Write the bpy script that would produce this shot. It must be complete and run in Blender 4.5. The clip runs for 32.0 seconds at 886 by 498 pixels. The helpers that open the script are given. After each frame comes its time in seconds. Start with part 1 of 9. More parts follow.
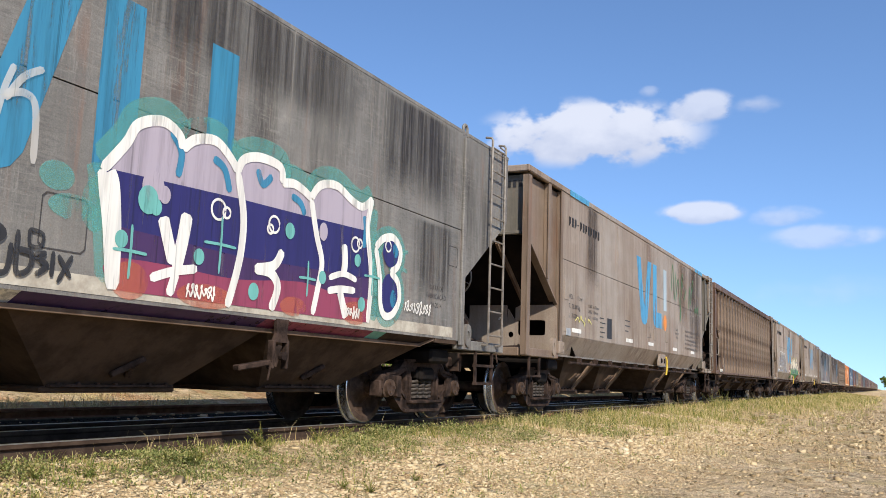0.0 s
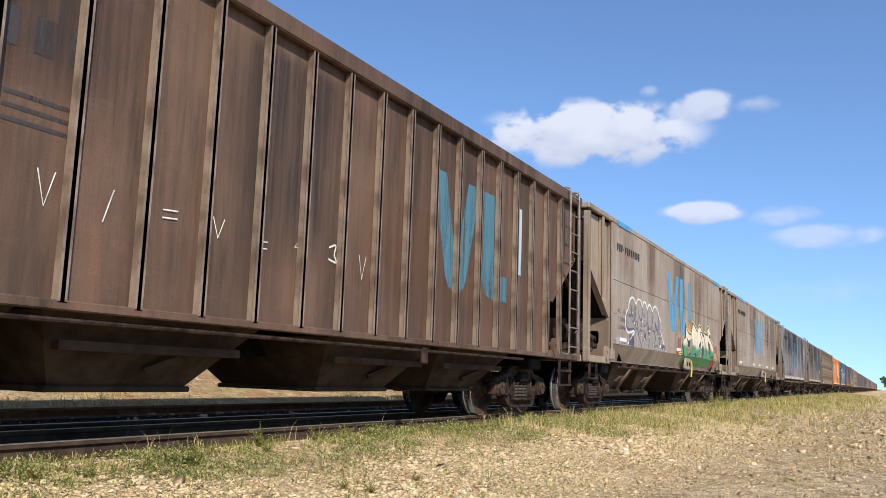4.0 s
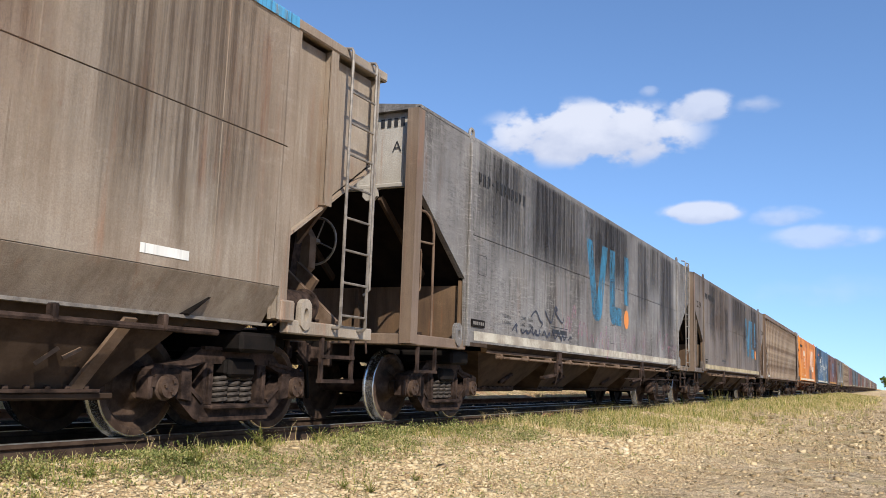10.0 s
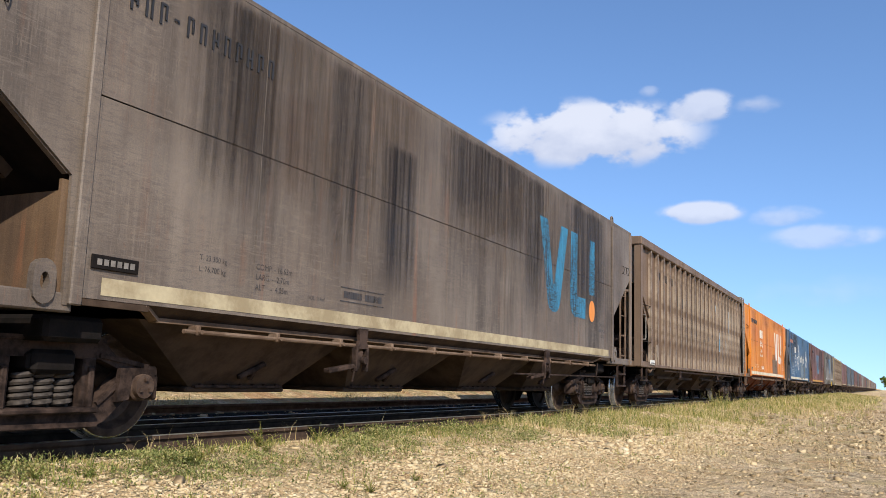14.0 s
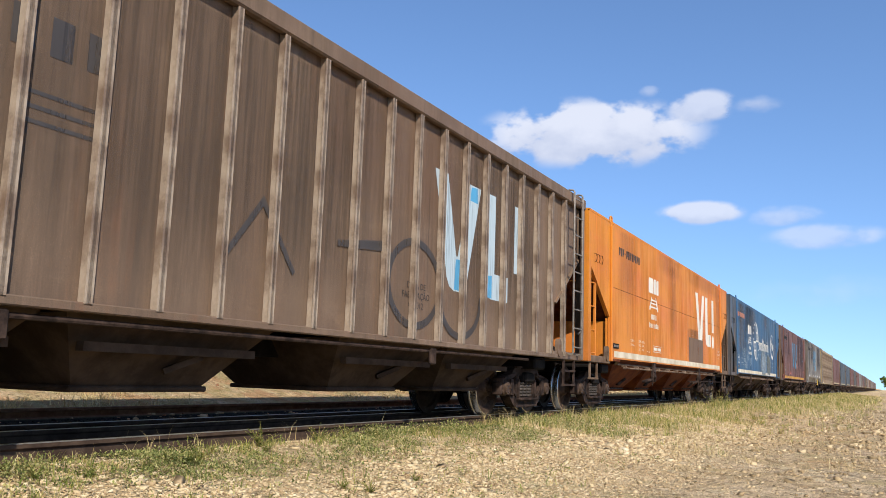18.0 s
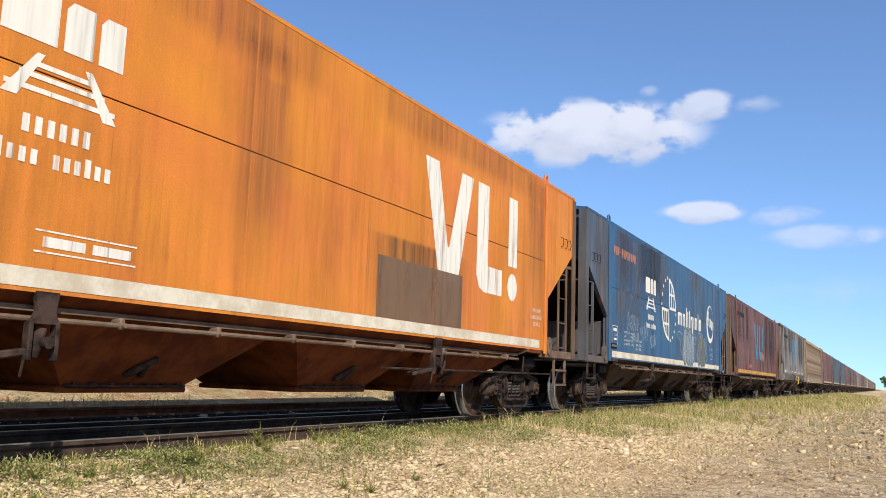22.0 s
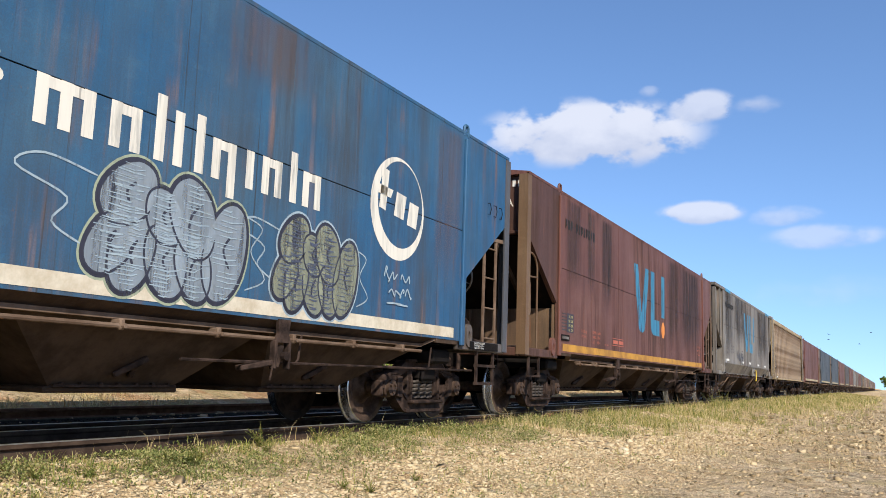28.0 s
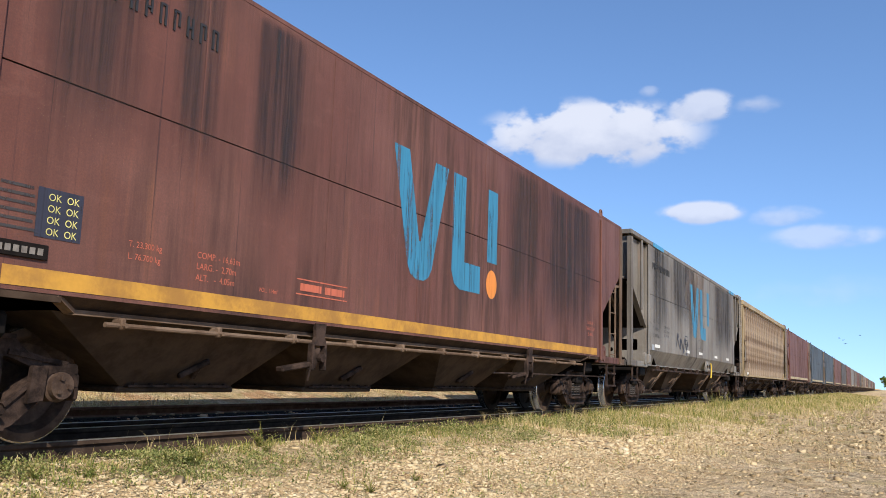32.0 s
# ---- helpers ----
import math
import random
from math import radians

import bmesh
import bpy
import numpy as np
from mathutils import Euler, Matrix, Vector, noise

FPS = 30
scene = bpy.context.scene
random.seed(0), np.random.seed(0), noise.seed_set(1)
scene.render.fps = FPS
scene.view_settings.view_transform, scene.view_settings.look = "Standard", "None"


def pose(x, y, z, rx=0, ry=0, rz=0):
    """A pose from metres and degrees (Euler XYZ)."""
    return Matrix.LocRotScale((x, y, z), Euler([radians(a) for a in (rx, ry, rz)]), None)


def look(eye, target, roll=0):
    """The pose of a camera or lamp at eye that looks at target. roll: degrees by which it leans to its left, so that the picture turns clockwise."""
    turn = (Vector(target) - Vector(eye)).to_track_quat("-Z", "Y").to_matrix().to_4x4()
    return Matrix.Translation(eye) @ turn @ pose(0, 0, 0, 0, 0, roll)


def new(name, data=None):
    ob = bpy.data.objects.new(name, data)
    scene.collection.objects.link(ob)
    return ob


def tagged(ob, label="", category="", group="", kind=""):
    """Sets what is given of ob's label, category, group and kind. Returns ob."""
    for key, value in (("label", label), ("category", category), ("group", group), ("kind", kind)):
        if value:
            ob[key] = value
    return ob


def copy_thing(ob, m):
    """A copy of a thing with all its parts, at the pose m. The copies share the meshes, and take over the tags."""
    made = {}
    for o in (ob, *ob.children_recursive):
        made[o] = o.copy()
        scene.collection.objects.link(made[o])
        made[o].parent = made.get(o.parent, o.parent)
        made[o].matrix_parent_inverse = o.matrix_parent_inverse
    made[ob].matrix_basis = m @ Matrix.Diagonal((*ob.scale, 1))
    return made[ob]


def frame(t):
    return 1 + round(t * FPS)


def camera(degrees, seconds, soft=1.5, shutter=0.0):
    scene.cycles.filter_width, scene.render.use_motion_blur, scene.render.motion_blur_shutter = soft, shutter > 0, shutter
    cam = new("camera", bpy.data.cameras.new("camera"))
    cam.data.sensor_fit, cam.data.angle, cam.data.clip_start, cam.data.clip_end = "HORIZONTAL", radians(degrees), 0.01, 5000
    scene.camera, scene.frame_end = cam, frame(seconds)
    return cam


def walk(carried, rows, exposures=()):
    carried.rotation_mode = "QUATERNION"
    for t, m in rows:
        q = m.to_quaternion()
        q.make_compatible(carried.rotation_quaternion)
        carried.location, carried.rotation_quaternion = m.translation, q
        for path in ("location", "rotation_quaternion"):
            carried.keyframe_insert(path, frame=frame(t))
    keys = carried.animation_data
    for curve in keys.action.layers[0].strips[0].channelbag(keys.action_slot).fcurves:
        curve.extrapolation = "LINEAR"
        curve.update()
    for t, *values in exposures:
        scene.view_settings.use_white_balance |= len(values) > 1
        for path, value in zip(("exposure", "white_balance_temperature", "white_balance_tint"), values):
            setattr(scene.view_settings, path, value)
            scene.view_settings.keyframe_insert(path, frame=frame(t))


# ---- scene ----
# ---------------------------------------------------------------- camera
EYE = Vector((0.0, 0.0, 0.60))
cam = camera(54.88, 32.0, soft=0.6, shutter=0.0)
AHEAD = Vector((0.87820, 0.45551, 0.14589))
STAND = look(EYE, EYE + AHEAD, 1.936)
walk(cam, [(0, STAND), (32, STAND)], exposures=[(0, 0.31, 6000, 11), (32, 0.31, 6000, 11)])

# ---------------------------------------------------------------- light
SUN_WAY = Vector((-1.0, -1.04, 1.10)).normalized()
world = bpy.data.worlds.new("world")
scene.world = world
world.use_nodes = True
wn = world.node_tree
sky = wn.nodes.new("ShaderNodeTexSky")
sky.sky_type = "NISHITA"
sky.sun_disc = False
sky.sun_elevation = math.asin(SUN_WAY.z)
sky.sun_rotation = math.atan2(SUN_WAY.x, SUN_WAY.y)
sky.air_density, sky.dust_density, sky.ozone_density = 1.0, 0.35, 4.2
lift = wn.nodes.new("ShaderNodeVectorMath")      # clear air: the horizon stays blue
lift.inputs[1].default_value = (0, 0, 0.10)
whole = wn.nodes.new("ShaderNodeTexCoord")
wn.links.new(whole.outputs["Generated"], lift.inputs[0])
wn.links.new(lift.outputs[0], sky.inputs[0])
wn.nodes["Background"].inputs[1].default_value = 0.150
wn.links.new(sky.outputs[0], wn.nodes["Background"].inputs[0])
sun_data = bpy.data.lights.new("sun", "SUN")
sun_data.energy, sun_data.angle, sun_data.color = 5.0, radians(0.5), (1.0, 0.915, 0.77)
sun = new("sun", sun_data)
sun.matrix_world = look(SUN_WAY * 60, (0, 0, 0))


# ---------------------------------------------------------------- materials
def mat_new(name, rough=0.7, metal=0.0):
    m = bpy.data.materials.new(name)
    m.use_nodes = True
    b = m.node_tree.nodes["Principled BSDF"]
    b.inputs["Roughness"].default_value = rough
    b.inputs["Metallic"].default_value = metal
    return m, m.node_tree, b


def nd(t, kind, **values):
    n = t.nodes.new(kind)
    for k, v in values.items():
        n.inputs[k].default_value = v
    return n


def coords(t, scale, shift=(0, 0, 0), space="Object"):
    tc = t.nodes.new("ShaderNodeTexCoord")
    mp = nd(t, "ShaderNodeMapping", Scale=scale, Location=shift)
    t.links.new(tc.outputs[space], mp.inputs[0])
    return mp.outputs[0]


def fbm(t, scale, shift=(0, 0, 0), detail=4, rough=0.6, space="Object"):
    n = nd(t, "ShaderNodeTexNoise", Scale=1.0, Detail=detail, Roughness=rough)
    t.links.new(coords(t, scale, shift, space), n.inputs["Vector"])
    return n.outputs["Fac"]


def ramp(t, fac, lo, hi, a=0.0, b=1.0):
    n = nd(t, "ShaderNodeMapRange", **{"From Min": lo, "From Max": hi, "To Min": a, "To Max": b})
    n.interpolation_type = "SMOOTHSTEP"
    t.links.new(fac, n.inputs["Value"])
    return n.outputs[0]


def mul(t, a, b, op="MULTIPLY"):
    n = t.nodes.new("ShaderNodeMath")
    n.operation = op
    for i, v in enumerate((a, b)):
        if isinstance(v, (int, float)):
            n.inputs[i].default_value = v
        else:
            t.links.new(v, n.inputs[i])
    return n.outputs[0]


def mix(t, fac, a, b):
    n = t.nodes.new("ShaderNodeMix")
    n.data_type = "RGBA"
    for sock, v in ((n.inputs[0], fac), (n.inputs[6], a), (n.inputs[7], b)):
        if isinstance(v, (int, float)):
            sock.default_value = v
        elif isinstance(v, (tuple, list)):
            sock.default_value = (*v, 1.0)
        else:
            t.links.new(v, sock)
    return n.outputs[2]


def bump(t, b, height, strength=0.3, dist=0.01):
    n = nd(t, "ShaderNodeBump", Strength=strength, Distance=dist)
    t.links.new(height, n.inputs["Height"])
    t.links.new(n.outputs[0], b.inputs["Normal"])


def paint(name, base, faded, grime=(0.045, 0.035, 0.03), rust=(0.20, 0.075, 0.03), soot=0.5, rusty=0.35, seed=0.0, scrape=0.0, rough=0.62, drips=0.75):
    """Weathered wagon paint: faded patches, run-down streaks, soot and rust, in the wagon's own space."""
    m, t, b = mat_new(name, rough)
    sh = (seed * 7.3, seed * 3.1, seed * 1.7)
    fade = ramp(t, fbm(t, (0.45, 0.45, 0.5), sh, 3), 0.35, 0.68)
    c = mix(t, fade, base, faded)
    b.inputs["Specular IOR Level"].default_value = 0.3
    blotch = fbm(t, (1.5, 1.5, 1.1), (seed * 1.9, 5, seed), 6, 0.62)
    c = mix(t, mul(t, ramp(t, blotch, 0.36, 0.66), 0.5), c, [x * 0.74 for x in base])
    scuff = ramp(t, fbm(t, (2.2, 2.2, 5.5), (seed, 11, seed * 2), 7, 0.75), 0.54, 0.66)
    c = mix(t, mul(t, scuff, 0.30), c, [min(0.85, x * 1.22) for x in faded])
    fine = ramp(t, fbm(t, (10, 10, 0.55), sh, 7, 0.72), 0.40, 0.66)
    wide = ramp(t, fbm(t, (1.7, 1.7, 0.20), sh, 6, 0.68), 0.40, 0.66)
    blot = ramp(t, fbm(t, (0.28, 0.28, 0.34), (seed * 2.1 + 4, 0, seed), 3), 0.38, 0.66)
    dirt = mul(t, mul(t, mul(t, fine, 0.36), mul(t, wide, 0.86), "ADD"), mul(t, mul(t, blot, 0.7), 0.36, "ADD"))
    c = mix(t, mul(t, dirt, soot), c, grime)
    rs = mul(t, ramp(t, fbm(t, (7, 7, 0.4), (seed + 9, 2, 5), 5, 0.7), 0.52, 0.74), ramp(t, fbm(t, (0.6, 0.6, 1.1), (seed, 8, 3), 4), 0.42, 0.62))
    c = mix(t, mul(t, rs, rusty), c, rust)
    # pale washed runs, amber rust runs and thin dark drips
    wash = mul(t, ramp(t, fbm(t, (5, 5, 0.28), (seed * 5, 3, 2), 6, 0.7), 0.50, 0.66), ramp(t, fbm(t, (0.7, 0.7, 0.5), (seed, 6, 6), 3), 0.42, 0.60))
    c = mix(t, mul(t, wash, 0.36), c, [min(0.8, x * 1.28) for x in faded])
    amber = mul(t, ramp(t, fbm(t, (4.5, 4.5, 0.25), (seed * 3, 9, 4), 5, 0.65), 0.56, 0.68), ramp(t, fbm(t, (0.5, 0.5, 0.7), (seed, 2, 9), 3), 0.46, 0.62))
    c = mix(t, mul(t, amber, rusty * 0.9), c, [min(1, x * 1.5) for x in rust])
    drip = mul(t, ramp(t, fbm(t, (19, 19, 0.16), (seed, 4, 8), 5, 0.66), 0.60, 0.70), ramp(t, fbm(t, (1.1, 1.1, 0.45), (seed, 7, 1), 3), 0.46 - max(0, drips - 0.75) * 0.6, 0.56 - max(0, drips - 0.75) * 0.6))
    c = mix(t, mul(t, drip, min(0.85, drips * 0.8)), c, [x * 0.7 for x in grime])
    speck = ramp(t, fbm(t, (34, 34, 26), sh, 3, 0.7), 0.62, 0.74)
    c = mix(t, mul(t, speck, 0.30), c, rust)
    if scrape:
        ln = ramp(t, fbm(t, (4, 4, 48), sh, 6, 0.8), 0.53, 0.60)
        ln2 = ramp(t, fbm(t, (46, 46, 3), sh, 5, 0.8), 0.52, 0.62)
        zone = ramp(t, fbm(t, (0.8, 0.8, 1.0), (seed, 1, 1), 4), 0.38, 0.56)
        black = mul(t, ramp(t, fbm(t, (6, 6, 40), (seed, 5, 5), 6, 0.8), 0.50, 0.58), ramp(t, fbm(t, (1.0, 1.0, 0.8), (seed, 3, 7), 4), 0.40, 0.58))
        c = mix(t, mul(t, black, scrape * 0.8), c, grime)
        c = mix(t, mul(t, mul(t, mul(t, ln, ln2, "MAXIMUM"), zone), scrape), c, [min(1, x * 1.15) for x in faded])
    grain = fbm(t, (90, 90, 90), sh, 2)
    c = mix(t, mul(t, ramp(t, grain, 0.3, 0.7), 0.26), c, grime)
    t.links.new(c, b.inputs["Base Color"])
    t.links.new(ramp(t, dirt, 0, 1, rough - 0.08, 0.9), b.inputs["Roughness"])
    dent = mul(t, fbm(t, (0.8, 0.8, 0.9), sh, 2), 4.0)
    bump(t, b, mul(t, dent, grain, "ADD"), 0.25, 0.012)
    return m


def worn(name, colour, wear=0.5, seed=0.0, rough=0.6, streak=9.0, dirty=0.3, thin=0.0, grid=0.0):
    """Paint laid on the wagon's side, flaking off in streaks down to what lies under it."""
    m, t, b = mat_new(name, rough)
    dark = ramp(t, fbm(t, (streak, streak, 0.5), (seed, seed, 1), 6, 0.65), 0.42, 0.72)
    tint = mix(t, mul(t, dark, dirty), colour, [x * 0.35 for x in colour])
    drip = mul(t, ramp(t, fbm(t, (24, 24, 0.10), (seed, 4, 8), 4, 0.6), 0.58, 0.64), ramp(t, fbm(t, (1.6, 1.6, 0.35), (seed, 7, 1), 3), 0.42, 0.54))
    off = ramp(t, fbm(t, (streak, streak, 0.7), (seed * 3, 5, 2), 6, 0.7), 0.50, 0.66)
    tint = mix(t, mul(t, drip, 0.6), tint, [x * 0.25 for x in colour])
    if grid:
        # soot rubbed in along and across the sheet
        rub = mul(t, ramp(t, fbm(t, (7, 7, 46), (seed, 5, 5), 6, 0.8), 0.46, 0.58), ramp(t, fbm(t, (46, 46, 4), (seed, 2, 9), 5, 0.8), 0.46, 0.60), "MAXIMUM")
        where = ramp(t, fbm(t, (1.3, 1.3, 1.1), (seed, 3, 7), 4), 0.40, 0.60)
        tint = mix(t, mul(t, mul(t, rub, mul(t, mul(t, where, 0.8), 0.2, "ADD")), grid), tint, (0.022, 0.024, 0.028))
    t.links.new(tint, b.inputs["Base Color"])
    off2 = ramp(t, fbm(t, (1.2, 1.2, 0.6), (seed * 3, 1, 7), 4), 0.35, 0.65)
    hole = mul(t, mul(t, off, off2), wear)
    hole = mul(t, hole, wear * 0.12 + thin, "ADD")
    clear = t.nodes.new("ShaderNodeBsdfTransparent")
    mx = t.nodes.new("ShaderNodeMixShader")
    t.links.new(hole, mx.inputs[0])
    t.links.new(b.outputs[0], mx.inputs[1])
    t.links.new(clear.outputs[0], mx.inputs[2])
    t.links.new(mx.outputs[0], t.nodes["Material Output"].inputs["Surface"])
    return m


def grimy(name, a, b2, scale=6.0, rough=0.7, metal=0.0, bumpy=0.4, seed=0.0):
    """Two-tone rough surface for running gear, timber and the like."""
    m, t, b = mat_new(name, rough, metal)
    b.inputs["Specular IOR Level"].default_value = 0.5 if rough < 0.6 else 0.12
    f = ramp(t, fbm(t, (scale, scale, scale), (seed, 0, 0), 5, 0.65), 0.35, 0.65)
    g = fbm(t, (scale * 9, scale * 9, scale * 9), (seed, 3, 0), 3)
    c = mix(t, f, a, b2)
    c = mix(t, mul(t, g, 0.35), c, [x * 0.4 for x in a])
    t.links.new(c, b.inputs["Base Color"])
    bump(t, b, g, bumpy, 0.006)
    return m


M = {}
M["beige"] = paint("paint_beige", (0.30, 0.23, 0.167), (0.365, 0.31, 0.248), grime=(0.11, 0.066, 0.042), soot=0.62, rusty=0.45, seed=1)
M["beige_b"] = paint("paint_beige_b", (0.33, 0.255, 0.185), (0.395, 0.33, 0.255), grime=(0.11, 0.07, 0.042), soot=0.6, rusty=0.55, seed=2)
M["end_brown"] = paint("paint_end_brown", (0.20, 0.135, 0.09), (0.26, 0.19, 0.13), grime=(0.05, 0.035, 0.025), soot=0.6, rusty=0.4, seed=19)
M["end_oxide"] = paint("paint_end_oxide", (0.085, 0.036, 0.022), (0.12, 0.055, 0.035), grime=(0.03, 0.02, 0.015), soot=0.7, rusty=0.5, seed=22)
M["end_pale"] = paint("paint_end_pale", (0.40, 0.36, 0.30), (0.47, 0.43, 0.37), grime=(0.14, 0.11, 0.08), soot=0.4, rusty=0.3, seed=20)
M["beige_c"] = paint("paint_beige_c", (0.32, 0.245, 0.172), (0.385, 0.325, 0.25), grime=(0.11, 0.072, 0.045), soot=0.55, rusty=0.5, seed=3)
M["beige_d"] = paint("paint_beige_d", (0.20, 0.168, 0.128), (0.26, 0.23, 0.19), grime=(0.06, 0.05, 0.045), soot=0.9, rusty=0.3, seed=4)
M["grey_a"] = paint("paint_grey_a", (0.20, 0.185, 0.16), (0.28, 0.255, 0.215), grime=(0.05, 0.045, 0.042), soot=0.75, rusty=0.35, seed=5, scrape=0.38)
M["grey_g"] = paint("paint_grey_g", (0.20, 0.178, 0.155), (0.30, 0.275, 0.245), grime=(0.032, 0.027, 0.025), soot=0.9, rusty=0.35, seed=6.4, scrape=0.6)
M["beige_e"] = paint("paint_beige_e", (0.165, 0.145, 0.11), (0.21, 0.185, 0.145), grime=(0.05, 0.042, 0.034), soot=0.7, rusty=0.3, seed=17)
M["end_tan"] = paint("paint_end_tan", (0.33, 0.225, 0.135), (0.40, 0.30, 0.20), grime=(0.10, 0.062, 0.038), soot=0.5, rusty=0.4, seed=18)
M["grey_h"] = paint("paint_grey_h", (0.148, 0.108, 0.075), (0.215, 0.168, 0.125), grime=(0.042, 0.036, 0.034), soot=0.9, rusty=0.4, seed=7, scrape=0.35)
M["brown"] = paint("paint_brown", (0.122, 0.068, 0.041), (0.175, 0.105, 0.066), grime=(0.03, 0.022, 0.017), soot=0.8, rusty=0.4, seed=8)
M["olive"] = paint("paint_olive", (0.158, 0.097, 0.058), (0.215, 0.142, 0.088), grime=(0.075, 0.055, 0.04), soot=0.6, rusty=0.3, seed=9)
M["orange"] = paint("paint_orange", (0.67, 0.235, 0.014), (0.62, 0.17, 0.028), grime=(0.22, 0.07, 0.02), rust=(0.25, 0.07, 0.02), soot=0.45, rusty=0.6, seed=10)
M["blue"] = paint("paint_blue", (0.018, 0.10, 0.215), (0.05, 0.125, 0.20), grime=(0.05, 0.045, 0.04), rust=(0.16, 0.09, 0.06), soot=0.7, rusty=0.75, seed=11, drips=1.0)
M["oxide"] = paint("paint_oxide", (0.15, 0.054, 0.035), (0.178, 0.076, 0.052), grime=(0.045, 0.025, 0.022), soot=0.85, rusty=0.3, seed=12, drips=0.95)
M["sand"] = paint("paint_sand", (0.37, 0.265, 0.13), (0.41, 0.31, 0.17), grime=(0.14, 0.10, 0.06), soot=0.5, rusty=0.3, seed=13)
M["ochre_sill"] = grimy("paint_ochre_sill", (0.50, 0.41, 0.25), (0.30, 0.23, 0.13), 3.2, 0.65, 0.0, 0.2, 10.5)
M["blue_dust"] = paint("paint_blue_dust", (0.050, 0.085, 0.125), (0.085, 0.105, 0.125), grime=(0.07, 0.055, 0.045), rust=(0.16, 0.09, 0.06), soot=0.75, rusty=0.7, seed=26)
M["slate"] = paint("paint_slate", (0.045, 0.065, 0.08), (0.075, 0.09, 0.10), soot=0.6, rusty=0.3, seed=15)
M["soot"] = paint("paint_soot", (0.065, 0.056, 0.05), (0.105, 0.09, 0.078), soot=0.7, rusty=0.3, seed=14)
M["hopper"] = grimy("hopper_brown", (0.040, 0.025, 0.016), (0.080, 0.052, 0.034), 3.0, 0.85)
M["gusset"] = grimy("gusset_rust", (0.11, 0.068, 0.042), (0.20, 0.135, 0.09), 3.0, 0.85)
M["gear"] = grimy("running_gear", (0.016, 0.010, 0.0075), (0.070, 0.044, 0.032), 7.0, 0.8, 0.0, 0.6)
# near black: underframe shade put into the colour; also serves black fittings
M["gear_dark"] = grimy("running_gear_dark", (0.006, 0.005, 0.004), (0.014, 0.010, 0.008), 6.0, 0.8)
M["spring"] = grimy("spring_steel", (0.035, 0.028, 0.023), (0.10, 0.08, 0.064), 12.0, 0.6)
M["wheel"] = grimy("wheel_steel", (0.055, 0.034, 0.024), (0.12, 0.078, 0.054), 8.0, 0.6, 0.2)
M["tread"] = grimy("bright_tread", (0.60, 0.58, 0.55), (0.70, 0.68, 0.65), 15.0, 0.24, 0.9, 0.05)
M["ladder"] = grimy("ladder_steel", (0.15, 0.125, 0.10), (0.27, 0.23, 0.185), 9.0, 0.55, 0.1)
M["rail"] = grimy("rail_steel", (0.045, 0.028, 0.019), (0.09, 0.058, 0.038), 5.0, 0.75, 0.0)
M["rail_top"] = grimy("rail_head", (0.30, 0.28, 0.25), (0.40, 0.38, 0.35), 9.0, 0.38, 0.6, 0.1)
M["rust"] = grimy("rusted_rail", (0.19, 0.085, 0.045), (0.27, 0.14, 0.075), 7.0, 0.85)
M["timber"] = grimy("sleeper_timber", (0.022, 0.018, 0.015), (0.045, 0.036, 0.029), 4.0, 0.95)
# sooty sheets taken near black: the end bays' shade is in this colour
M["slope"] = grimy("slope_sheet_soot_shade", (0.006, 0.0045, 0.0035), (0.018, 0.012, 0.009), 2.0, 0.85)
M["skirt"] = grimy("skirt_dust", (0.165, 0.108, 0.068), (0.27, 0.195, 0.135), 2.2, 0.9)
M["white"] = worn("paint_white", (0.74, 0.68, 0.56), 0.5, 1.0)
M["white_sill"] = grimy("paint_white_sill", (0.56, 0.50, 0.39), (0.30, 0.25, 0.19), 3.2, 0.65, 0.0, 0.2, 10.5)
M["cream_sill"] = grimy("paint_cream_sill", (0.70, 0.62, 0.47), (0.50, 0.41, 0.28), 3.2, 0.65, 0.0, 0.2, 10.5)
M["amber_sill"] = grimy("paint_amber_sill", (0.58, 0.30, 0.05), (0.34, 0.17, 0.045), 3.2, 0.65, 0.0, 0.2, 10.5)
M["sky"] = worn("paint_light_blue", (0.085, 0.34, 0.56), 0.75, 2.0, streak=7.0, thin=0.08)
M["sky_worn"] = worn("paint_light_blue_worn", (0.045, 0.22, 0.35), 0.8, 3.0, dirty=0.5)
M["sky_sooty"] = worn("paint_light_blue_sooty", (0.05, 0.26, 0.42), 0.8, 6.0, streak=6.0, dirty=0.6, thin=0.12, grid=1.0)
M["teal"] = worn("paint_teal_faded", (0.085, 0.215, 0.28), 0.9, 3.6, dirty=0.6, thin=0.12)
M["pale"] = worn("paint_pale_blue", (0.42, 0.50, 0.53), 0.45, 7.0)
M["dot"] = worn("paint_orange_dot", (0.72, 0.24, 0.035), 0.4, 8.0)
M["black"] = worn("paint_black", (0.022, 0.02, 0.02), 0.45, 9.0)
M["ghost"] = worn("paint_faint_black", (0.05, 0.042, 0.038), 0.9, 9.5)
# ribs paler than their panels: dust, plus the sunlit edge put into the colour
M["rib_dust_lit"] = grimy("rib_dust_lit", (0.17, 0.11, 0.07), (0.40, 0.31, 0.22), 3.0, 0.55)
M["rib_brown"] = grimy("rib_brown", (0.13, 0.085, 0.055), (0.30, 0.22, 0.155), 3.0, 0.5)
M["end_dust"] = paint("paint_end_dust", (0.11, 0.08, 0.058), (0.13, 0.115, 0.105), grime=(0.05, 0.045, 0.045), soot=0.6, rusty=0.3, seed=21)
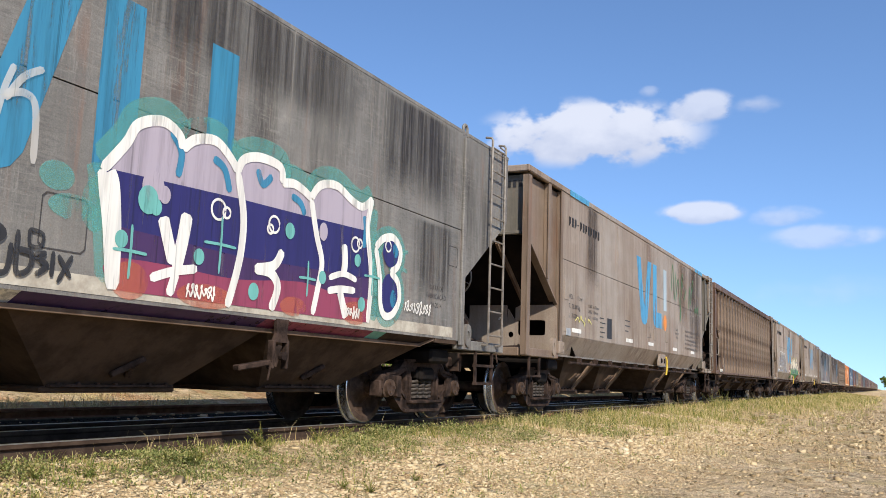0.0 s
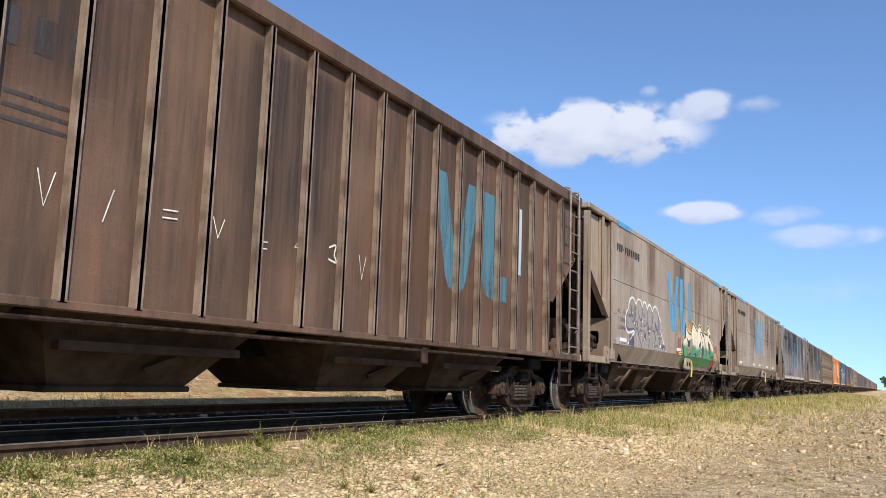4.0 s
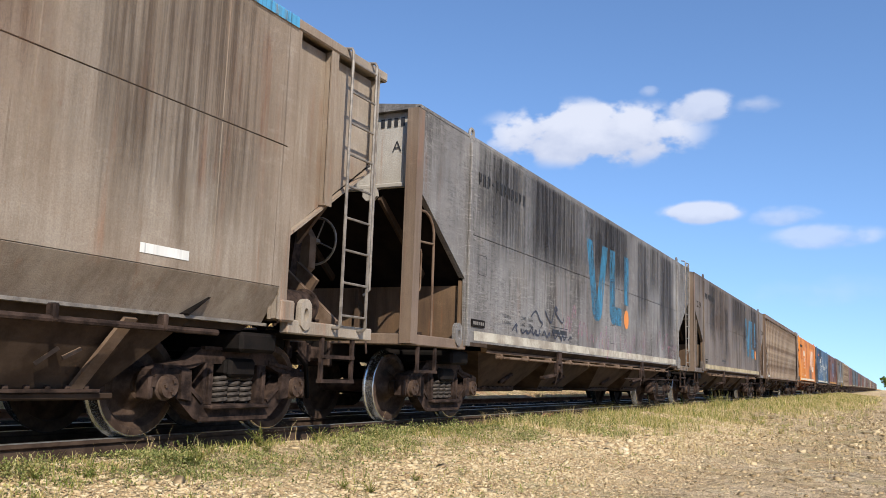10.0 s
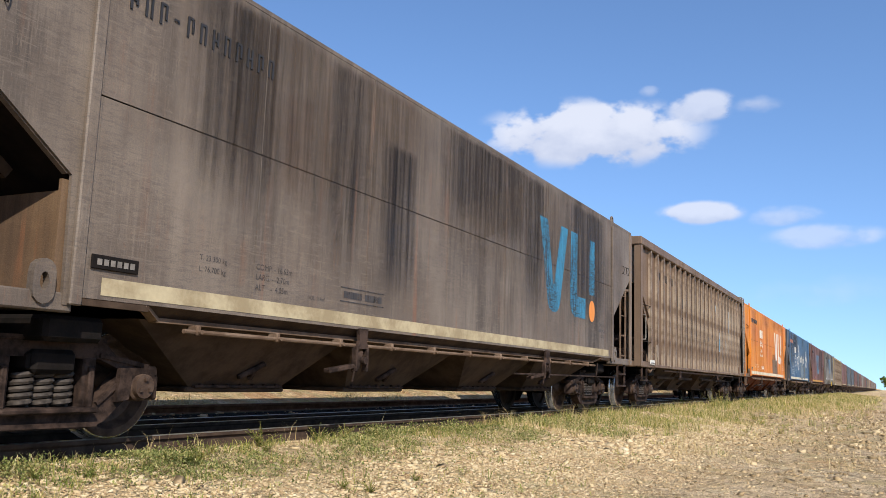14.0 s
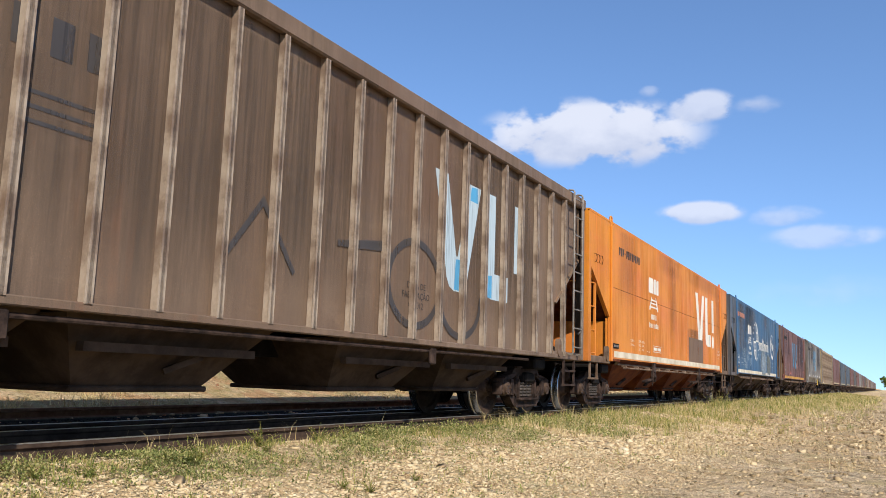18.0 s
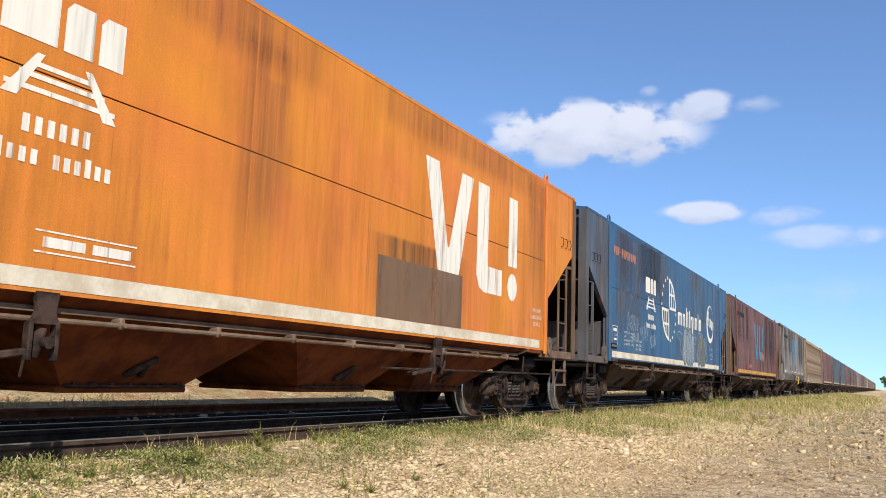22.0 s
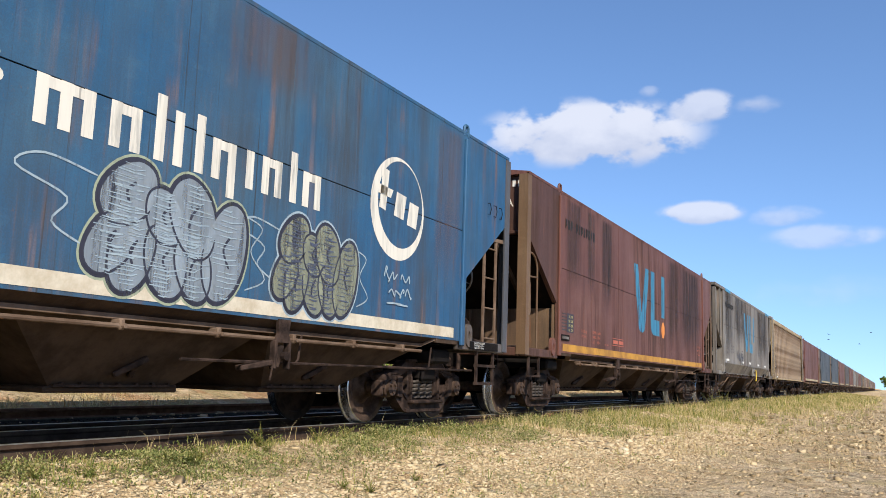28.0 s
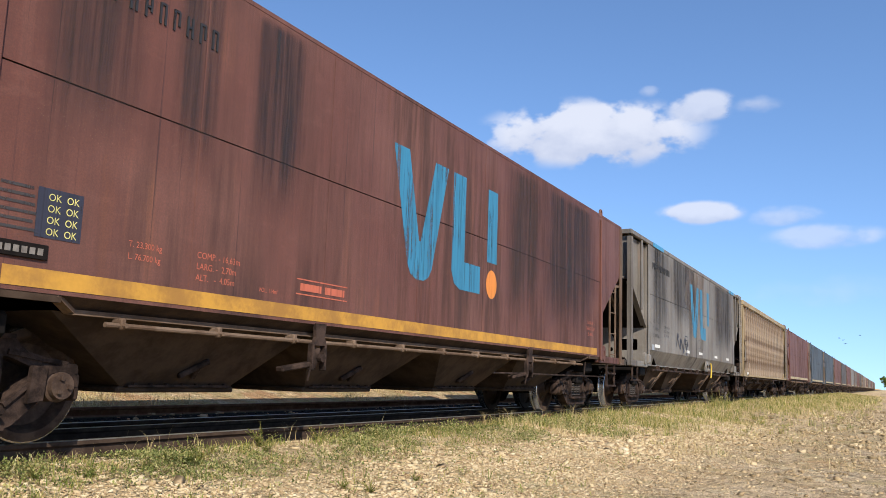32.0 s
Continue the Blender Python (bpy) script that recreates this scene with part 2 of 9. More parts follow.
M["end_slate"] = paint("paint_end_slate", (0.075, 0.075, 0.078), (0.11, 0.112, 0.118), grime=(0.05, 0.036, 0.028), soot=0.7, rusty=0.5, seed=24)
M["end_rust"] = paint("paint_end_rust", (0.15, 0.085, 0.04), (0.19, 0.12, 0.065), grime=(0.04, 0.025, 0.018), soot=0.6, rusty=0.6, seed=25)
M["hopper_red"] = grimy("hopper_red", (0.085, 0.020, 0.007), (0.17, 0.048, 0.012), 3.0, 0.85)
M["strap"] = grimy("yellow_strap", (0.62, 0.42, 0.05), (0.70, 0.50, 0.08), 9.0, 0.6)
M["dry_twig"] = grimy("dry_twig", (0.22, 0.17, 0.12), (0.34, 0.28, 0.21), 8.0, 0.9)
M["tab_white"] = grimy("plate_white", (0.55, 0.52, 0.45), (0.72, 0.69, 0.62), 6.0, 0.6)
M["steel_grey"] = grimy("galvanised", (0.33, 0.33, 0.33), (0.45, 0.45, 0.44), 9.0, 0.45, 0.3)


# ---------------------------------------------------------------- shapes
class Shape:
    """Collects the faces of one mesh."""

    def __init__(self):
        self.v, self.f, self.k, self.slot = [], [], [], 0

    def add(self, verts, faces):
        n = len(self.v)
        self.v += [tuple(p) for p in verts]
        self.f += [[n + i for i in f] for f in faces]
        self.k += [self.slot] * len(faces)
        return self

    def box(self, c, size, turn=None, cut=0.0):
        hx, hy, hz = (s / 2 for s in size)
        cut = min(cut, hx * 0.6, hy * 0.6, hz * 0.6)
        c = Vector(c)
        if cut <= 0:
            pts = [Vector((x, y, z)) for x in (-hx, hx) for y in (-hy, hy) for z in (-hz, hz)]
            faces = [(0, 1, 3, 2), (4, 6, 7, 5), (0, 4, 5, 1), (2, 3, 7, 6), (0, 2, 6, 4), (1, 5, 7, 3)]
        else:
            bm = bmesh.new()
            bmesh.ops.create_cube(bm, size=1.0, matrix=Matrix.Diagonal((hx * 2, hy * 2, hz * 2, 1)))
            bmesh.ops.bevel(bm, geom=bm.edges[:], offset=cut, segments=1, affect="EDGES")
            bm.verts.index_update()
            pts = [v.co.copy() for v in bm.verts]
            faces = [[v.index for v in f.verts] for f in bm.faces]
            bm.free()
        if turn is not None:
            pts = [turn @ q for q in pts]
        return self.add([c + q for q in pts], faces)

    def beam(self, a, b, w, h, cut=0.0, up=(0, 0, 1)):
        """A bar from a to b, w wide and h high."""
        a, b = Vector(a), Vector(b)
        x = (b - a).normalized()
        y = Vector(up).cross(x)
        y = y.normalized() if y.length > 1e-4 else Vector((0, 1, 0))
        turn = Matrix((x, y, x.cross(y))).transposed()
        return self.box((a + b) / 2, ((b - a).length, w, h), turn, cut)

    def tube(self, pts, r, n=8, close=False):
        """A round bar along points; the radius may be a list."""
        pts = [Vector(q) for q in pts]
        rr = r if isinstance(r, (list, tuple)) else [r] * len(pts)
        rings = []
        side = None
        for i, q in enumerate(pts):
            a = pts[i - 1] if (i or close) else q
            b = pts[(i + 1) % len(pts)] if (i < len(pts) - 1 or close) else q
            d = (b - a).normalized()
            if side is None:
                side = d.orthogonal().normalized()
            side = (side - d * side.dot(d)).normalized()
            o = d.cross(side)
            rings.append([q + (side * math.cos(k * math.tau / n) + o * math.sin(k * math.tau / n)) * rr[i] for k in range(n)])
        faces = []
        m = len(rings)
        for i in range(m if close else m - 1):
            j = (i + 1) % m
            faces += [(i * n + k, i * n + (k + 1) % n, j * n + (k + 1) % n, j * n + k) for k in range(n)]
        if not close:
            faces += [tuple(range(n))[::-1], tuple((m - 1) * n + k for k in range(n))]
        return self.add([q for ring in rings for q in ring], faces)

    def lathe(self, c, profile, axis="y", n=32):
        """Turned shape: profile of (along, radius) about an axis through c."""
        verts, faces = [], []
        for a, r in profile:
            for k in range(n):
                x, z = r * math.cos(k * math.tau / n), r * math.sin(k * math.tau / n)
                verts.append({"y": (x, a, z), "x": (a, x, z), "z": (x, z, a)}[axis])
        m = len(profile)
        for i in range(m - 1):
            faces += [(i * n + k, i * n + (k + 1) % n, (i + 1) * n + (k + 1) % n, (i + 1) * n + k) for k in range(n)]
        if profile[0][1] > 1e-5:
            faces.append(tuple(range(n)))
        if profile[-1][1] > 1e-5:
            faces.append(tuple((m - 1) * n + k for k in range(n))[::-1])
        c = Vector(c)
        return self.add([c + Vector(q) for q in verts], faces)

    def prism(self, poly, y0, y1):
        """A plate whose outline is given in x and z, between two values of y."""
        n = len(poly)
        verts = [(x, y0, z) for x, z in poly] + [(x, y1, z) for x, z in poly]
        faces = [tuple(range(n)), tuple(range(2 * n - 1, n - 1, -1))]
        faces += [(i, (i + 1) % n, n + (i + 1) % n, n + i) for i in range(n)]
        return self.add(verts, faces)

    def prism_x(self, poly, x0, x1):
        """A plate whose outline is given in y and z, between two values of x."""
        n = len(poly)
        verts = [(x0, y, z) for y, z in poly] + [(x1, y, z) for y, z in poly]
        faces = [tuple(range(n)), tuple(range(2 * n - 1, n - 1, -1))]
        faces += [(i, (i + 1) % n, n + (i + 1) % n, n + i) for i in range(n)]
        return self.add(verts, faces)

    def sheet(self, quad, thick):
        """A plate through four corners, thick metres."""
        q = [Vector(v) for v in quad]
        nrm = (q[1] - q[0]).cross(q[2] - q[0]).normalized() * thick
        return self.add(q + [v - nrm for v in q], [(0, 1, 2, 3), (7, 6, 5, 4), (0, 4, 5, 1), (1, 5, 6, 2), (2, 6, 7, 3), (3, 7, 4, 0)])

    def ring_plate(self, inner, outer, y0, y1):
        """A plate between two outlines of as many points, in x and z."""
        n = len(inner)
        verts = [(x, y, z) for y in (y0, y1) for loop in (inner, outer) for x, z in loop]
        faces = []
        for i in range(n):
            j = (i + 1) % n
            faces += [(i, j, n + j, n + i), (2 * n + i, 3 * n + i, 3 * n + j, 2 * n + j), (i, 2 * n + i, 2 * n + j, j), (n + i, n + j, 3 * n + j, 3 * n + i)]
        return self.add(verts, faces)

    def flat(self, poly, y):
        """A painted shape in x and z, facing -y."""
        n = len(poly)
        return self.add([(x, y, z) for x, z in poly], [tuple(range(n))])

    def mesh(self, name, smooth=False):
        me = bpy.data.meshes.new(name)
        me.from_pydata(self.v, [], self.f)
        bm = bmesh.new()
        bm.from_mesh(me)
        bmesh.ops.recalc_face_normals(bm, faces=bm.faces)
        bm.to_mesh(me)
        bm.free()
        me.polygons.foreach_set("material_index", self.k)
        if smooth:
            me.polygons.foreach_set("use_smooth", [True] * len(me.polygons))
            me.set_sharp_from_angle(angle=radians(38))
        return me


def part(name, shape, mat, parent, label="", smooth=False, at=(0, 0, 0)):
    """One mesh under a thing or a part."""
    me = shape.mesh(name, smooth)
    for m in mat if isinstance(mat, (list, tuple)) else (mat,):
        me.materials.append(m)
    ob = new(name, me)
    ob.parent = parent
    ob.location = at
    return tagged(ob, label)


def again(ob, at, parent=None, turn=None):
    """The same mesh once more as another part."""
    o = ob.copy()
    scene.collection.objects.link(o)
    o.parent = parent or ob.parent
    o.location = at
    if turn is not None:
        o.rotation_euler = turn
    return o


def thing(name, label, category, group="", kind="", at=(0, 0, 0)):
    e = new(name)
    e.location = at
    return tagged(e, label, category, group, kind)


# ---------------------------------------------------------------- the wagons
HW = 1.32                      # half the width of a wagon
TRACK = 6.18                   # the track's middle line
R_WHEEL = 0.43
BOGIE = 6.25                   # a bogie's middle, from the wagon's middle

MESH = {}


def wheelset_mesh():
    s = Shape()
    for k in (-1, 1):
        # one closed outline for the wheel: back, flange, tread, rim, web and hub
        prof = [(0.45, 0.09), (0.45, 0.13), (0.49, 0.19), (0.50, 0.34), (0.455, 0.355), (0.457, 0.450), (0.468, 0.458), (0.484, 0.455), (0.494, 0.434), (0.52, 0.431), (0.590, 0.426), (0.598, 0.414),
                (0.598, 0.352), (0.575, 0.335), (0.522, 0.30), (0.515, 0.21), (0.55, 0.16), (0.60, 0.135), (0.625, 0.12), (0.625, 0.085)]
        first = len(s.k)
        s.slot = 0
        s.lathe((0, 0, 0), [(a * k, r) for a, r in prof], n=40)
        for i in range(first + 5 * 40, first + 11 * 40):
            s.k[i] = 1
        s.lathe((0, 0, 0), [(a * k, r) for a, r in ((0.60, 0.084), (0.72, 0.084), (0.73, 0.118), (0.90, 0.118), (0.915, 0.10), (0.955, 0.095), (0.957, 0.02))], n=20)
        for j in range(3):
            a = j * math.tau / 3
            s.box((0.055 * math.cos(a), 0.960 * k, 0.055 * math.sin(a)), (0.028, 0.03, 0.028))
    s.lathe((0, 0, 0), [(-0.5, 0.08), (0.5, 0.08)], n=16)
    me = s.mesh("wheelset", True)
    me.materials.append(M["wheel"])
    me.materials.append(M["tread"])
    return me


def side_frame_shape(y):
    """Cast bogie side frame: arched top chord, spring seat, columns, guards and rounded journal lugs."""
    s = Shape()
    k = 1 if y > 0 else -1
    s.prism([(-1.03, 0.47), (-1.03, 0.55), (-0.95, 0.60), (-0.60, 0.66), (-0.47, 0.77), (0.47, 0.77), (0.60, 0.66), (0.95, 0.60), (1.03, 0.55), (1.03, 0.47), (0.80, 0.47), (0.72, 0.53), (0.44, 0.63), (-0.44, 0.63), (-0.72, 0.53), (-0.80, 0.47)], y - 0.07, y + 0.07)
    s.prism([(-0.80, 0.48), (-0.70, 0.54), (-0.42, 0.28), (0.42, 0.28), (0.70, 0.54), (0.80, 0.48), (0.74, 0.34), (0.52, 0.16), (0.38, 0.12), (-0.38, 0.12), (-0.52, 0.16), (-0.74, 0.34)], y - 0.07, y + 0.07)
    for q in (-1, 1):
        s.box((q * 0.36, y, 0.455), (0.12, 0.15, 0.38), cut=0.015)
        s.box((q * 0.36, y + k * 0.085, 0.42), (0.05, 0.04, 0.30), cut=0.01)
        s.box((q * 0.865, y, 0.545), (0.32, 0.18, 0.09), cut=0.02)
        s.box((q * 1.02, y, 0.42), (0.06, 0.16, 0.20), cut=0.02)
        # hanging guard inside the journal
        s.prism([(q * 0.62, 0.57), (q * 0.74, 0.57), (q * 0.72, 0.33), (q * 0.60, 0.31)], y + k * 0.07, y + k * 0.115)
        # journal adapter and end-cap saddle
        arc = [(q * 0.865 + 0.16 * math.cos(a), 0.415 + 0.16 * math.sin(a)) for a in (math.pi * (0.02 + 0.96 * i / 10) for i in range(11))]
        inn = [(q * 0.865 + 0.125 * math.cos(a), 0.415 + 0.125 * math.sin(a)) for a in (math.pi * (0.02 + 0.96 * i / 10) for i in range(11))]
        s.prism(arc + inn[::-1], y - 0.06, y + k * 0.09)
        s.beam((q * 0.44, y + k * 0.075, 0.66), (q * 0.92, y + k * 0.075, 0.585), 0.03, 0.035)
        s.beam((q * 0.44, y + k * 0.075, 0.30), (q * 0.70, y + k * 0.075, 0.50), 0.03, 0.035)
    s.beam((-0.47, y + k * 0.08, 0.765), (0.47, y + k * 0.08, 0.765), 0.05, 0.03)
    s.box((0, y + k * 0.07, 0.255), (0.80, 0.18, 0.04), cut=0.012)
    s.beam((-0.46, y + k * 0.075, 0.15), (0.46, y + k * 0.075, 0.15), 0.03, 0.035)
    return s


def spring_shape():
    s = Shape()
    pts = [(0.066 * math.cos(a), 0.066 * math.sin(a), 0.012 + 0.24 * i / 55) for i in range(56) for a in (i * math.tau / 11,)]
    s.tube(pts, 0.0215, 6)
    return s


def add_bogies(w, wheels, detail=True):
    for q in (-1, 1):
        u = q * BOGIE
        for k in (-1, 1):
            if "side_frame%d" % k not in MESH:
                fr = part("side_frame", side_frame_shape(k * 0.83), M["gear"], w, "cast steel bogie side frame caked with brown dust", True, (u, 0, 0))
                MESH["side_frame%d" % k] = fr
            else:
                again(MESH["side_frame%d" % k], (u, 0, 0), w)
        if "bolster" not in MESH:
            s = Shape()
            s.box((0, 0, 0.60), (0.36, 1.96, 0.17), cut=0.03)
            for k in (-1, 1):
                s.box((0, k * 0.86, 0.60), (0.40, 0.16, 0.13), cut=0.02)
                s.box((0.0, k * 0.945, 0.60), (0.20, 0.03, 0.05))
            s.lathe((0, 0, 0.68), [(0, 0.2), (0.09, 0.2)], "z", 18)
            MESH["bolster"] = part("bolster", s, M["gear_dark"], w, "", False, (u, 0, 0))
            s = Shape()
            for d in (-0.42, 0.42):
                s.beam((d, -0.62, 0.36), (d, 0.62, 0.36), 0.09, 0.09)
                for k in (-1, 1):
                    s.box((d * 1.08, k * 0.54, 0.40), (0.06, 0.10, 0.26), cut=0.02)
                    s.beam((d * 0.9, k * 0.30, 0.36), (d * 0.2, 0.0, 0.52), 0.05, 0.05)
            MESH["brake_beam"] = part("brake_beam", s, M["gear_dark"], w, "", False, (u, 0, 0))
        else:
            again(MESH["bolster"], (u, 0, 0), w)
            again(MESH["brake_beam"], (u, 0, 0), w)
        if detail:
            for d in (-0.165, 0.0, 0.165):
                if "spring" not in MESH:
                    MESH["spring"] = part("spring", spring_shape(), M["spring"], w, "dusty coil spring", True, (u + d, -0.845, 0.270))
                else:
                    again(MESH["spring"], (u + d, -0.845, 0.270), w)
        for d in (-0.865, 0.865):
            if "wheelset" not in MESH:
                MESH["wheelset"] = wheelset_mesh()
            o = new("wheelset", MESH["wheelset"])
            o.parent = w
            o.location = (u + d, 0, R_WHEEL)
            tagged(o, "steel wheelset with polished treads")
            wheels.append((o, u + d))


def add_underframe(w):
    if "center_sill" in MESH:
        for k in ("center_sill", "coupler", "air_hose"):
            again(MESH[k], (0, 0, 0), w)
        again(MESH["coupler"], (0, 0, 0), w, (0, 0, math.pi))
        again(MESH["air_hose"], (0, 0, 0), w, (0, 0, math.pi))
        return
    s = Shape()
    s.box((0, 0, 0.86), (15.9, 0.36, 0.26), cut=0.02)
    for q in (-1, 1):
        s.box((q * BOGIE, 0, 0.83), (0.5, 2.3, 0.18), cut=0.03)
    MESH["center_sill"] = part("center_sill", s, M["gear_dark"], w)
    s = Shape()
    s.box((8.02, 0, 0.80), (0.35, 0.16, 0.17), cut=0.03)
    s.prism([(8.15, 0.68), (8.15, 0.92), (8.30, 0.94), (8.36, 0.86), (8.36, 0.74), (8.30, 0.66)], -0.15, 0.05)
    s.prism([(8.24, 0.70), (8.24, 0.90), (8.38, 0.88), (8.38, 0.72)], 0.06, 0.15)
    s.box((7.90, 0, 0.82), (0.08, 0.42, 0.34), cut=0.02)
    s.tube([(7.95, -0.25, 1.02), (8.10, -0.45, 1.0), (8.10, -1.1, 0.98), (8.05, -1.15, 0.80)], 0.014, 6)
    MESH["coupler"] = part("coupler", s, M["gear"], w, "knuckle coupler coated with brown dust")
    again(MESH["coupler"], (0, 0, 0), w, (0, 0, math.pi))
    s = Shape()
    s.tube([(7.9, -0.32, 0.78), (8.06, -0.34, 0.66), (8.16, -0.30, 0.42), (8.26, -0.24, 0.30), (8.31, -0.2, 0.30)], 0.026, 8)
    MESH["air_hose"] = part("air_hose", s, M["gear_dark"], w, "black rubber brake hose", True)
    again(MESH["air_hose"], (0, 0, 0), w, (0, 0, math.pi))


def frustum(s, top, bot, z1, z0, yt=1.10, yb=0.48):
    """A hopper pocket: top and bottom stretches along the wagon, and their heights."""
    v = [(top[0], -yt, z1), (top[1], -yt, z1), (top[1], yt, z1), (top[0], yt, z1), (bot[0], -yb, z0), (bot[1], -yb, z0), (bot[1], yb, z0), (bot[0], yb, z0)]
    s.add(v, [(0, 1, 5, 4), (1, 2, 6, 5), (2, 3, 7, 6), (3, 0, 4, 7), (4, 5, 6, 7), (3, 2, 1, 0)])


def ladder_shape(u0, u1, z0, z1, y, n, r=0.017, hook=True):
    s = Shape()
    for u in (u0, u1):
        pts = [(u, y, z0), (u, y, z1 - 0.05), (u, y + 0.02, z1 - 0.015), (u, y + 0.11, z1)] if hook else [(u, y, z0), (u, y, z1)]
        s.tube([(u, y + 0.12, z0 - 0.03), (u, y + 0.02, z0 - 0.025)] + pts if hook else pts, r, 8)
    for i in range(n):
        z = z0 + 0.10 + (z1 - z0 - 0.25) * i / (n - 1)
        s.tube([(u0, y, z), (u1, y, z)], r * 0.75, 6)
    return s


def hand_wheel_shape(c, r):
    s = Shape()
    ring = [(c[0], c[1] + r * math.cos(a), c[2] + r * math.sin(a)) for a in (i * math.tau / 24 for i in range(24))]
    s.tube(ring, 0.014, 8, close=True)
    for j in range(4):
        a = 0.4 + j * math.tau / 4
        s.tube([c, (c[0] - 0.0, c[1] + r * math.cos(a), c[2] + r * math.sin(a))], 0.009, 6)
    s.lathe(c, [(-0.10, 0.02), (0.03, 0.035), (0.04, 0.0)], "x", 12)
    return s


def plate_with_slots(s, u, top, foot):
    """Upright plate across the wagon with two oblong slots and two small round holes."""
    def window(y0, y1, hole, cy, cz):
        corner = [(y0, foot), (y1, foot), (y1, top), (y0, top)]
        def rim(p):
            d = (p[0] - cy, p[1] - cz)
            best = 9.0
            for j in range(4):
                (a0, b0), (a1, b1) = corner[j], corner[(j + 1) % 4]
                ea, eb = a1 - a0, b1 - b0
                den = d[0] * eb - d[1] * ea
                if abs(den) > 1e-6:
                    f = ((a0 - cy) * eb - (b0 - cz) * ea) / den
                    if 0 < f < best:
                        best = f
            return (cy + d[0] * best, cz + d[1] * best)
        first = len(s.v)
        s.ring_plate(hole, [rim(p) for p in hole], u - 0.012, u + 0.012)
        s.v[first:] = [(b, a, c) for a, b, c in s.v[first:]]
    for k in (-1, 1):
        cy, cz = k * 0.82, 1.45
        slot = [(cy + max(-0.25, min(0.25, 0.34 * math.cos(g))), cz + max(-0.13, min(0.13, 0.17 * math.sin(g)))) for g in (math.tau * i / 28 + 0.11 for i in range(28))]
        window(*sorted((k * 1.27, k * 0.52)), slot, cy, cz)
        cy, cz = k * 0.44, 1.33
        window(*sorted((k * 0.52, k * 0.36)), [(cy + 0.05 * math.cos(g), cz + 0.05 * math.sin(g)) for g in (math.tau * i / 14 + 0.1 for i in range(14))], cy, cz)
    s.box((u, 0, (top + foot) / 2), (0.024, 0.72, top - foot))


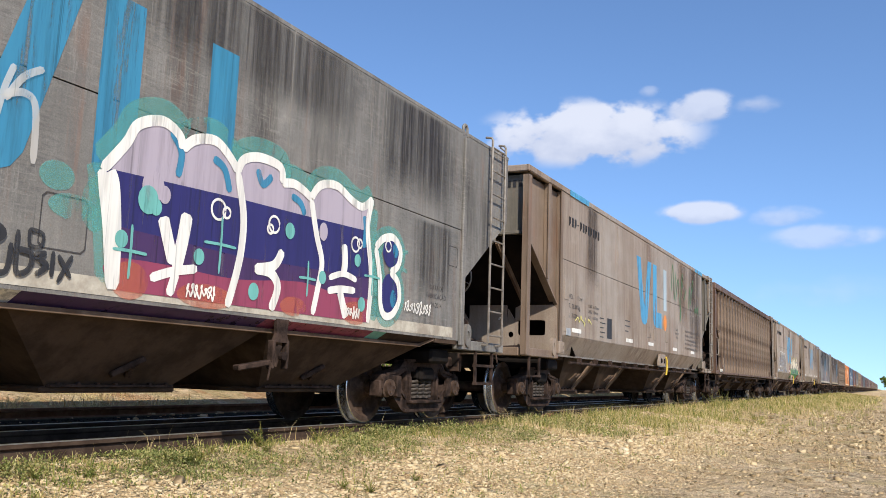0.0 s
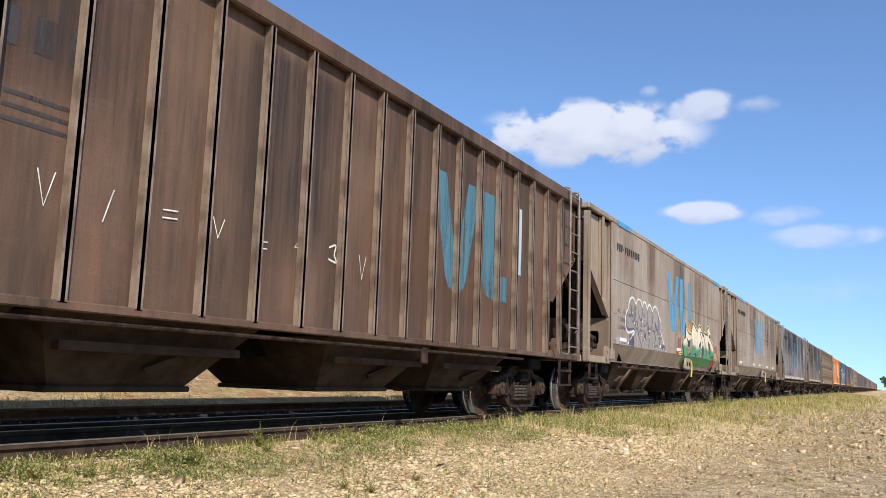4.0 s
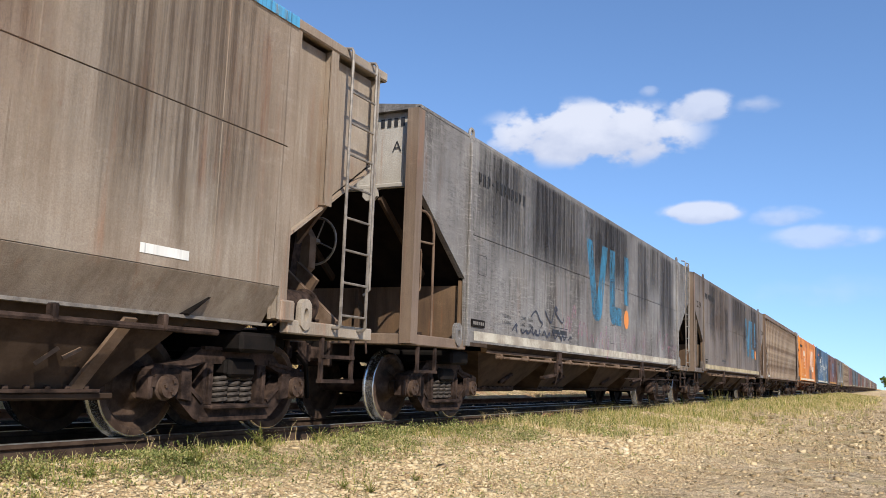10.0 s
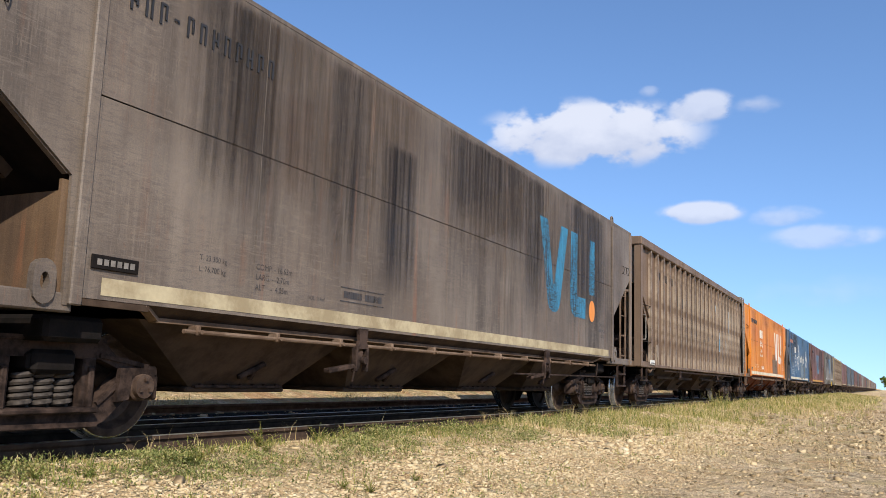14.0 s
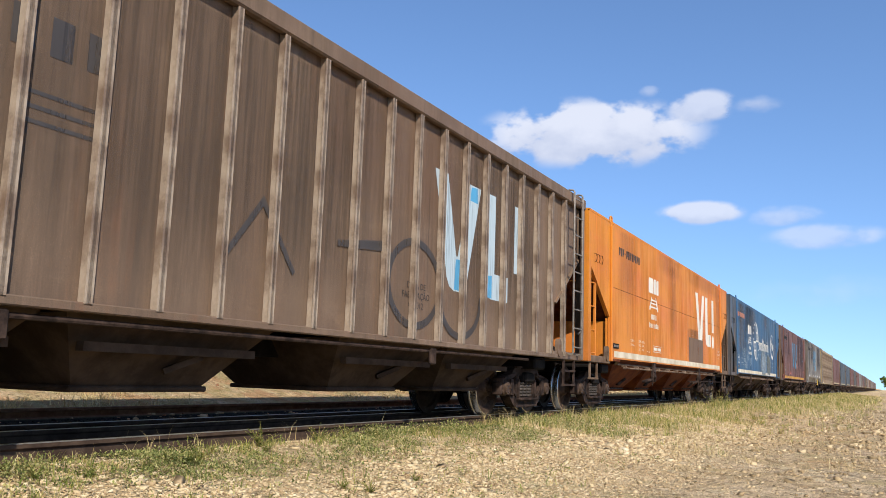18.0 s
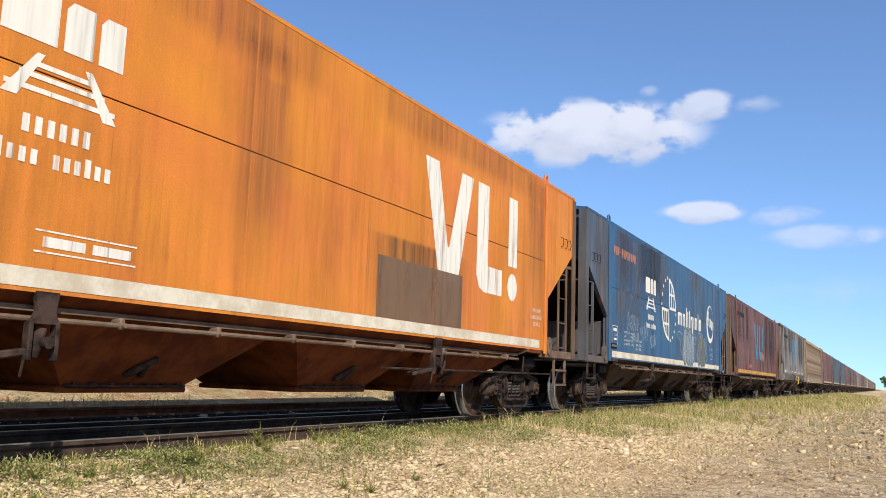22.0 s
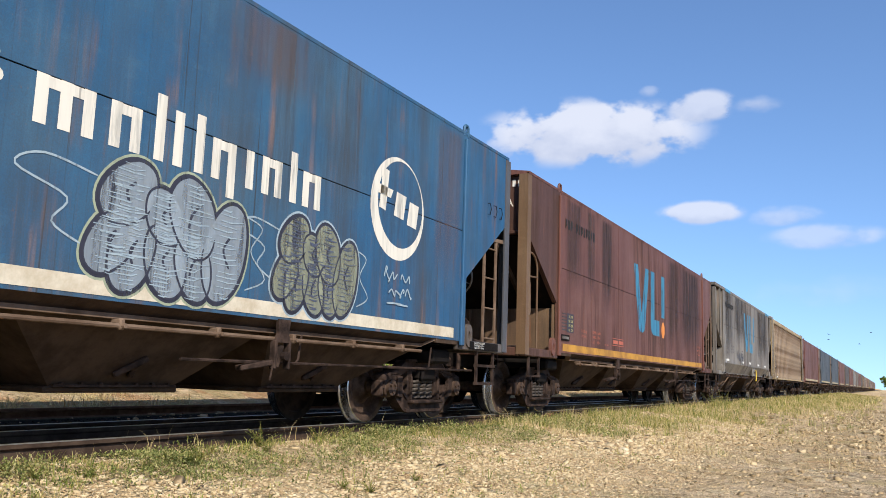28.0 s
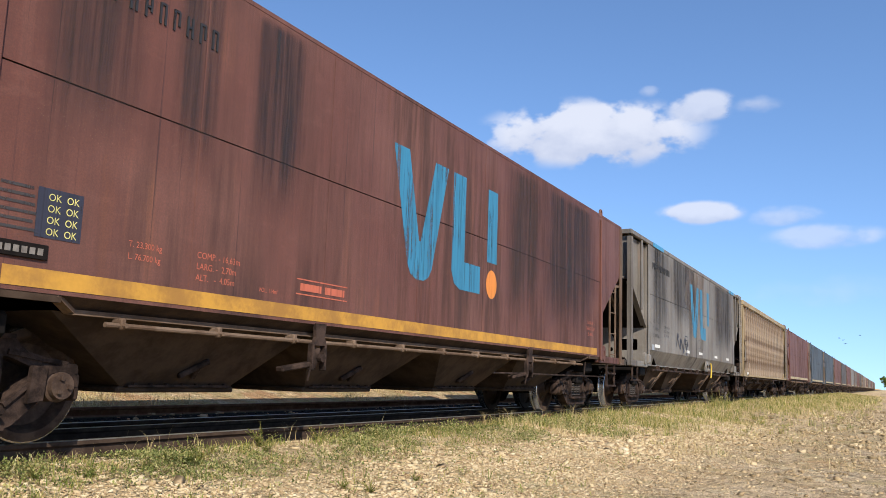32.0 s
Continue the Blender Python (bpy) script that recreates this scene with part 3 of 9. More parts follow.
def add_ends(w, mat, style, plate_hole, open_corner=False):
    """End frames with posts, slope sheets, platform, steps and brake gear; style 1, 2 or 3."""
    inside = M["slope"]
    for q in (-1, 1):
        s = Shape()
        s.box((q * 7.80, 0, 3.33), (0.03, 2 * HW - 0.1, 0.94))
        s.box((q * 7.81, 0, 2.86), (0.09, 2 * HW - 0.2, 0.06), cut=0.012)
        for y in (-0.28, -0.85) if style == 3 else (-0.62, 0.62):
            s.prism_x([(y - 0.10, 2.84), (y + 0.10, 2.84), (y + 0.10, 2.74), (y + 0.05, 2.69), (y - 0.05, 2.69), (y - 0.10, 2.74)], q * 7.80, q * 7.855)
        part("end_sheet", s, mat, w)
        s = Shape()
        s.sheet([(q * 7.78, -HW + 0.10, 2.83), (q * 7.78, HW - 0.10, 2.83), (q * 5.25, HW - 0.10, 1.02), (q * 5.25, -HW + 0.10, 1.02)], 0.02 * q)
        part("slope_sheet", s, inside, w, "sloping sooty end sheet with the bay's shade in its colour")
        for y in (-0.72, 0.72):
            s = Shape()
            s.beam((q * 7.76, y, 2.74), (q * 6.60, y, 1.90), 0.045, 0.09)
            part("stiffener", s, M["hopper"] if style == 2 else M["gusset"], w)
        for k in (-1, 1):
            if open_corner and q > 0 and k < 0:
                continue
            s = Shape()
            if style == 1:
                s.box((q * 7.875, k * (HW - 0.002), 2.36), (0.13, 0.022, 2.82))
                s.box((q * 7.93, k * (HW - 0.05), 2.36), (0.02, 0.085, 2.82))
            else:
                s.box((q * 7.87, k * (HW - 0.002), 2.36), (0.16, 0.022, 2.82))
                s.box((q * 7.94, k * (HW - 0.075), 2.36), (0.02, 0.14, 2.82))
            part("corner_post", s, mat, w, "angle-iron corner post")
        # upright plate across the foot of the slope
        s = Shape()
        if plate_hole:
            plate_with_slots(s, q * 6.42, 1.87, 1.04)
        elif style == 2:
            s.box((q * 6.50, 0, 1.38), (0.024, 2 * HW - 0.08, 0.78))
            s.box((q * 6.54, -HW + 0.06, 1.40), (0.08, 0.03, 0.86))
            s.box((q * 6.56, 0.30, 1.38), (0.10, 0.06, 0.74))
        else:
            # ribbed wagons: an added near-black plate gives the bay its dark inside
            s.box((q * 6.55, 0.0, 1.35), (0.03, 2.2, 0.75))
        part("bulkhead_plate", s, mat if style < 3 else M["gear_dark"], w, "dusty upright plate under the slope sheet")
        if q > 0:
            for y in (-0.46, 0.46, 1.0):
                s = Shape()
                s.beam((7.42, y, 1.02), (7.70, y, 2.78), 0.10, 0.13)
                part("inner_post", s, mat if style == 2 else M["gear"], w, "slanting steel end stanchion")
            if style == 1:
                for a, b in (((7.60, -1.10, 2.78), (7.52, 0.35, 1.06)), ((7.66, 0.45, 2.40), (7.58, -0.75, 1.50)), ((7.40, -1.15, 1.05), (7.40, -0.30, 1.75))):
                    s = Shape()
                    s.beam(a, b, 0.05, 0.15)
                    part("brace", s, M["gusset"], w, "dusty diagonal channel brace")
        elif style == 3:
            for y in (-0.46, 0.46):
                s = Shape()
                s.box((-7.45, y, 1.85), (0.12, 0.10, 1.70), cut=0.01)
                part("inner_post", s, M["gear_dark"], w, "dark steel end stanchion")
            for a, b in (((-7.72, -1.22, 2.62), (-6.75, -1.22, 1.78)), ((-6.70, -1.22, 1.70), (-6.92, -1.22, 1.06))):
                s = Shape()
                s.beam(a, b, 0.05, 0.10)
                part("brace", s, mat, w, "diagonal angle brace")
        for y in (-HW + 0.06, HW - 0.06):
            s = Shape()
            s.box((q * 7.16, y, 0.995), (1.46, 0.10, 0.13), cut=0.012)
            part("end_sill", s, mat, w)
        s = Shape()
        s.box((q * 7.88, 0, 0.995), (0.11, 2 * HW - 0.25, 0.13), cut=0.012)
        s.box((q * 7.70, -0.55, 1.05), (0.30, 0.9, 0.02))
        part("end_beam", s, mat, w)
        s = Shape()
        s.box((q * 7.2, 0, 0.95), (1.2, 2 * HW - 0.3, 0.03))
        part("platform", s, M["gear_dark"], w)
        # step irons under the platform corner
        s = Shape()
        u0, u1, low = (7.04, 7.58, 0.50) if q > 0 else (7.22, 7.66, 0.62)
        for u in (u0, u1):
            s.box((q * u, -HW + 0.05, (low + 0.96) / 2), (0.045, 0.03, 0.96 - low))
        for z in (low, 0.74) if q > 0 else (low + 0.01,):
            s.box((q * (u0 + u1) / 2, -HW + 0.05, z), (u1 - u0 + 0.04, 0.06, 0.035))
        part("step_iron", s, M["gear"], w)
        # slotted jacking lug at the foot of the body
        s = Shape()
        loops = [[(q * 6.68 + a * math.cos(g), 1.12 + b * math.sin(g)) for g in (i * math.tau / 16 for i in range(16))] for a, b in ((0.035, 0.062), (0.105, 0.15))]
        s.ring_plate(loops[0], [(q * 6.68 + max(-0.085, min(0.085, x - q * 6.68)), z) for x, z in loops[1]], -HW - 0.012, -HW + 0.05)
        part("jacking_lug", s, mat, w, "lug plate with an oval slot")
        if q > 0 or style == 3:
            s = Shape()
            yc, zc = (-0.92, 1.24) if q > 0 and style != 3 else (-0.62, 1.56)
            s.lathe((q * 6.98, yc, zc), [(-0.26, 0.0), (-0.25, 0.13), (-0.20, 0.155), (0.16, 0.155), (0.17, 0.185), (0.21, 0.185), (0.22, 0.10), (0.26, 0.05)], "x", 20)
            for g in range(8):
                s.box((q * 7.17, yc + 0.165 * math.cos(g * math.tau / 8), zc + 0.165 * math.sin(g * math.tau / 8)), (0.07, 0.025, 0.025))
            s.box((q * 6.95, yc, (zc + 1.0) / 2), (0.34, 0.16, zc - 1.0 - 0.1))
            s.tube([(q * 7.2, yc, zc), (q * 7.55, yc, zc)], 0.03, 8)
            part("brake_cylinder", s, M["gear"], w, "brake cylinder coated with brown dust", True)
        if style == 3:
            s = Shape()
            s.box((q * 6.82, -0.98, 1.24), (0.26, 0.20, 0.24), cut=0.04)
            for y, z in ((-1.09, 1.30), (-1.09, 1.18)):
                s.lathe((q * 6.86, y, z), [(-0.04, 0.055), (0.04, 0.05)], "y", 12)
            s.lathe((q * 6.95, -0.98, 1.40), [(-0.10, 0.06), (0.10, 0.06)], "x", 12)
            s.tube([(q * 6.7, -1.0, 1.2), (q * 6.9, -1.05, 1.08), (q * 7.2, -1.05, 1.12), (q * 7.25, -0.7, 1.5)], 0.016, 6)
            s.tube([(q * 6.9, -1.02, 1.35), (q * 7.0, -1.08, 1.52), (q * 7.2, -0.95, 1.62), (q * 7.22, -0.8, 1.58)], 0.014, 6)
            s.box((q * 7.35, -0.78, 1.12), (0.50, 0.34, 0.05), cut=0.01)
            part("brake_valve", s, M["gear"], w, "dusty brake valve and pipes", True)
        s = Shape()
        s.tube([(q * 7.80, -0.15, 1.06), (q * 7.80, -HW + 0.2, 1.06)], 0.014, 6)
        s.beam((q * 7.3, -0.2, 1.05), (q * 6.9, -0.9, 1.12), 0.05, 0.04)
        if q > 0 or style == 3:
            s.beam((q * 7.1, -0.95, 1.04), (q * 7.5, -0.25, 1.22), 0.03, 0.06)
            s.box((q * 7.35, -0.55, 1.10), (0.22, 0.14, 0.14), cut=0.02)
            s.beam((q * 7.2, -0.35, 1.0), (q * 7.62, -0.30, 1.34), 0.04, 0.09)
            s.box((q * 7.5, -0.72, 1.08), (0.34, 0.10, 0.05), cut=0.01)
            s.tube([(q * 7.25, -0.85, 1.30), (q * 7.55, -0.50, 1.40), (q * 7.6, -0.4, 1.75)], 0.014, 6)
        s.tube([(q * 7.62, -1.12, 1.07), (q * 7.40, -0.98, 1.12), (q * 7.05, -0.9, 1.06)], 0.016, 6)
        part("brake_rigging", s, M["gear"], w, "brake levers and rods coated with dust")
    # geared brake stand, its chain and the hand wheel
    s = Shape()
    s.prism_x([(-0.60, 1.72), (-0.60, 2.06), (-0.52, 2.18), (-0.34, 2.18), (-0.26, 2.06), (-0.26, 1.72), (-0.36, 1.62), (-0.50, 1.62)], 7.66, 7.78)
    s.lathe((7.80, -0.43, 2.06), [(-0.03, 0.07), (0.03, 0.06)], "x", 14)
    s.lathe((7.80, -0.43, 1.80), [(-0.03, 0.05), (0.02, 0.05)], "x", 12)
    s.box((7.68, -0.43, 1.35), (0.05, 0.10, 0.62))
    for i in range(7):
        s.lathe((7.74, -0.40 + 0.008 * (i % 2), 1.58 - i * 0.055), [(-0.012, 0.026), (0.012, 0.026)], ("x", "y")[i % 2], 8)
    part("brake_stand", s, mat if style == 2 else M["gusset"], w, "geared hand-brake box with its chain")
    part("brake_wheel", hand_wheel_shape((7.97, -0.46, 2.06), 0.27), M["ladder"], w, "spoked hand-brake wheel", True)


def add_near_rails(w, mat, loop):
    """What one climbs by at the rear corner: a bent hoop rail, or a short ladder with an upright end rail."""
    y = -HW + 0.04
    if loop:
        s = Shape()
        s.tube([(-7.80, y, 2.55), (-7.60, y, 2.555), (-7.49, y, 2.51), (-7.41, y, 2.43), (-7.37, y, 2.33), (-7.36, y, 1.06)], 0.017, 8)
        s.tube([(-7.80, y, 2.17), (-7.36, y, 2.19)], 0.014, 8)
        part("hoop_rail", s, mat, w, "bent tube hoop rail", True)
        s = Shape()
        s.tube([(-7.80, y, 2.08), (-7.73, y - 0.02, 2.07), (-7.71, y - 0.02, 2.03), (-7.71, y - 0.02, 1.62), (-7.73, y - 0.02, 1.58), (-7.80, y, 1.57)], 0.012, 8)
        part("grab_iron", s, mat, w, "", True)
        return
    s = Shape()
    for u in (-7.79, -7.41):
        s.box((u, y, 1.75), (0.03, 0.05, 1.38), cut=0.004)
    for z in (2.43, 1.98, 1.53, 1.10):
        s.tube([(-7.79, y, z), (-7.41, y, z + 0.01)], 0.013, 6)
    part("corner_ladder", s, mat, w, "short flat-bar ladder", False)
    s = Shape()
    s.tube([(-7.93, -0.56, 1.02), (-7.93, -0.56, 2.86), (-7.90, -0.56, 2.91), (-7.80, -0.56, 2.92)], 0.019, 8)
    s.tube([(-7.93, -0.56, 2.43), (-7.93, -HW + 0.12, 2.44)], 0.014, 6)
    s.tube([(-7.93, -0.56, 2.43), (-7.93, -0.18, 2.43)], 0.012, 6)
    for z in (1.95, 1.48):
        s.tube([(-7.93, -0.56, z), (-7.93, -0.20, z)], 0.012, 6)
    s.tube([(-7.93, -0.19, 1.02), (-7.93, -0.19, 2.84)], 0.015, 8)
    part("end_rail", s, mat, w, "upright end handrail with short rungs", True)
    for q in (-1, 1):
        for u in (7.57, 7.38, 7.18):
            s = Shape()
            s.tube([(q * u, -HW, 3.0), (q * u, -HW - 0.04, 2.99), (q * u + 0.010, -HW - 0.05, 2.91), (q * u + 0.015, -HW - 0.03, 2.83), (q * u + 0.012, -HW, 2.85)], 0.006, 6)
            part("hand_hold", s, M["gear_dark"], w, "thin bent-rod hand hold", True)
    for z, y0, y1 in ((3.36, -0.38, -0.77), (3.08, -0.41, -0.66)):
        s = Shape()
        s.tube([(-7.81, y0, z), (-7.90, y0 - 0.02, z - 0.06), (-7.90, y1 + 0.04, z - 0.05), (-7.82, y1, z + 0.02)], 0.012, 6)
        part("hand_hold", s, M["gear_dark"], w, "bent-rod hand hold", True)


def add_ladders(w, style, tall):
    if tall:
        part("ladder", ladder_shape(7.14, 7.60, 1.05, 3.93, -HW - 0.085, 9), M["ladder"], w, "full-height steel ladder with bare rungs", True)
        s = Shape()
        s.tube([(7.68, -HW + 0.01, 1.40), (7.74, -HW - 0.03, 1.46), (7.74, -HW - 0.03, 3.86), (7.66, -HW + 0.03, 3.92)], 0.013, 8)
        part("side_rail", s, M["ladder"], w, "", True)
    else:
        s = Shape()
        for u in (7.17, 7.56):
            s.box((u, -HW + 0.03, 1.78), (0.05, 0.03, 1.44), cut=0.004)
        for i in range(4):
            s.tube([(7.17, -HW + 0.03, 1.12 + i * 0.42), (7.56, -HW + 0.03, 1.12 + i * 0.42)], 0.012, 6)
        s.beam((7.13, -HW + 0.03, 2.50), (7.78, -HW + 0.03, 2.54), 0.03, 0.05)
        part("ladder", s, M["gusset"], w, "short flat-bar ladder caked with dust", False)
    if style == 3:
        s = Shape()
        s.tube([(-7.78, -HW + 0.01, 2.12), (-7.64, -HW - 0.03, 2.11), (-7.60, -HW - 0.03, 2.07), (-7.60, -HW - 0.03, 1.60), (-7.63, -HW - 0.03, 1.56), (-7.78, -HW + 0.01, 1.55)], 0.013, 8)
        part("grab_iron", s, M["ladder"], w, "", True)
        for z in (2.36, 1.52):
            s = Shape()
            s.tube([(-7.78, -HW + 0.02, z), (-6.95, -HW + 0.02, z)], 0.010, 6)
            part("grab_iron", s, M["gear"], w, "", True)
        for u in (6.9, 7.35):
            s = Shape()
            s.tube([(u, -HW + 0.12, 3.82), (u, -HW + 0.12, 3.96), (u + 0.3, -HW + 0.12, 3.96), (u + 0.3, -HW + 0.12, 3.82)], 0.011, 6)
            part("grab_iron", s, M["gear_dark"], w, "bent-rod hand hold", True)


def add_roof(w, mat, eave, lip, peak):
    s = Shape()
    o = HW + lip
    s.prism_x([(-o, eave - 0.02), (-o, eave + 0.02), (-0.4, peak), (0.4, peak), (o, eave + 0.02), (o, eave - 0.02)], -7.90, 7.90)
    part("roof", s, mat, w)
    s = Shape()
    for i in range(5):
        s.box((0, -0.26 + i * 0.13, peak + 0.055), (15.6, 0.10, 0.03))
    part("running_board", s, M["gear"], w)
    for i in range(4):
        s = Shape()
        s.box((-5.4 + i * 3.6, -0.62, peak + 0.02), (2.6, 0.45, 0.07), cut=0.02)
        part("hatch", s, mat, w)


def wagon_smooth(mat, tall, sill, label, wheels):
    """Smooth-sided hopper with cut corners, lifting lugs and a painted sill."""
    w = thing("hopper_wagon", label, "freight wagon", "wagons of the train")
    for k in (-1, 1):
        s = Shape()
        s.prism([(-6.45, 2.485), (6.45, 2.485), (6.45, 3.80), (-6.45, 3.80)], k * HW, k * (HW - 0.03))
        part("side_sheet", s, mat, w)
        s = Shape()
        s.prism([(-6.45, 1.04), (6.45, 1.04), (6.45, 2.473), (-6.45, 2.473)], k * HW, k * (HW - 0.03))
        part("side_sheet", s, mat, w)
        s = Shape()
        s.prism([(-6.45, 2.465), (6.45, 2.465), (6.45, 2.495), (-6.45, 2.495)], k * (HW - 0.012), k * (HW - 0.02))
        part("seam_backing", s, M["gear_dark"], w)
    for q in (-1, 1):
        for k in (-1, 1):
            s = Shape()
            s.prism([(q * x, z) for x, z in ((6.45, 0.98), (6.52, 0.98), (6.54, 1.86), (7.90, 2.83), (7.90, 3.80), (6.45, 3.80))], k * (HW - 0.002), k * (HW - 0.032))
            s.beam((q * 6.56, k * (HW - 0.05), 1.87), (q * 7.88, k * (HW - 0.05), 2.82), 0.05, 0.012)
            part("corner_sheet", s, mat, w)
            s = Shape()
            s.box((q * 6.44, k * (HW + 0.016), 2.35), (0.10, 0.04, 2.74), cut=0.01)
            part("rib", s, mat, w)
            s = Shape()
            arch = [(q * 6.44 + 0.055 * math.cos(a), k * (HW - 0.01), 3.86 + 0.055 * math.sin(a)) for a in (math.pi * i / 8 for i in range(9))]
            s.tube([(q * 6.44 + 0.06, k * (HW - 0.01), 3.76)] + arch + [(q * 6.44 - 0.06, k * (HW - 0.01), 3.76)], 0.022, 6)
            part("lifting_lug", s, mat, w, "", True)
    add_roof(w, mat, 3.80, 0.004, 3.94)
    # sloping skirt, shelf angle, brake rod and its hangers
    for k in (-1, 1):
        s = Shape()
        s.sheet([(-5.78, k * (HW - 0.004), 1.045), (5.78, k * (HW - 0.004), 1.045), (5.55, k * (HW - 0.15), 0.955), (-5.55, k * (HW - 0.15), 0.955)], 0.015 * k)
        for q in (-1, 1):
            s.beam((q * 6.36, k * (HW - 0.03), 1.015), (q * 5.76, k * (HW - 0.03), 1.015), 0.05, 0.05)
        # hopper brown for dirt, and for the shade below the stripe
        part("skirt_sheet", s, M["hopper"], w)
    s = Shape()
    s.flat([(-6.22, 1.07), (6.22, 1.07), (6.22, 1.195), (-6.22, 1.195)], -HW - 0.004)
    part("sill_stripe", s, sill, w)
    s = Shape()
    s.prism([(-5.58, 0.925), (5.58, 0.925), (5.58, 0.962), (-5.58, 0.962)], -HW + 0.10, -HW + 0.18)
    for q in (-1, 1):
        s.beam((q * 5.57, -HW + 0.14, 0.943), (q * 5.80, -HW + 0.04, 1.04), 0.08, 0.03)
    part("shelf_angle", s, M["gusset"], w, "dusty steel shelf angle")
    s = Shape()
    s.tube([(-5.35, -HW + 0.04, 0.872), (5.45, -HW + 0.04, 0.872)], 0.019, 8)
    for i in range(11):
        u = -5.2 + i * 1.02
        s.box((u, -HW + 0.04, 0.885), (0.05, 0.055, 0.085), cut=0.012)
        s.box((u, -HW + 0.085, 0.905), (0.035, 0.09, 0.03), cut=0.006)
        s.lathe((u, -HW + 0.005, 0.872), [(-0.02, 0.018), (0.02, 0.018)], "y", 8)
    part("brake_rod", s, M["gusset"], w, "dusty rod in its hangers", True)
    s = Shape()
    s.tube([(1.6, -HW + 0.10, 0.655), (7.0, -HW + 0.10, 0.670)], 0.014, 6)
    for u in (3.1, 5.75):
        s.tube([(u - 0.05, -HW + 0.12, 0.655), (u + 0.02, -HW + 0.12, 0.66), (u + 0.05, -HW + 0.11, 0.70), (u + 0.07, -HW + 0.10, 0.93)], 0.012, 6)
    part("release_rod", s, M["gear"], w, "", True)
    for a, b in ((0.85, 2.1), (3.3, 4.6)):
        for q in (-1, 1):
            s = Shape()
            m = (a + b) / 2
            t0, t1 = (2.78, 5.70) if a > 3 else (0.12, 2.72)
            frustum(s, sorted((q * t0, q * t1)), sorted((q * a, q * b)), 0.945, 0.42, 1.15, 0.66)
            s.box((q * m, 0, 0.395), (b - a + 0.10, 1.36, 0.05), cut=0.015)
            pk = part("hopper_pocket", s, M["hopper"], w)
            s = Shape()
            s.beam((q * m - 0.12, -0.765, 0.51), (q * m + 0.10, -0.895, 0.65), 0.09, 0.05, 0.01)
            s.beam((q * m + 0.05, -0.76, 0.50), (q * m + 0.02, -0.86, 0.61), 0.05, 0.05, 0.01)
            part("latch", s, M["gear"], pk)
            s = Shape()
            s.beam((q * m - 0.62, -0.69, 0.425), (q * m + 0.62, -0.69, 0.425), 0.05, 0.02)
            for i in range(7):
                s.box((q * m - 0.54 + i * 0.18, -0.70, 0.437), (0.03, 0.03, 0.025))
            part("flange", s, M["gear"], pk)
    for u in (-2.80, 2.76):
        s = Shape()
        s.prism([(u - 0.09, 1.05), (u + 0.09, 1.05), (u + 0.07, 0.92), (u + 0.11, 0.84), (u - 0.11, 0.84), (u - 0.07, 0.92)], -HW - 0.012, -HW + 0.025)
        for d in (-0.10, 0.10):
            s.box((u + d, -HW + 0.02, 0.73), (0.035, 0.07, 0.26), cut=0.008)
        s.beam((u, -HW + 0.03, 0.82), (u - 0.03, -HW + 0.06, 0.62), 0.05, 0.08, 0.01)
        s.beam((u - 0.08, -HW + 0.05, 0.66), (u - 0.40, -HW + 0.16, 0.60), 0.11, 0.05, 0.01)
        s.lathe((u + 0.02, -HW - 0.01, 0.72), [(-0.03, 0.04), (0.03, 0.04)], "y", 10)
        s.tube([(u - 0.12, -HW + 0.0, 0.66), (u - 0.13, -HW + 0.02, 0.50)], 0.010, 6)
        part("door_latch", s, M["gear"], w, "dusty hopper door latch")
    for u in (-4.6, -2.78, -0.9, 0.95, 2.7, 4.4):
        for z0, z1 in ((1.21, 2.465), (2.495, 3.79)):
            s = Shape()
            s.box((u, -HW - 0.001, (z0 + z1) / 2), (0.012, 0.005, z1 - z0))
            part("weld_seam", s, mat, w)
    s = Shape()
    s.box((-6.12, -HW - 0.012, 1.30), (0.42, 0.016, 0.10), cut=0.004)
    pl = part("maker_plate", s, M["gear_dark"], w, "small dark cast maker's plate")
    s = Shape()
    for q in range(6):
        s.flat([(-6.288 + q * 0.0588, 1.278), (-6.246 + q * 0.0588, 1.278), (-6.246 + q * 0.0588, 1.322), (-6.288 + q * 0.0588, 1.322)], -HW - 0.012 - 0.0110)
    part("plate_bars", s, M["ladder"], pl)
    add_underframe(w)
    add_ends(w, mat, 2, False, tall)
    add_ladders(w, 2, tall)
    add_bogies(w, wheels)
    return w


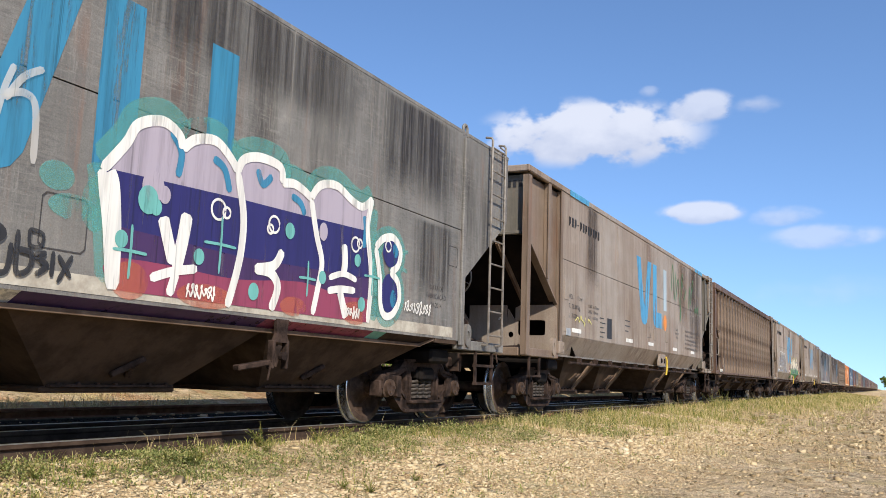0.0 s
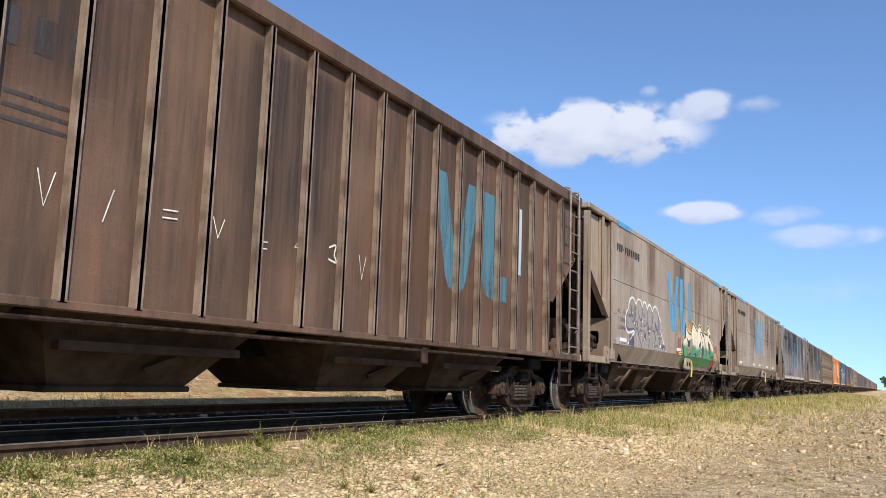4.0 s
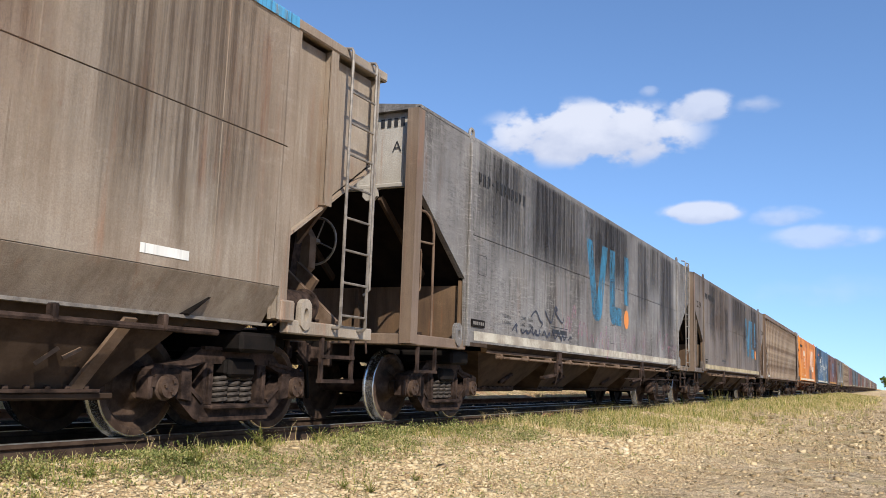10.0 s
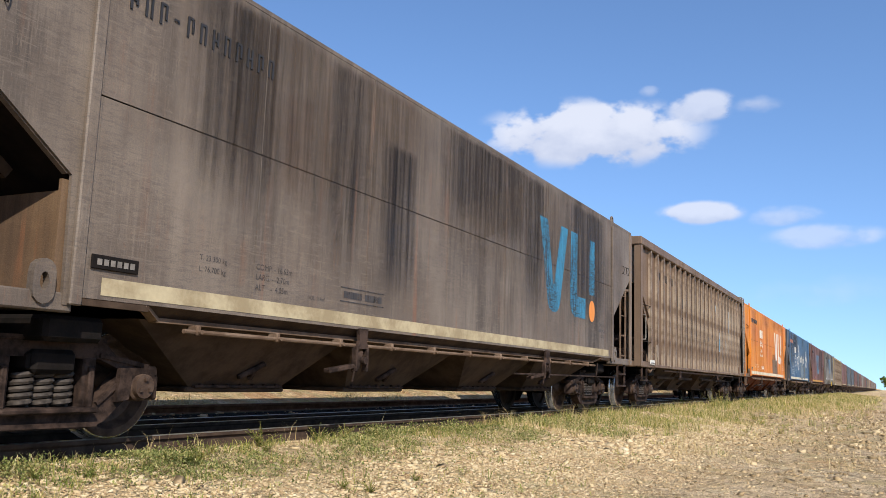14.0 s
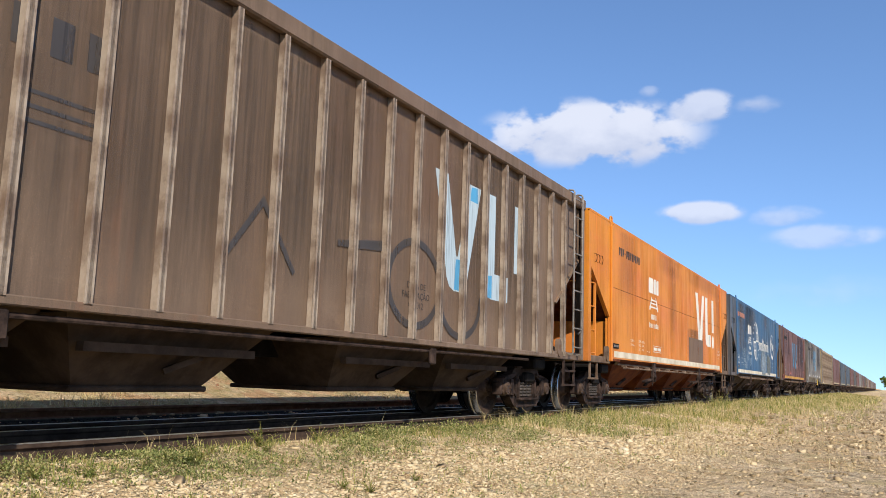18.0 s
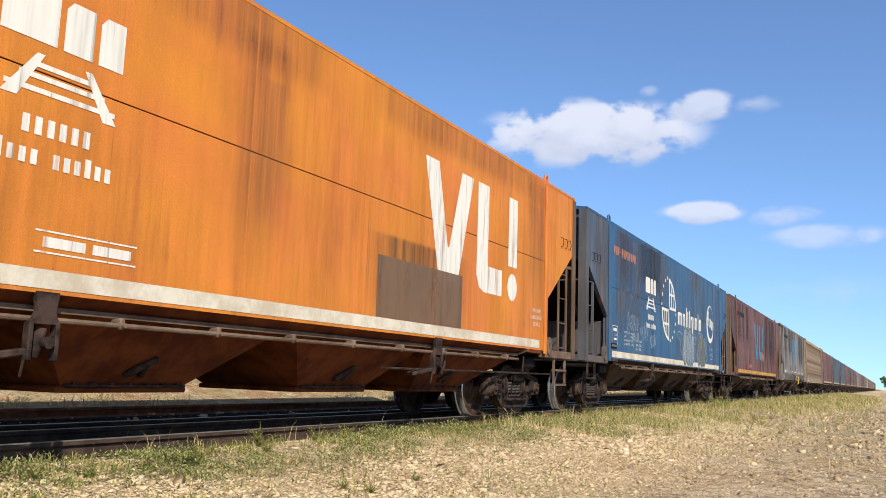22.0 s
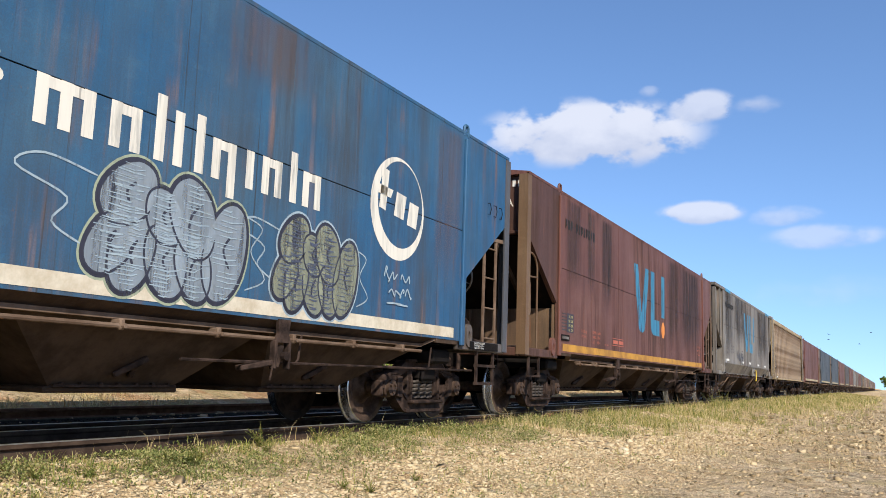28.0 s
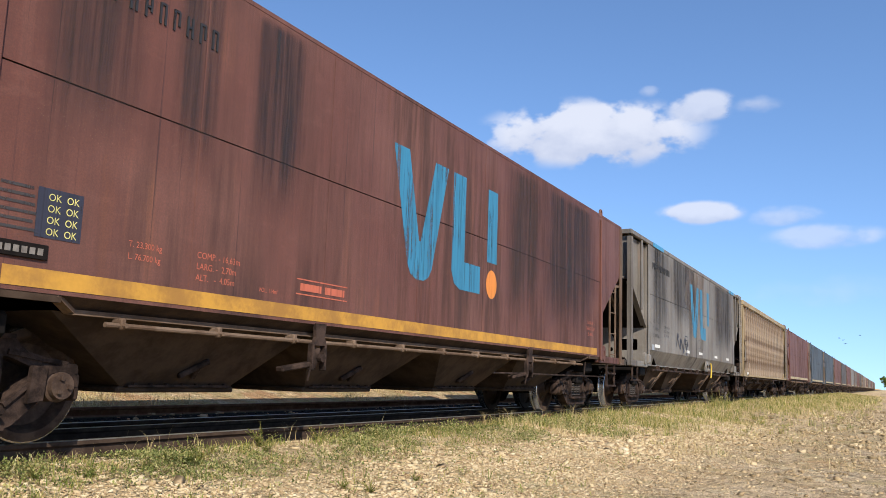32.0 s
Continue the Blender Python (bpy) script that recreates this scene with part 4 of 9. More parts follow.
def wagon_flush(mat, label, wheels):
    """Flush-sided hopper with recessed end bays, sloping skirt and pyramid pockets."""
    w = thing("hopper_wagon", label, "freight wagon", "wagons of the train")
    for z0, z1 in ((2.655, 3.90), (1.345, 2.643)):
        for k in (-1, 1):
            s = Shape()
            s.prism([(-6.28, z0), (6.28, z0), (6.28, z1), (-6.28, z1)], k * HW, k * (HW - 0.03))
            part("side_sheet", s, mat, w)
    for k in (-1, 1):
        s = Shape()
        s.prism([(-6.28, 2.635), (6.28, 2.635), (6.28, 2.663), (-6.28, 2.663)], k * (HW - 0.012), k * (HW - 0.02))
        part("seam_backing", s, M["gear_dark"], w)
        s = Shape()
        s.sheet([(-6.28, k * HW, 1.335), (6.28, k * HW, 1.335), (6.28, k * (HW - 0.20), 1.01), (-6.28, k * (HW - 0.20), 1.01)], 0.02 * k)
        part("skirt_sheet", s, mat, w)
    for q in (-1, 1):
        for k in (-1, 1):
            s = Shape()
            y = k * (HW - 0.10)
            s.prism([(q * x, z) for x, z in ((6.26, 1.05), (6.36, 1.05), (6.42, 1.86), (7.80, 2.80), (7.80, 3.80), (6.26, 3.80))], y, y - k * 0.02)
            s.beam((q * 6.42, y, 1.85), (q * 7.78, y, 2.78), 0.12, 0.025)
            part("corner_sheet", s, mat, w)
        for u in (6.32, 6.95):
            for k in (-1, 1):
                s = Shape()
                z0 = 1.05 if u < 6.5 else 2.22
                s.box((q * u, k * (HW - 0.055), (z0 + 3.82) / 2), (0.07, 0.10, 3.82 - z0), cut=0.01)
                s.box((q * u, k * (HW - 0.008), (z0 + 3.82) / 2), (0.12, 0.014, 3.82 - z0))
                part("rib", s, mat, w)
        s = Shape()
        s.box((q * 6.38, -HW + 0.0, 1.13), (0.20, 0.06, 0.20), cut=0.02)
        part("jacking_pad", s, mat, w)
    s = Shape()
    for k in (-1, 1):
        s.box((0, k * (HW - 0.02), 3.875), (15.9, 0.07, 0.11), cut=0.015)
    for q in (-1, 1):
        s.box((q * 7.90, 0, 3.875), (0.10, 2 * HW, 0.11), cut=0.015)
    part("eave", s, mat, w)
    add_roof(w, mat, 3.90, 0.0, 3.98)
    s = Shape()
    s.prism([(-6.3, 0.985), (6.3, 0.985), (6.3, 1.012), (-6.3, 1.012)], -HW + 0.15, -HW + 0.25)
    part("side_sill", s, M["ladder"], w)
    s = Shape()
    s.tube([(-5.6, -HW + 0.10, 0.885), (5.6, -HW + 0.10, 0.885)], 0.026, 8)
    for i in range(11):
        s.box((-5.0 + i, -HW + 0.115, 0.93), (0.05, 0.09, 0.13), cut=0.012)
    part("brake_rod", s, M["gear"], w, "", True)
    s = Shape()
    s.prism([(-6.2, 0.985), (6.2, 0.985), (6.1, 0.93), (-6.1, 0.93)], -HW + 0.30, -HW + 0.28)
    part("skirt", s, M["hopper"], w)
    for u0, u1 in ((-4.90, -3.85), (-2.70, -1.55), (1.55, 2.70), (3.85, 4.90)):
        s = Shape()
        m = (u0 + u1) / 2
        frustum(s, (m - 1.05, m + 1.05), (u0 + 0.05, u1 - 0.05), 0.985, 0.385, 1.08, 0.72)
        s.box((m, 0, 0.350), (1.18, 1.56, 0.06), cut=0.015)
        pk = part("hopper_pocket", s, M["hopper"], w)
        s = Shape()
        s.sheet([(m + 0.30, -HW + 0.19, 0.955), (m + 0.42, -HW + 0.19, 0.955), (m + 0.26, -0.77, 0.40), (m + 0.14, -0.77, 0.40)], 0.03)
        part("strut", s, M["gusset"], pk)
        s = Shape()
        s.beam((m - 0.50, -0.785, 0.392), (m + 0.42, -0.785, 0.392), 0.07, 0.025)
        for i in range(5):
            s.box((m - 0.38 + i * 0.17, -0.80, 0.415), (0.045, 0.045, 0.035), cut=0.01)
        part("flange", s, M["gear"], pk)
        s = Shape()
        s.beam((m - 0.24, -0.90, 0.58), (m - 0.12, -0.985, 0.70), 0.06, 0.03)
        s.beam((m - 0.04, -0.93, 0.63), (m + 0.06, -0.995, 0.70), 0.06, 0.03)
        part("latch", s, M["gusset"], pk)
    s = Shape()
    s.lathe((0.0, 0.2, 0.70), [(-0.42, 0.0), (-0.4, 0.14), (0.4, 0.14), (0.42, 0.0)], "x", 16)
    part("air_reservoir", s, M["gear_dark"], w, "", True)
    # door release bracket with a hanging strap
    s = Shape()
    s.prism([(0.72, 1.0), (0.72, 1.10), (0.85, 1.28), (1.38, 1.28), (1.42, 1.0)], -HW - 0.02, -HW + 0.03)
    rb = part("release_bracket", s, mat, w)
    for u in (0.95, 1.25):
        s = Shape()
        s.lathe((u, -HW - 0.022, 1.12), [(-0.012, 0.058), (0.0, 0.058)], "y", 14)
        s.slot = 1
        s.lathe((u, -HW - 0.036, 1.12), [(-0.012, 0.022), (0.006, 0.022)], "y", 10)
        part("socket", s, (M["gear_dark"], M["gusset"]), rb, "dark round socket")
    s = Shape()
    s.tube([(1.30, -HW - 0.05, 1.22), (1.36, -HW - 0.06, 1.12), (1.34, -HW - 0.06, 0.92), (1.30, -HW - 0.05, 0.78)], 0.022, 8)
    part("strap", s, M["strap"], w, "hanging yellow strap", True)
    for u in (0.35, 1.62):
        s = Shape()
        s.box((u, -HW - 0.004, 1.72), (0.26, 0.012, 0.26), cut=0.004)
        part("cover_plate", s, mat, w)
    for u in (-4.0, -2.9, -0.4, 1.9, 3.6, 5.37):
        for z0, z1 in ((1.36, 2.632), (2.668, 3.81)):
            s = Shape()
            s.box((u, -HW - 0.001, (z0 + z1) / 2), (0.012, 0.005, z1 - z0))
            part("weld_seam", s, mat, w)
    for u, z, a, h in ((-6.08, 2.14, 0.24, 0.36), (-6.13, 1.54, 0.13, 0.26)):
        s = Shape()
        s.box((u, -HW - 0.003, z), (a, 0.012, h), cut=0.003)
        part("cover_plate", s, mat, w)
    # corner casting with a square and a round hole
    s = Shape()
    for u, square in ((-6.44, True), (-6.29, False)):
        lim = 0.045 if square else 1.0
        loops = [[(u + max(-b, min(b, a * math.cos(g))), 1.12 + max(-b * 1.3, min(b * 1.3, a * math.sin(g)))) for g in (math.tau * i / 16 + 0.2 for i in range(16))] for a, b in ((0.045, lim), (0.16, 0.075))]
        s.ring_plate(loops[0], loops[1], -HW - 0.022, -HW + 0.02)
    part("corner_casting", s, mat, w, "corner casting with two holes")
    add_underframe(w)
    add_ends(w, mat, 1, True, True)
    add_ladders(w, 1, True)
    add_bogies(w, wheels)
    return w


def wagon_ribbed(mat, label, wheels):
    """Hopper with close outside ribs under a heavy top chord."""
    w = thing("hopper_wagon", label, "freight wagon", "wagons of the train")
    y = HW - 0.08
    for k in (-1, 1):
        s = Shape()
        s.prism([(-6.60, 0.98), (6.60, 0.98), (6.62, 1.88), (7.84, 2.78), (7.84, 3.78), (-7.84, 3.78), (-7.84, 2.78), (-6.62, 1.88)], k * y, k * (y - 0.025))
        for q in (-1, 1):
            s.beam((q * 6.62, k * (y - 0.02), 1.87), (q * 7.82, k * (y - 0.02), 2.76), 0.12, 0.03)
        part("side_sheet", s, mat, w)
    rib = None
    for i in range(22):
        u = -6.93 + i * 0.66
        if rib is None:
            s = Shape()
            s.box((0, -HW + 0.035, 2.36), (0.05, 0.09, 2.74), cut=0.008)
            s.box((0, -HW - 0.004, 2.36), (0.074, 0.012, 2.74))
            rib = part("rib", s, M["rib_dust_lit"], w, "pale upright rib, dust and sunlit edge in its colour", False, (u, 0, 0))
        else:
            again(rib, (u, 0, 0), w)
    s = Shape()
    for k in (-1, 1):
        s.box((0, k * (HW - 0.02), 3.80), (15.95, 0.10, 0.20), cut=0.02)
    for q in (-1, 1):
        s.box((q * 7.93, 0, 3.80), (0.10, 2 * HW - 0.06, 0.20), cut=0.02)
    part("eave", s, mat, w)
    s = Shape()
    for k in (-1, 1):
        s.box((0, k * (HW - 0.04), 0.975), (13.2, 0.10, 0.07), cut=0.01)
    part("side_sill", s, mat, w)
    add_roof(w, mat, 3.86, -0.04, 3.95)
    for u0, u1 in ((-5.0, -3.6), (-2.5, -1.1), (0.9, 2.3), (3.4, 4.8)):
        s = Shape()
        m = (u0 + u1) / 2
        frustum(s, (m - 1.15, m + 1.15), (u0, u1), 0.95, 0.42, 1.10, 0.66)
        s.beam((m - 0.95, -1.02, 0.72), (m + 0.95, -1.02, 0.72), 0.08, 0.07)
        s.box((m, 0, 0.40), (1.5, 1.4, 0.05), cut=0.015)
        s.beam((m + 0.1, -0.80, 0.55), (m + 0.35, -0.98, 0.68), 0.07, 0.05)
        part("hopper_pocket", s, M["hopper"], w)
    s = Shape()
    s.tube([(-5.4, -HW + 0.06, 0.88), (5.4, -HW + 0.06, 0.88)], 0.022, 8)
    part("brake_rod", s, M["gear"], w, "", True)
    s = Shape()
    s.box((-6.91, -HW - 0.012, 1.055), (0.42, 0.016, 0.105), cut=0.004)
    pl = part("maker_plate", s, M["tab_white"], w, "small white maker's plate")
    s = Shape()
    for i in range(7):
        s.flat([(-7.07 + i * 0.05, 1.02), (-7.035 + i * 0.05, 1.02), (-7.035 + i * 0.05, 1.05), (-7.07 + i * 0.05, 1.05)], -HW - 0.0212)
    part("plate_bars", s, M["gear_dark"], pl)
    s = Shape()
    # no opening: a flat dark disc stands for the shade inside the hole
    s.lathe((-6.24, -y - 0.004, 1.236), [(-0.004, 0.075), (0.004, 0.075)], "y", 18)
    part("round_hole", s, M["gear_dark"], w, "flat dark disc for the shade in a round hole")
    s = Shape()
    s.box((-6.45, -HW - 0.012, 1.33), (0.06, 0.02, 0.30), cut=0.006)
    part("cover_plate", s, M["rib_dust_lit"], w)
    s = Shape()
    s.tube([(-6.35, -HW + 0.08, 0.92), (-6.62, -HW + 0.08, 0.91), (-6.74, -HW + 0.08, 0.85), (-6.86, -HW + 0.08, 0.83), (-6.95, -HW + 0.08, 0.88), (-6.94, -HW + 0.08, 0.95)], 0.032, 8)
    part("tow_hook", s, M["gusset"], w, "cast tow hook under the sill", True)
    for u in (-3.6, 2.2):
        s = Shape()
        s.box((u, -HW + 0.04, 0.82), (0.14, 0.05, 0.20), cut=0.02)
        part("door_latch", s, M["gear"], w, "dusty hopper door latch")
    add_underframe(w)
    add_ends(w, mat, 3, False)
    add_ladders(w, 3, True)
    add_bogies(w, wheels)
    return w


# ---------------------------------------------------------------- ground
def ground_height(x, y):
    """Height of the ground: dirt road, stony bank up to the track, far verge."""
    x, y = np.asarray(x, float), np.asarray(y, float)
    z = np.interp(y, [-400, -30, 1.2, 2.6, 4.2, 5.1, 5.45, 9.3, 9.7, 11.2, 12.6, 14.5, 17.0, 60], [-0.6, -0.45, -0.43, -0.38, -0.22, -0.125, -0.135, -0.17, -0.13, -0.06, 0.55, 1.35, 1.7, 2.2])
    near = np.clip((5.3 - y) / 1.5, 0, 1) * np.clip(1.5 - np.abs(x - 15) / 60, 0, 1)
    z = z + near * (0.022 * np.sin(x * 1.7 + y * 2.3) * np.sin(y * 1.9 - x * 0.6) + 0.03 * np.sin(x * 0.45 + 1.0) * np.sin(y * 0.8))
    z = z + near * 0.008 * np.sin(x * 7.1 + y * 5.3) * np.sin(y * 8.7 - x * 3.1)
    return z


def ground_material():
    m, t, b = mat_new("dry_ground", 0.95)
    b.inputs["Specular IOR Level"].default_value = 0.08
    tc = t.nodes.new("ShaderNodeTexCoord")
    sep = t.nodes.new("ShaderNodeSeparateXYZ")
    t.links.new(tc.outputs["Object"], sep.inputs[0])
    wob = fbm(t, (0.5, 0.5, 0.5), (2, 0, 0), 4)
    y = mul(t, sep.outputs[1], mul(t, mul(t, wob, 0.5, "SUBTRACT"), 1.8), "ADD")
    big = ramp(t, fbm(t, (0.7, 0.7, 0.7), (0, 0, 0), 5), 0.35, 0.65)
    mid = ramp(t, fbm(t, (4, 4, 4), (3, 1, 0), 5, 0.7), 0.38, 0.64)
    fine = fbm(t, (38, 38, 38), (1, 4, 0), 4, 0.7)
    soil = mix(t, big, (0.68, 0.475, 0.26), (0.76, 0.57, 0.36))
    soil = mix(t, mul(t, mid, 0.45), soil, (0.43, 0.30, 0.135))
    crumb = ramp(t, fbm(t, (16, 16, 16), (5, 2, 0), 5, 0.75), 0.50, 0.60)
    soil = mix(t, mul(t, crumb, 0.55), soil, (0.27, 0.18, 0.08))
    # trodden litter lies in patches and drifts on the road
    drift = ramp(t, fbm(t, (3.4, 3.0, 5), (6, 1, 0), 8, 0.82), 0.52, 0.57)
    soil = mix(t, mul(t, drift, 0.72), soil, (0.245, 0.165, 0.085))
    pale = ramp(t, fbm(t, (2.6, 3.2, 5), (1, 16, 0), 6, 0.75), 0.54, 0.62)
    soil = mix(t, mul(t, pale, 0.5), soil, (0.72, 0.60, 0.38))
    red = ramp(t, fbm(t, (0.9, 0.9, 1), (9, 9, 0), 4), 0.58, 0.72)
    soil = mix(t, mul(t, red, 0.5), soil, (0.60, 0.34, 0.15))
    moss = mul(t, ramp(t, y, 3.3, 4.6), ramp(t, fbm(t, (1.6, 1.6, 1), (7, 3, 0), 4), 0.36, 0.62))
    soil = mix(t, mul(t, moss, 0.45), soil, (0.27, 0.23, 0.075))
    weeds = mul(t, ramp(t, fbm(t, (0.8, 0.8, 1), (17, 3, 0), 6, 0.7), 0.52, 0.64), 0.45)
    soil = mix(t, weeds, soil, (0.36, 0.31, 0.11))
    # track bed: dark ballast, blackened further to carry the train's shade
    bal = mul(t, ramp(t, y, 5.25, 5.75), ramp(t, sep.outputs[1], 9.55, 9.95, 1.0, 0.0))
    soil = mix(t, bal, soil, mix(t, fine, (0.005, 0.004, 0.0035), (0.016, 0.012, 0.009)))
    far = mul(t, ramp(t, sep.outputs[1], 9.8, 10.4), ramp(t, fbm(t, (1.3, 1.3, 1), (4, 13, 0), 6, 0.7), 0.46, 0.60))
    soil = mix(t, mul(t, far, 0.6), soil, (0.50, 0.26, 0.13))
    soil = mix(t, mul(t, ramp(t, fine, 0.48, 0.70), 0.32), soil, (0.15, 0.105, 0.055))
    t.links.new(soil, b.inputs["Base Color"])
    bump(t, b, mul(t, mul(t, mid, 1.5), fine, "ADD"), 0.9, 0.05)
    return m


def steps(lo, hi, near0, near1, fine, grow=1.18):
    v = list(np.arange(near0, near1 + 1e-6, fine))
    d = fine
    while v[-1] < hi:
        d *= grow
        v.append(min(hi, v[-1] + d))
    d = fine
    while v[0] > lo:
        d *= grow
        v.insert(0, max(lo, v[0] - d))
    return np.array(v)


gx = steps(-900, 3000, 1.0, 24.0, 0.14)
gy = steps(-1500, 1500, -1.0, 6.0, 0.14)
gz = ground_height(*np.meshgrid(gx, gy))
verts = np.stack([*np.meshgrid(gx, gy), gz], -1).reshape(-1, 3)
n = len(gx)
quads = [(j * n + i, j * n + i + 1, (j + 1) * n + i + 1, (j + 1) * n + i) for j in range(len(gy) - 1) for i in range(n - 1)]
gm = bpy.data.meshes.new("ground")
gm.from_pydata(verts.tolist(), [], quads)
gm.materials.append(ground_material())
gm.polygons.foreach_set("use_smooth", [True] * len(quads))
ground = tagged(new("ground", gm), "dry stony dirt with straw and thin grass beside the track", "ground", kind="structure")


# ---------------------------------------------------------------- track
def rail_shape(y, x0=-60.0, x1=900.0, slots=True):
    """Flat-bottomed rail: head, web and foot."""
    s = Shape()
    half = [(0.036, -0.004), (0.036, -0.034), (0.030, -0.040), (0.009, -0.052), (0.009, -0.115), (0.062, -0.132), (0.062, -0.142)]
    prof = [(a, z) for a, z in half] + [(-a, z) for a, z in reversed(half)]
    s.prism_x([(y + a, z) for a, z in prof], x0, x1)
    s.slot = 1
    s.prism_x([(y - 0.036, -0.0035), (y - 0.030, 0.0), (y + 0.030, 0.0), (y + 0.036, -0.0035)], x0, x1)
    return s


track = thing("railway_track", "dual-gauge track with three worn steel rails on dark sleepers", "railway track", kind="structure")
for y in (5.655, 6.69, 7.29):
    part("rail", rail_shape(y), (M["rail"], M["rail_top"]), track, "worn steel rail")
part("rail", rail_shape(9.78), (M["rust"], M["rust"]), track, "rust-brown disused rail")
# fishplates at a joint of the nearest rail
s = Shape()
for x in (3.35, 15.35, 27.35):
    s.box((x, 5.635, -0.075), (0.55, 0.03, 0.07), cut=0.008)
    for d in (-0.2, -0.07, 0.07, 0.2):
        s.lathe((x + d, 5.61, -0.075), [(-0.012, 0.016), (0.01, 0.016)], "y", 6)
part("fishplate", s, M["rust"], track, "bolted fishplates at the rail joints")
s = Shape()
s.box((0, 6.45, -0.215), (0.23, 2.5, 0.14), cut=0.02)
slp = part("sleeper", s, M["timber"], track, "", False, (-3.0, 0, 0))
for i in range(1, 150):
    again(slp, (-3.0 + i * 0.6 + random.uniform(-0.03, 0.03), random.uniform(-0.03, 0.03), random.uniform(-0.01, 0.0)), track)


# ---------------------------------------------------------------- grass, stones, straw
def island_mat(name, stops, rough=0.9, trans=0.0):
    m, t, b = mat_new(name, rough)
    b.inputs["Specular IOR Level"].default_value = 0.15
    g = t.nodes.new("ShaderNodeNewGeometry")
    r = t.nodes.new("ShaderNodeValToRGB")
    while len(r.color_ramp.elements) < len(stops):
        r.color_ramp.elements.new(0.5)
    for e, (p, c) in zip(r.color_ramp.elements, stops):
        e.position, e.color = p, (*c, 1)
    t.links.new(g.outputs["Random Per Island"], r.inputs[0])
    t.links.new(r.outputs[0], b.inputs["Base Color"])
    if trans:
        tr = t.nodes.new("ShaderNodeBsdfTranslucent")
        mx = nd(t, "ShaderNodeMixShader", Fac=trans)
        t.links.new(r.outputs[0], tr.inputs[0])
        t.links.new(b.outputs[0], mx.inputs[1])
        t.links.new(tr.outputs[0], mx.inputs[2])
        t.links.new(mx.outputs[0], t.nodes["Material Output"].inputs["Surface"])
    return m


def scatter_mesh(name, mat, verts, faces, label, category):
    me = bpy.data.meshes.new(name)
    nf, k = faces.shape
    me.vertices.add(len(verts))
    me.vertices.foreach_set("co", np.ascontiguousarray(verts, dtype=np.float32).ravel())
    me.loops.add(nf * k)
    me.loops.foreach_set("vertex_index", np.ascontiguousarray(faces, dtype=np.int32).ravel())
    me.polygons.add(nf)
    me.polygons.foreach_set("loop_start", np.arange(0, nf * k, k, dtype=np.int32))
    me.update(calc_edges=True)
    me.validate()
    me.materials.append(mat)
    return tagged(new(name, me), label, category, kind="stuff")


def blades(x, y, z, h, w, lean, rng):
    """Bent blades of grass: five corners each, as three triangles."""
    n = len(x)
    a = rng.uniform(0, math.tau, n)
    b = rng.uniform(0, math.tau, n)
    dx, dy = np.cos(a), np.sin(a)
    lx, ly = np.cos(b) * lean * h, np.sin(b) * lean * h
    v = np.empty((n, 5, 3))
    v[:, 0] = np.stack([x - dx * w, y - dy * w, z], 1)
    v[:, 1] = np.stack([x + dx * w, y + dy * w, z], 1)
    v[:, 2] = np.stack([x + dx * w * 0.8 + lx * 0.35, y + dy * w * 0.8 + ly * 0.35, z + h * 0.6], 1)
    v[:, 3] = np.stack([x - dx * w * 0.8 + lx * 0.35, y - dy * w * 0.8 + ly * 0.35, z + h * 0.6], 1)
    v[:, 4] = np.stack([x + lx, y + ly, z + h * (1.0 - 0.25 * lean)], 1)
    base = (np.arange(n) * 5)[:, None, None]
    f = (base + np.array([[0, 1, 2], [0, 2, 3], [3, 2, 4]])[None]).reshape(-1, 3)
    return v.reshape(-1, 3), f


rng = np.random.default_rng(4)
LATTICE = rng.uniform(0, 1, (64, 64))


def patch(x, y, size, shift=0.0):
    """Smooth patches between 0 and 1, about size metres across."""
    u, v = np.asarray(x) / size + shift, np.asarray(y) / size + shift * 1.7
    i, j = np.floor(u).astype(int), np.floor(v).astype(int)
    a, b = u - i, v - j
    a, b = a * a * (3 - 2 * a), b * b * (3 - 2 * b)
    at = lambda p, q: LATTICE[p % 64, q % 64]
    return (at(i, j) * (1 - a) + at(i + 1, j) * a) * (1 - b) + (at(i, j + 1) * (1 - a) + at(i + 1, j + 1) * a) * b


def clumpy(x, y):
    return np.clip((0.55 * patch(x, y, 1.1, 3.3) + 0.45 * patch(x, y, 0.37, 9.1) - 0.38) / 0.24, 0, 1)


GREEN = island_mat("grass_green", [(0.0, (0.11, 0.155, 0.026)), (0.35, (0.22, 0.24, 0.05)), (0.65, (0.40, 0.35, 0.10)), (1.0, (0.60, 0.47, 0.19))], trans=0.35)
STRAW = island_mat("grass_straw", [(0.0, (0.36, 0.26, 0.11)), (0.5, (0.58, 0.44, 0.20)), (1.0, (0.68, 0.54, 0.29))], trans=0.2)
LEAF = island_mat("leaf_green", [(0.0, (0.06, 0.105, 0.02)), (0.6, (0.15, 0.215, 0.035)), (1.0, (0.30, 0.32, 0.06))], trans=0.25)
WEED = island_mat("weed_green", [(0.0, (0.13, 0.17, 0.04)), (0.5, (0.26, 0.29, 0.07)), (0.8, (0.42, 0.38, 0.12)), (1.0, (0.50, 0.30, 0.13))], trans=0.4)
HERB = island_mat("herb_green", [(0.0, (0.10, 0.13, 0.035)), (0.35, (0.20, 0.22, 0.06)), (0.7, (0.36, 0.34, 0.115)), (1.0, (0.50, 0.41, 0.19))], trans=0.3)


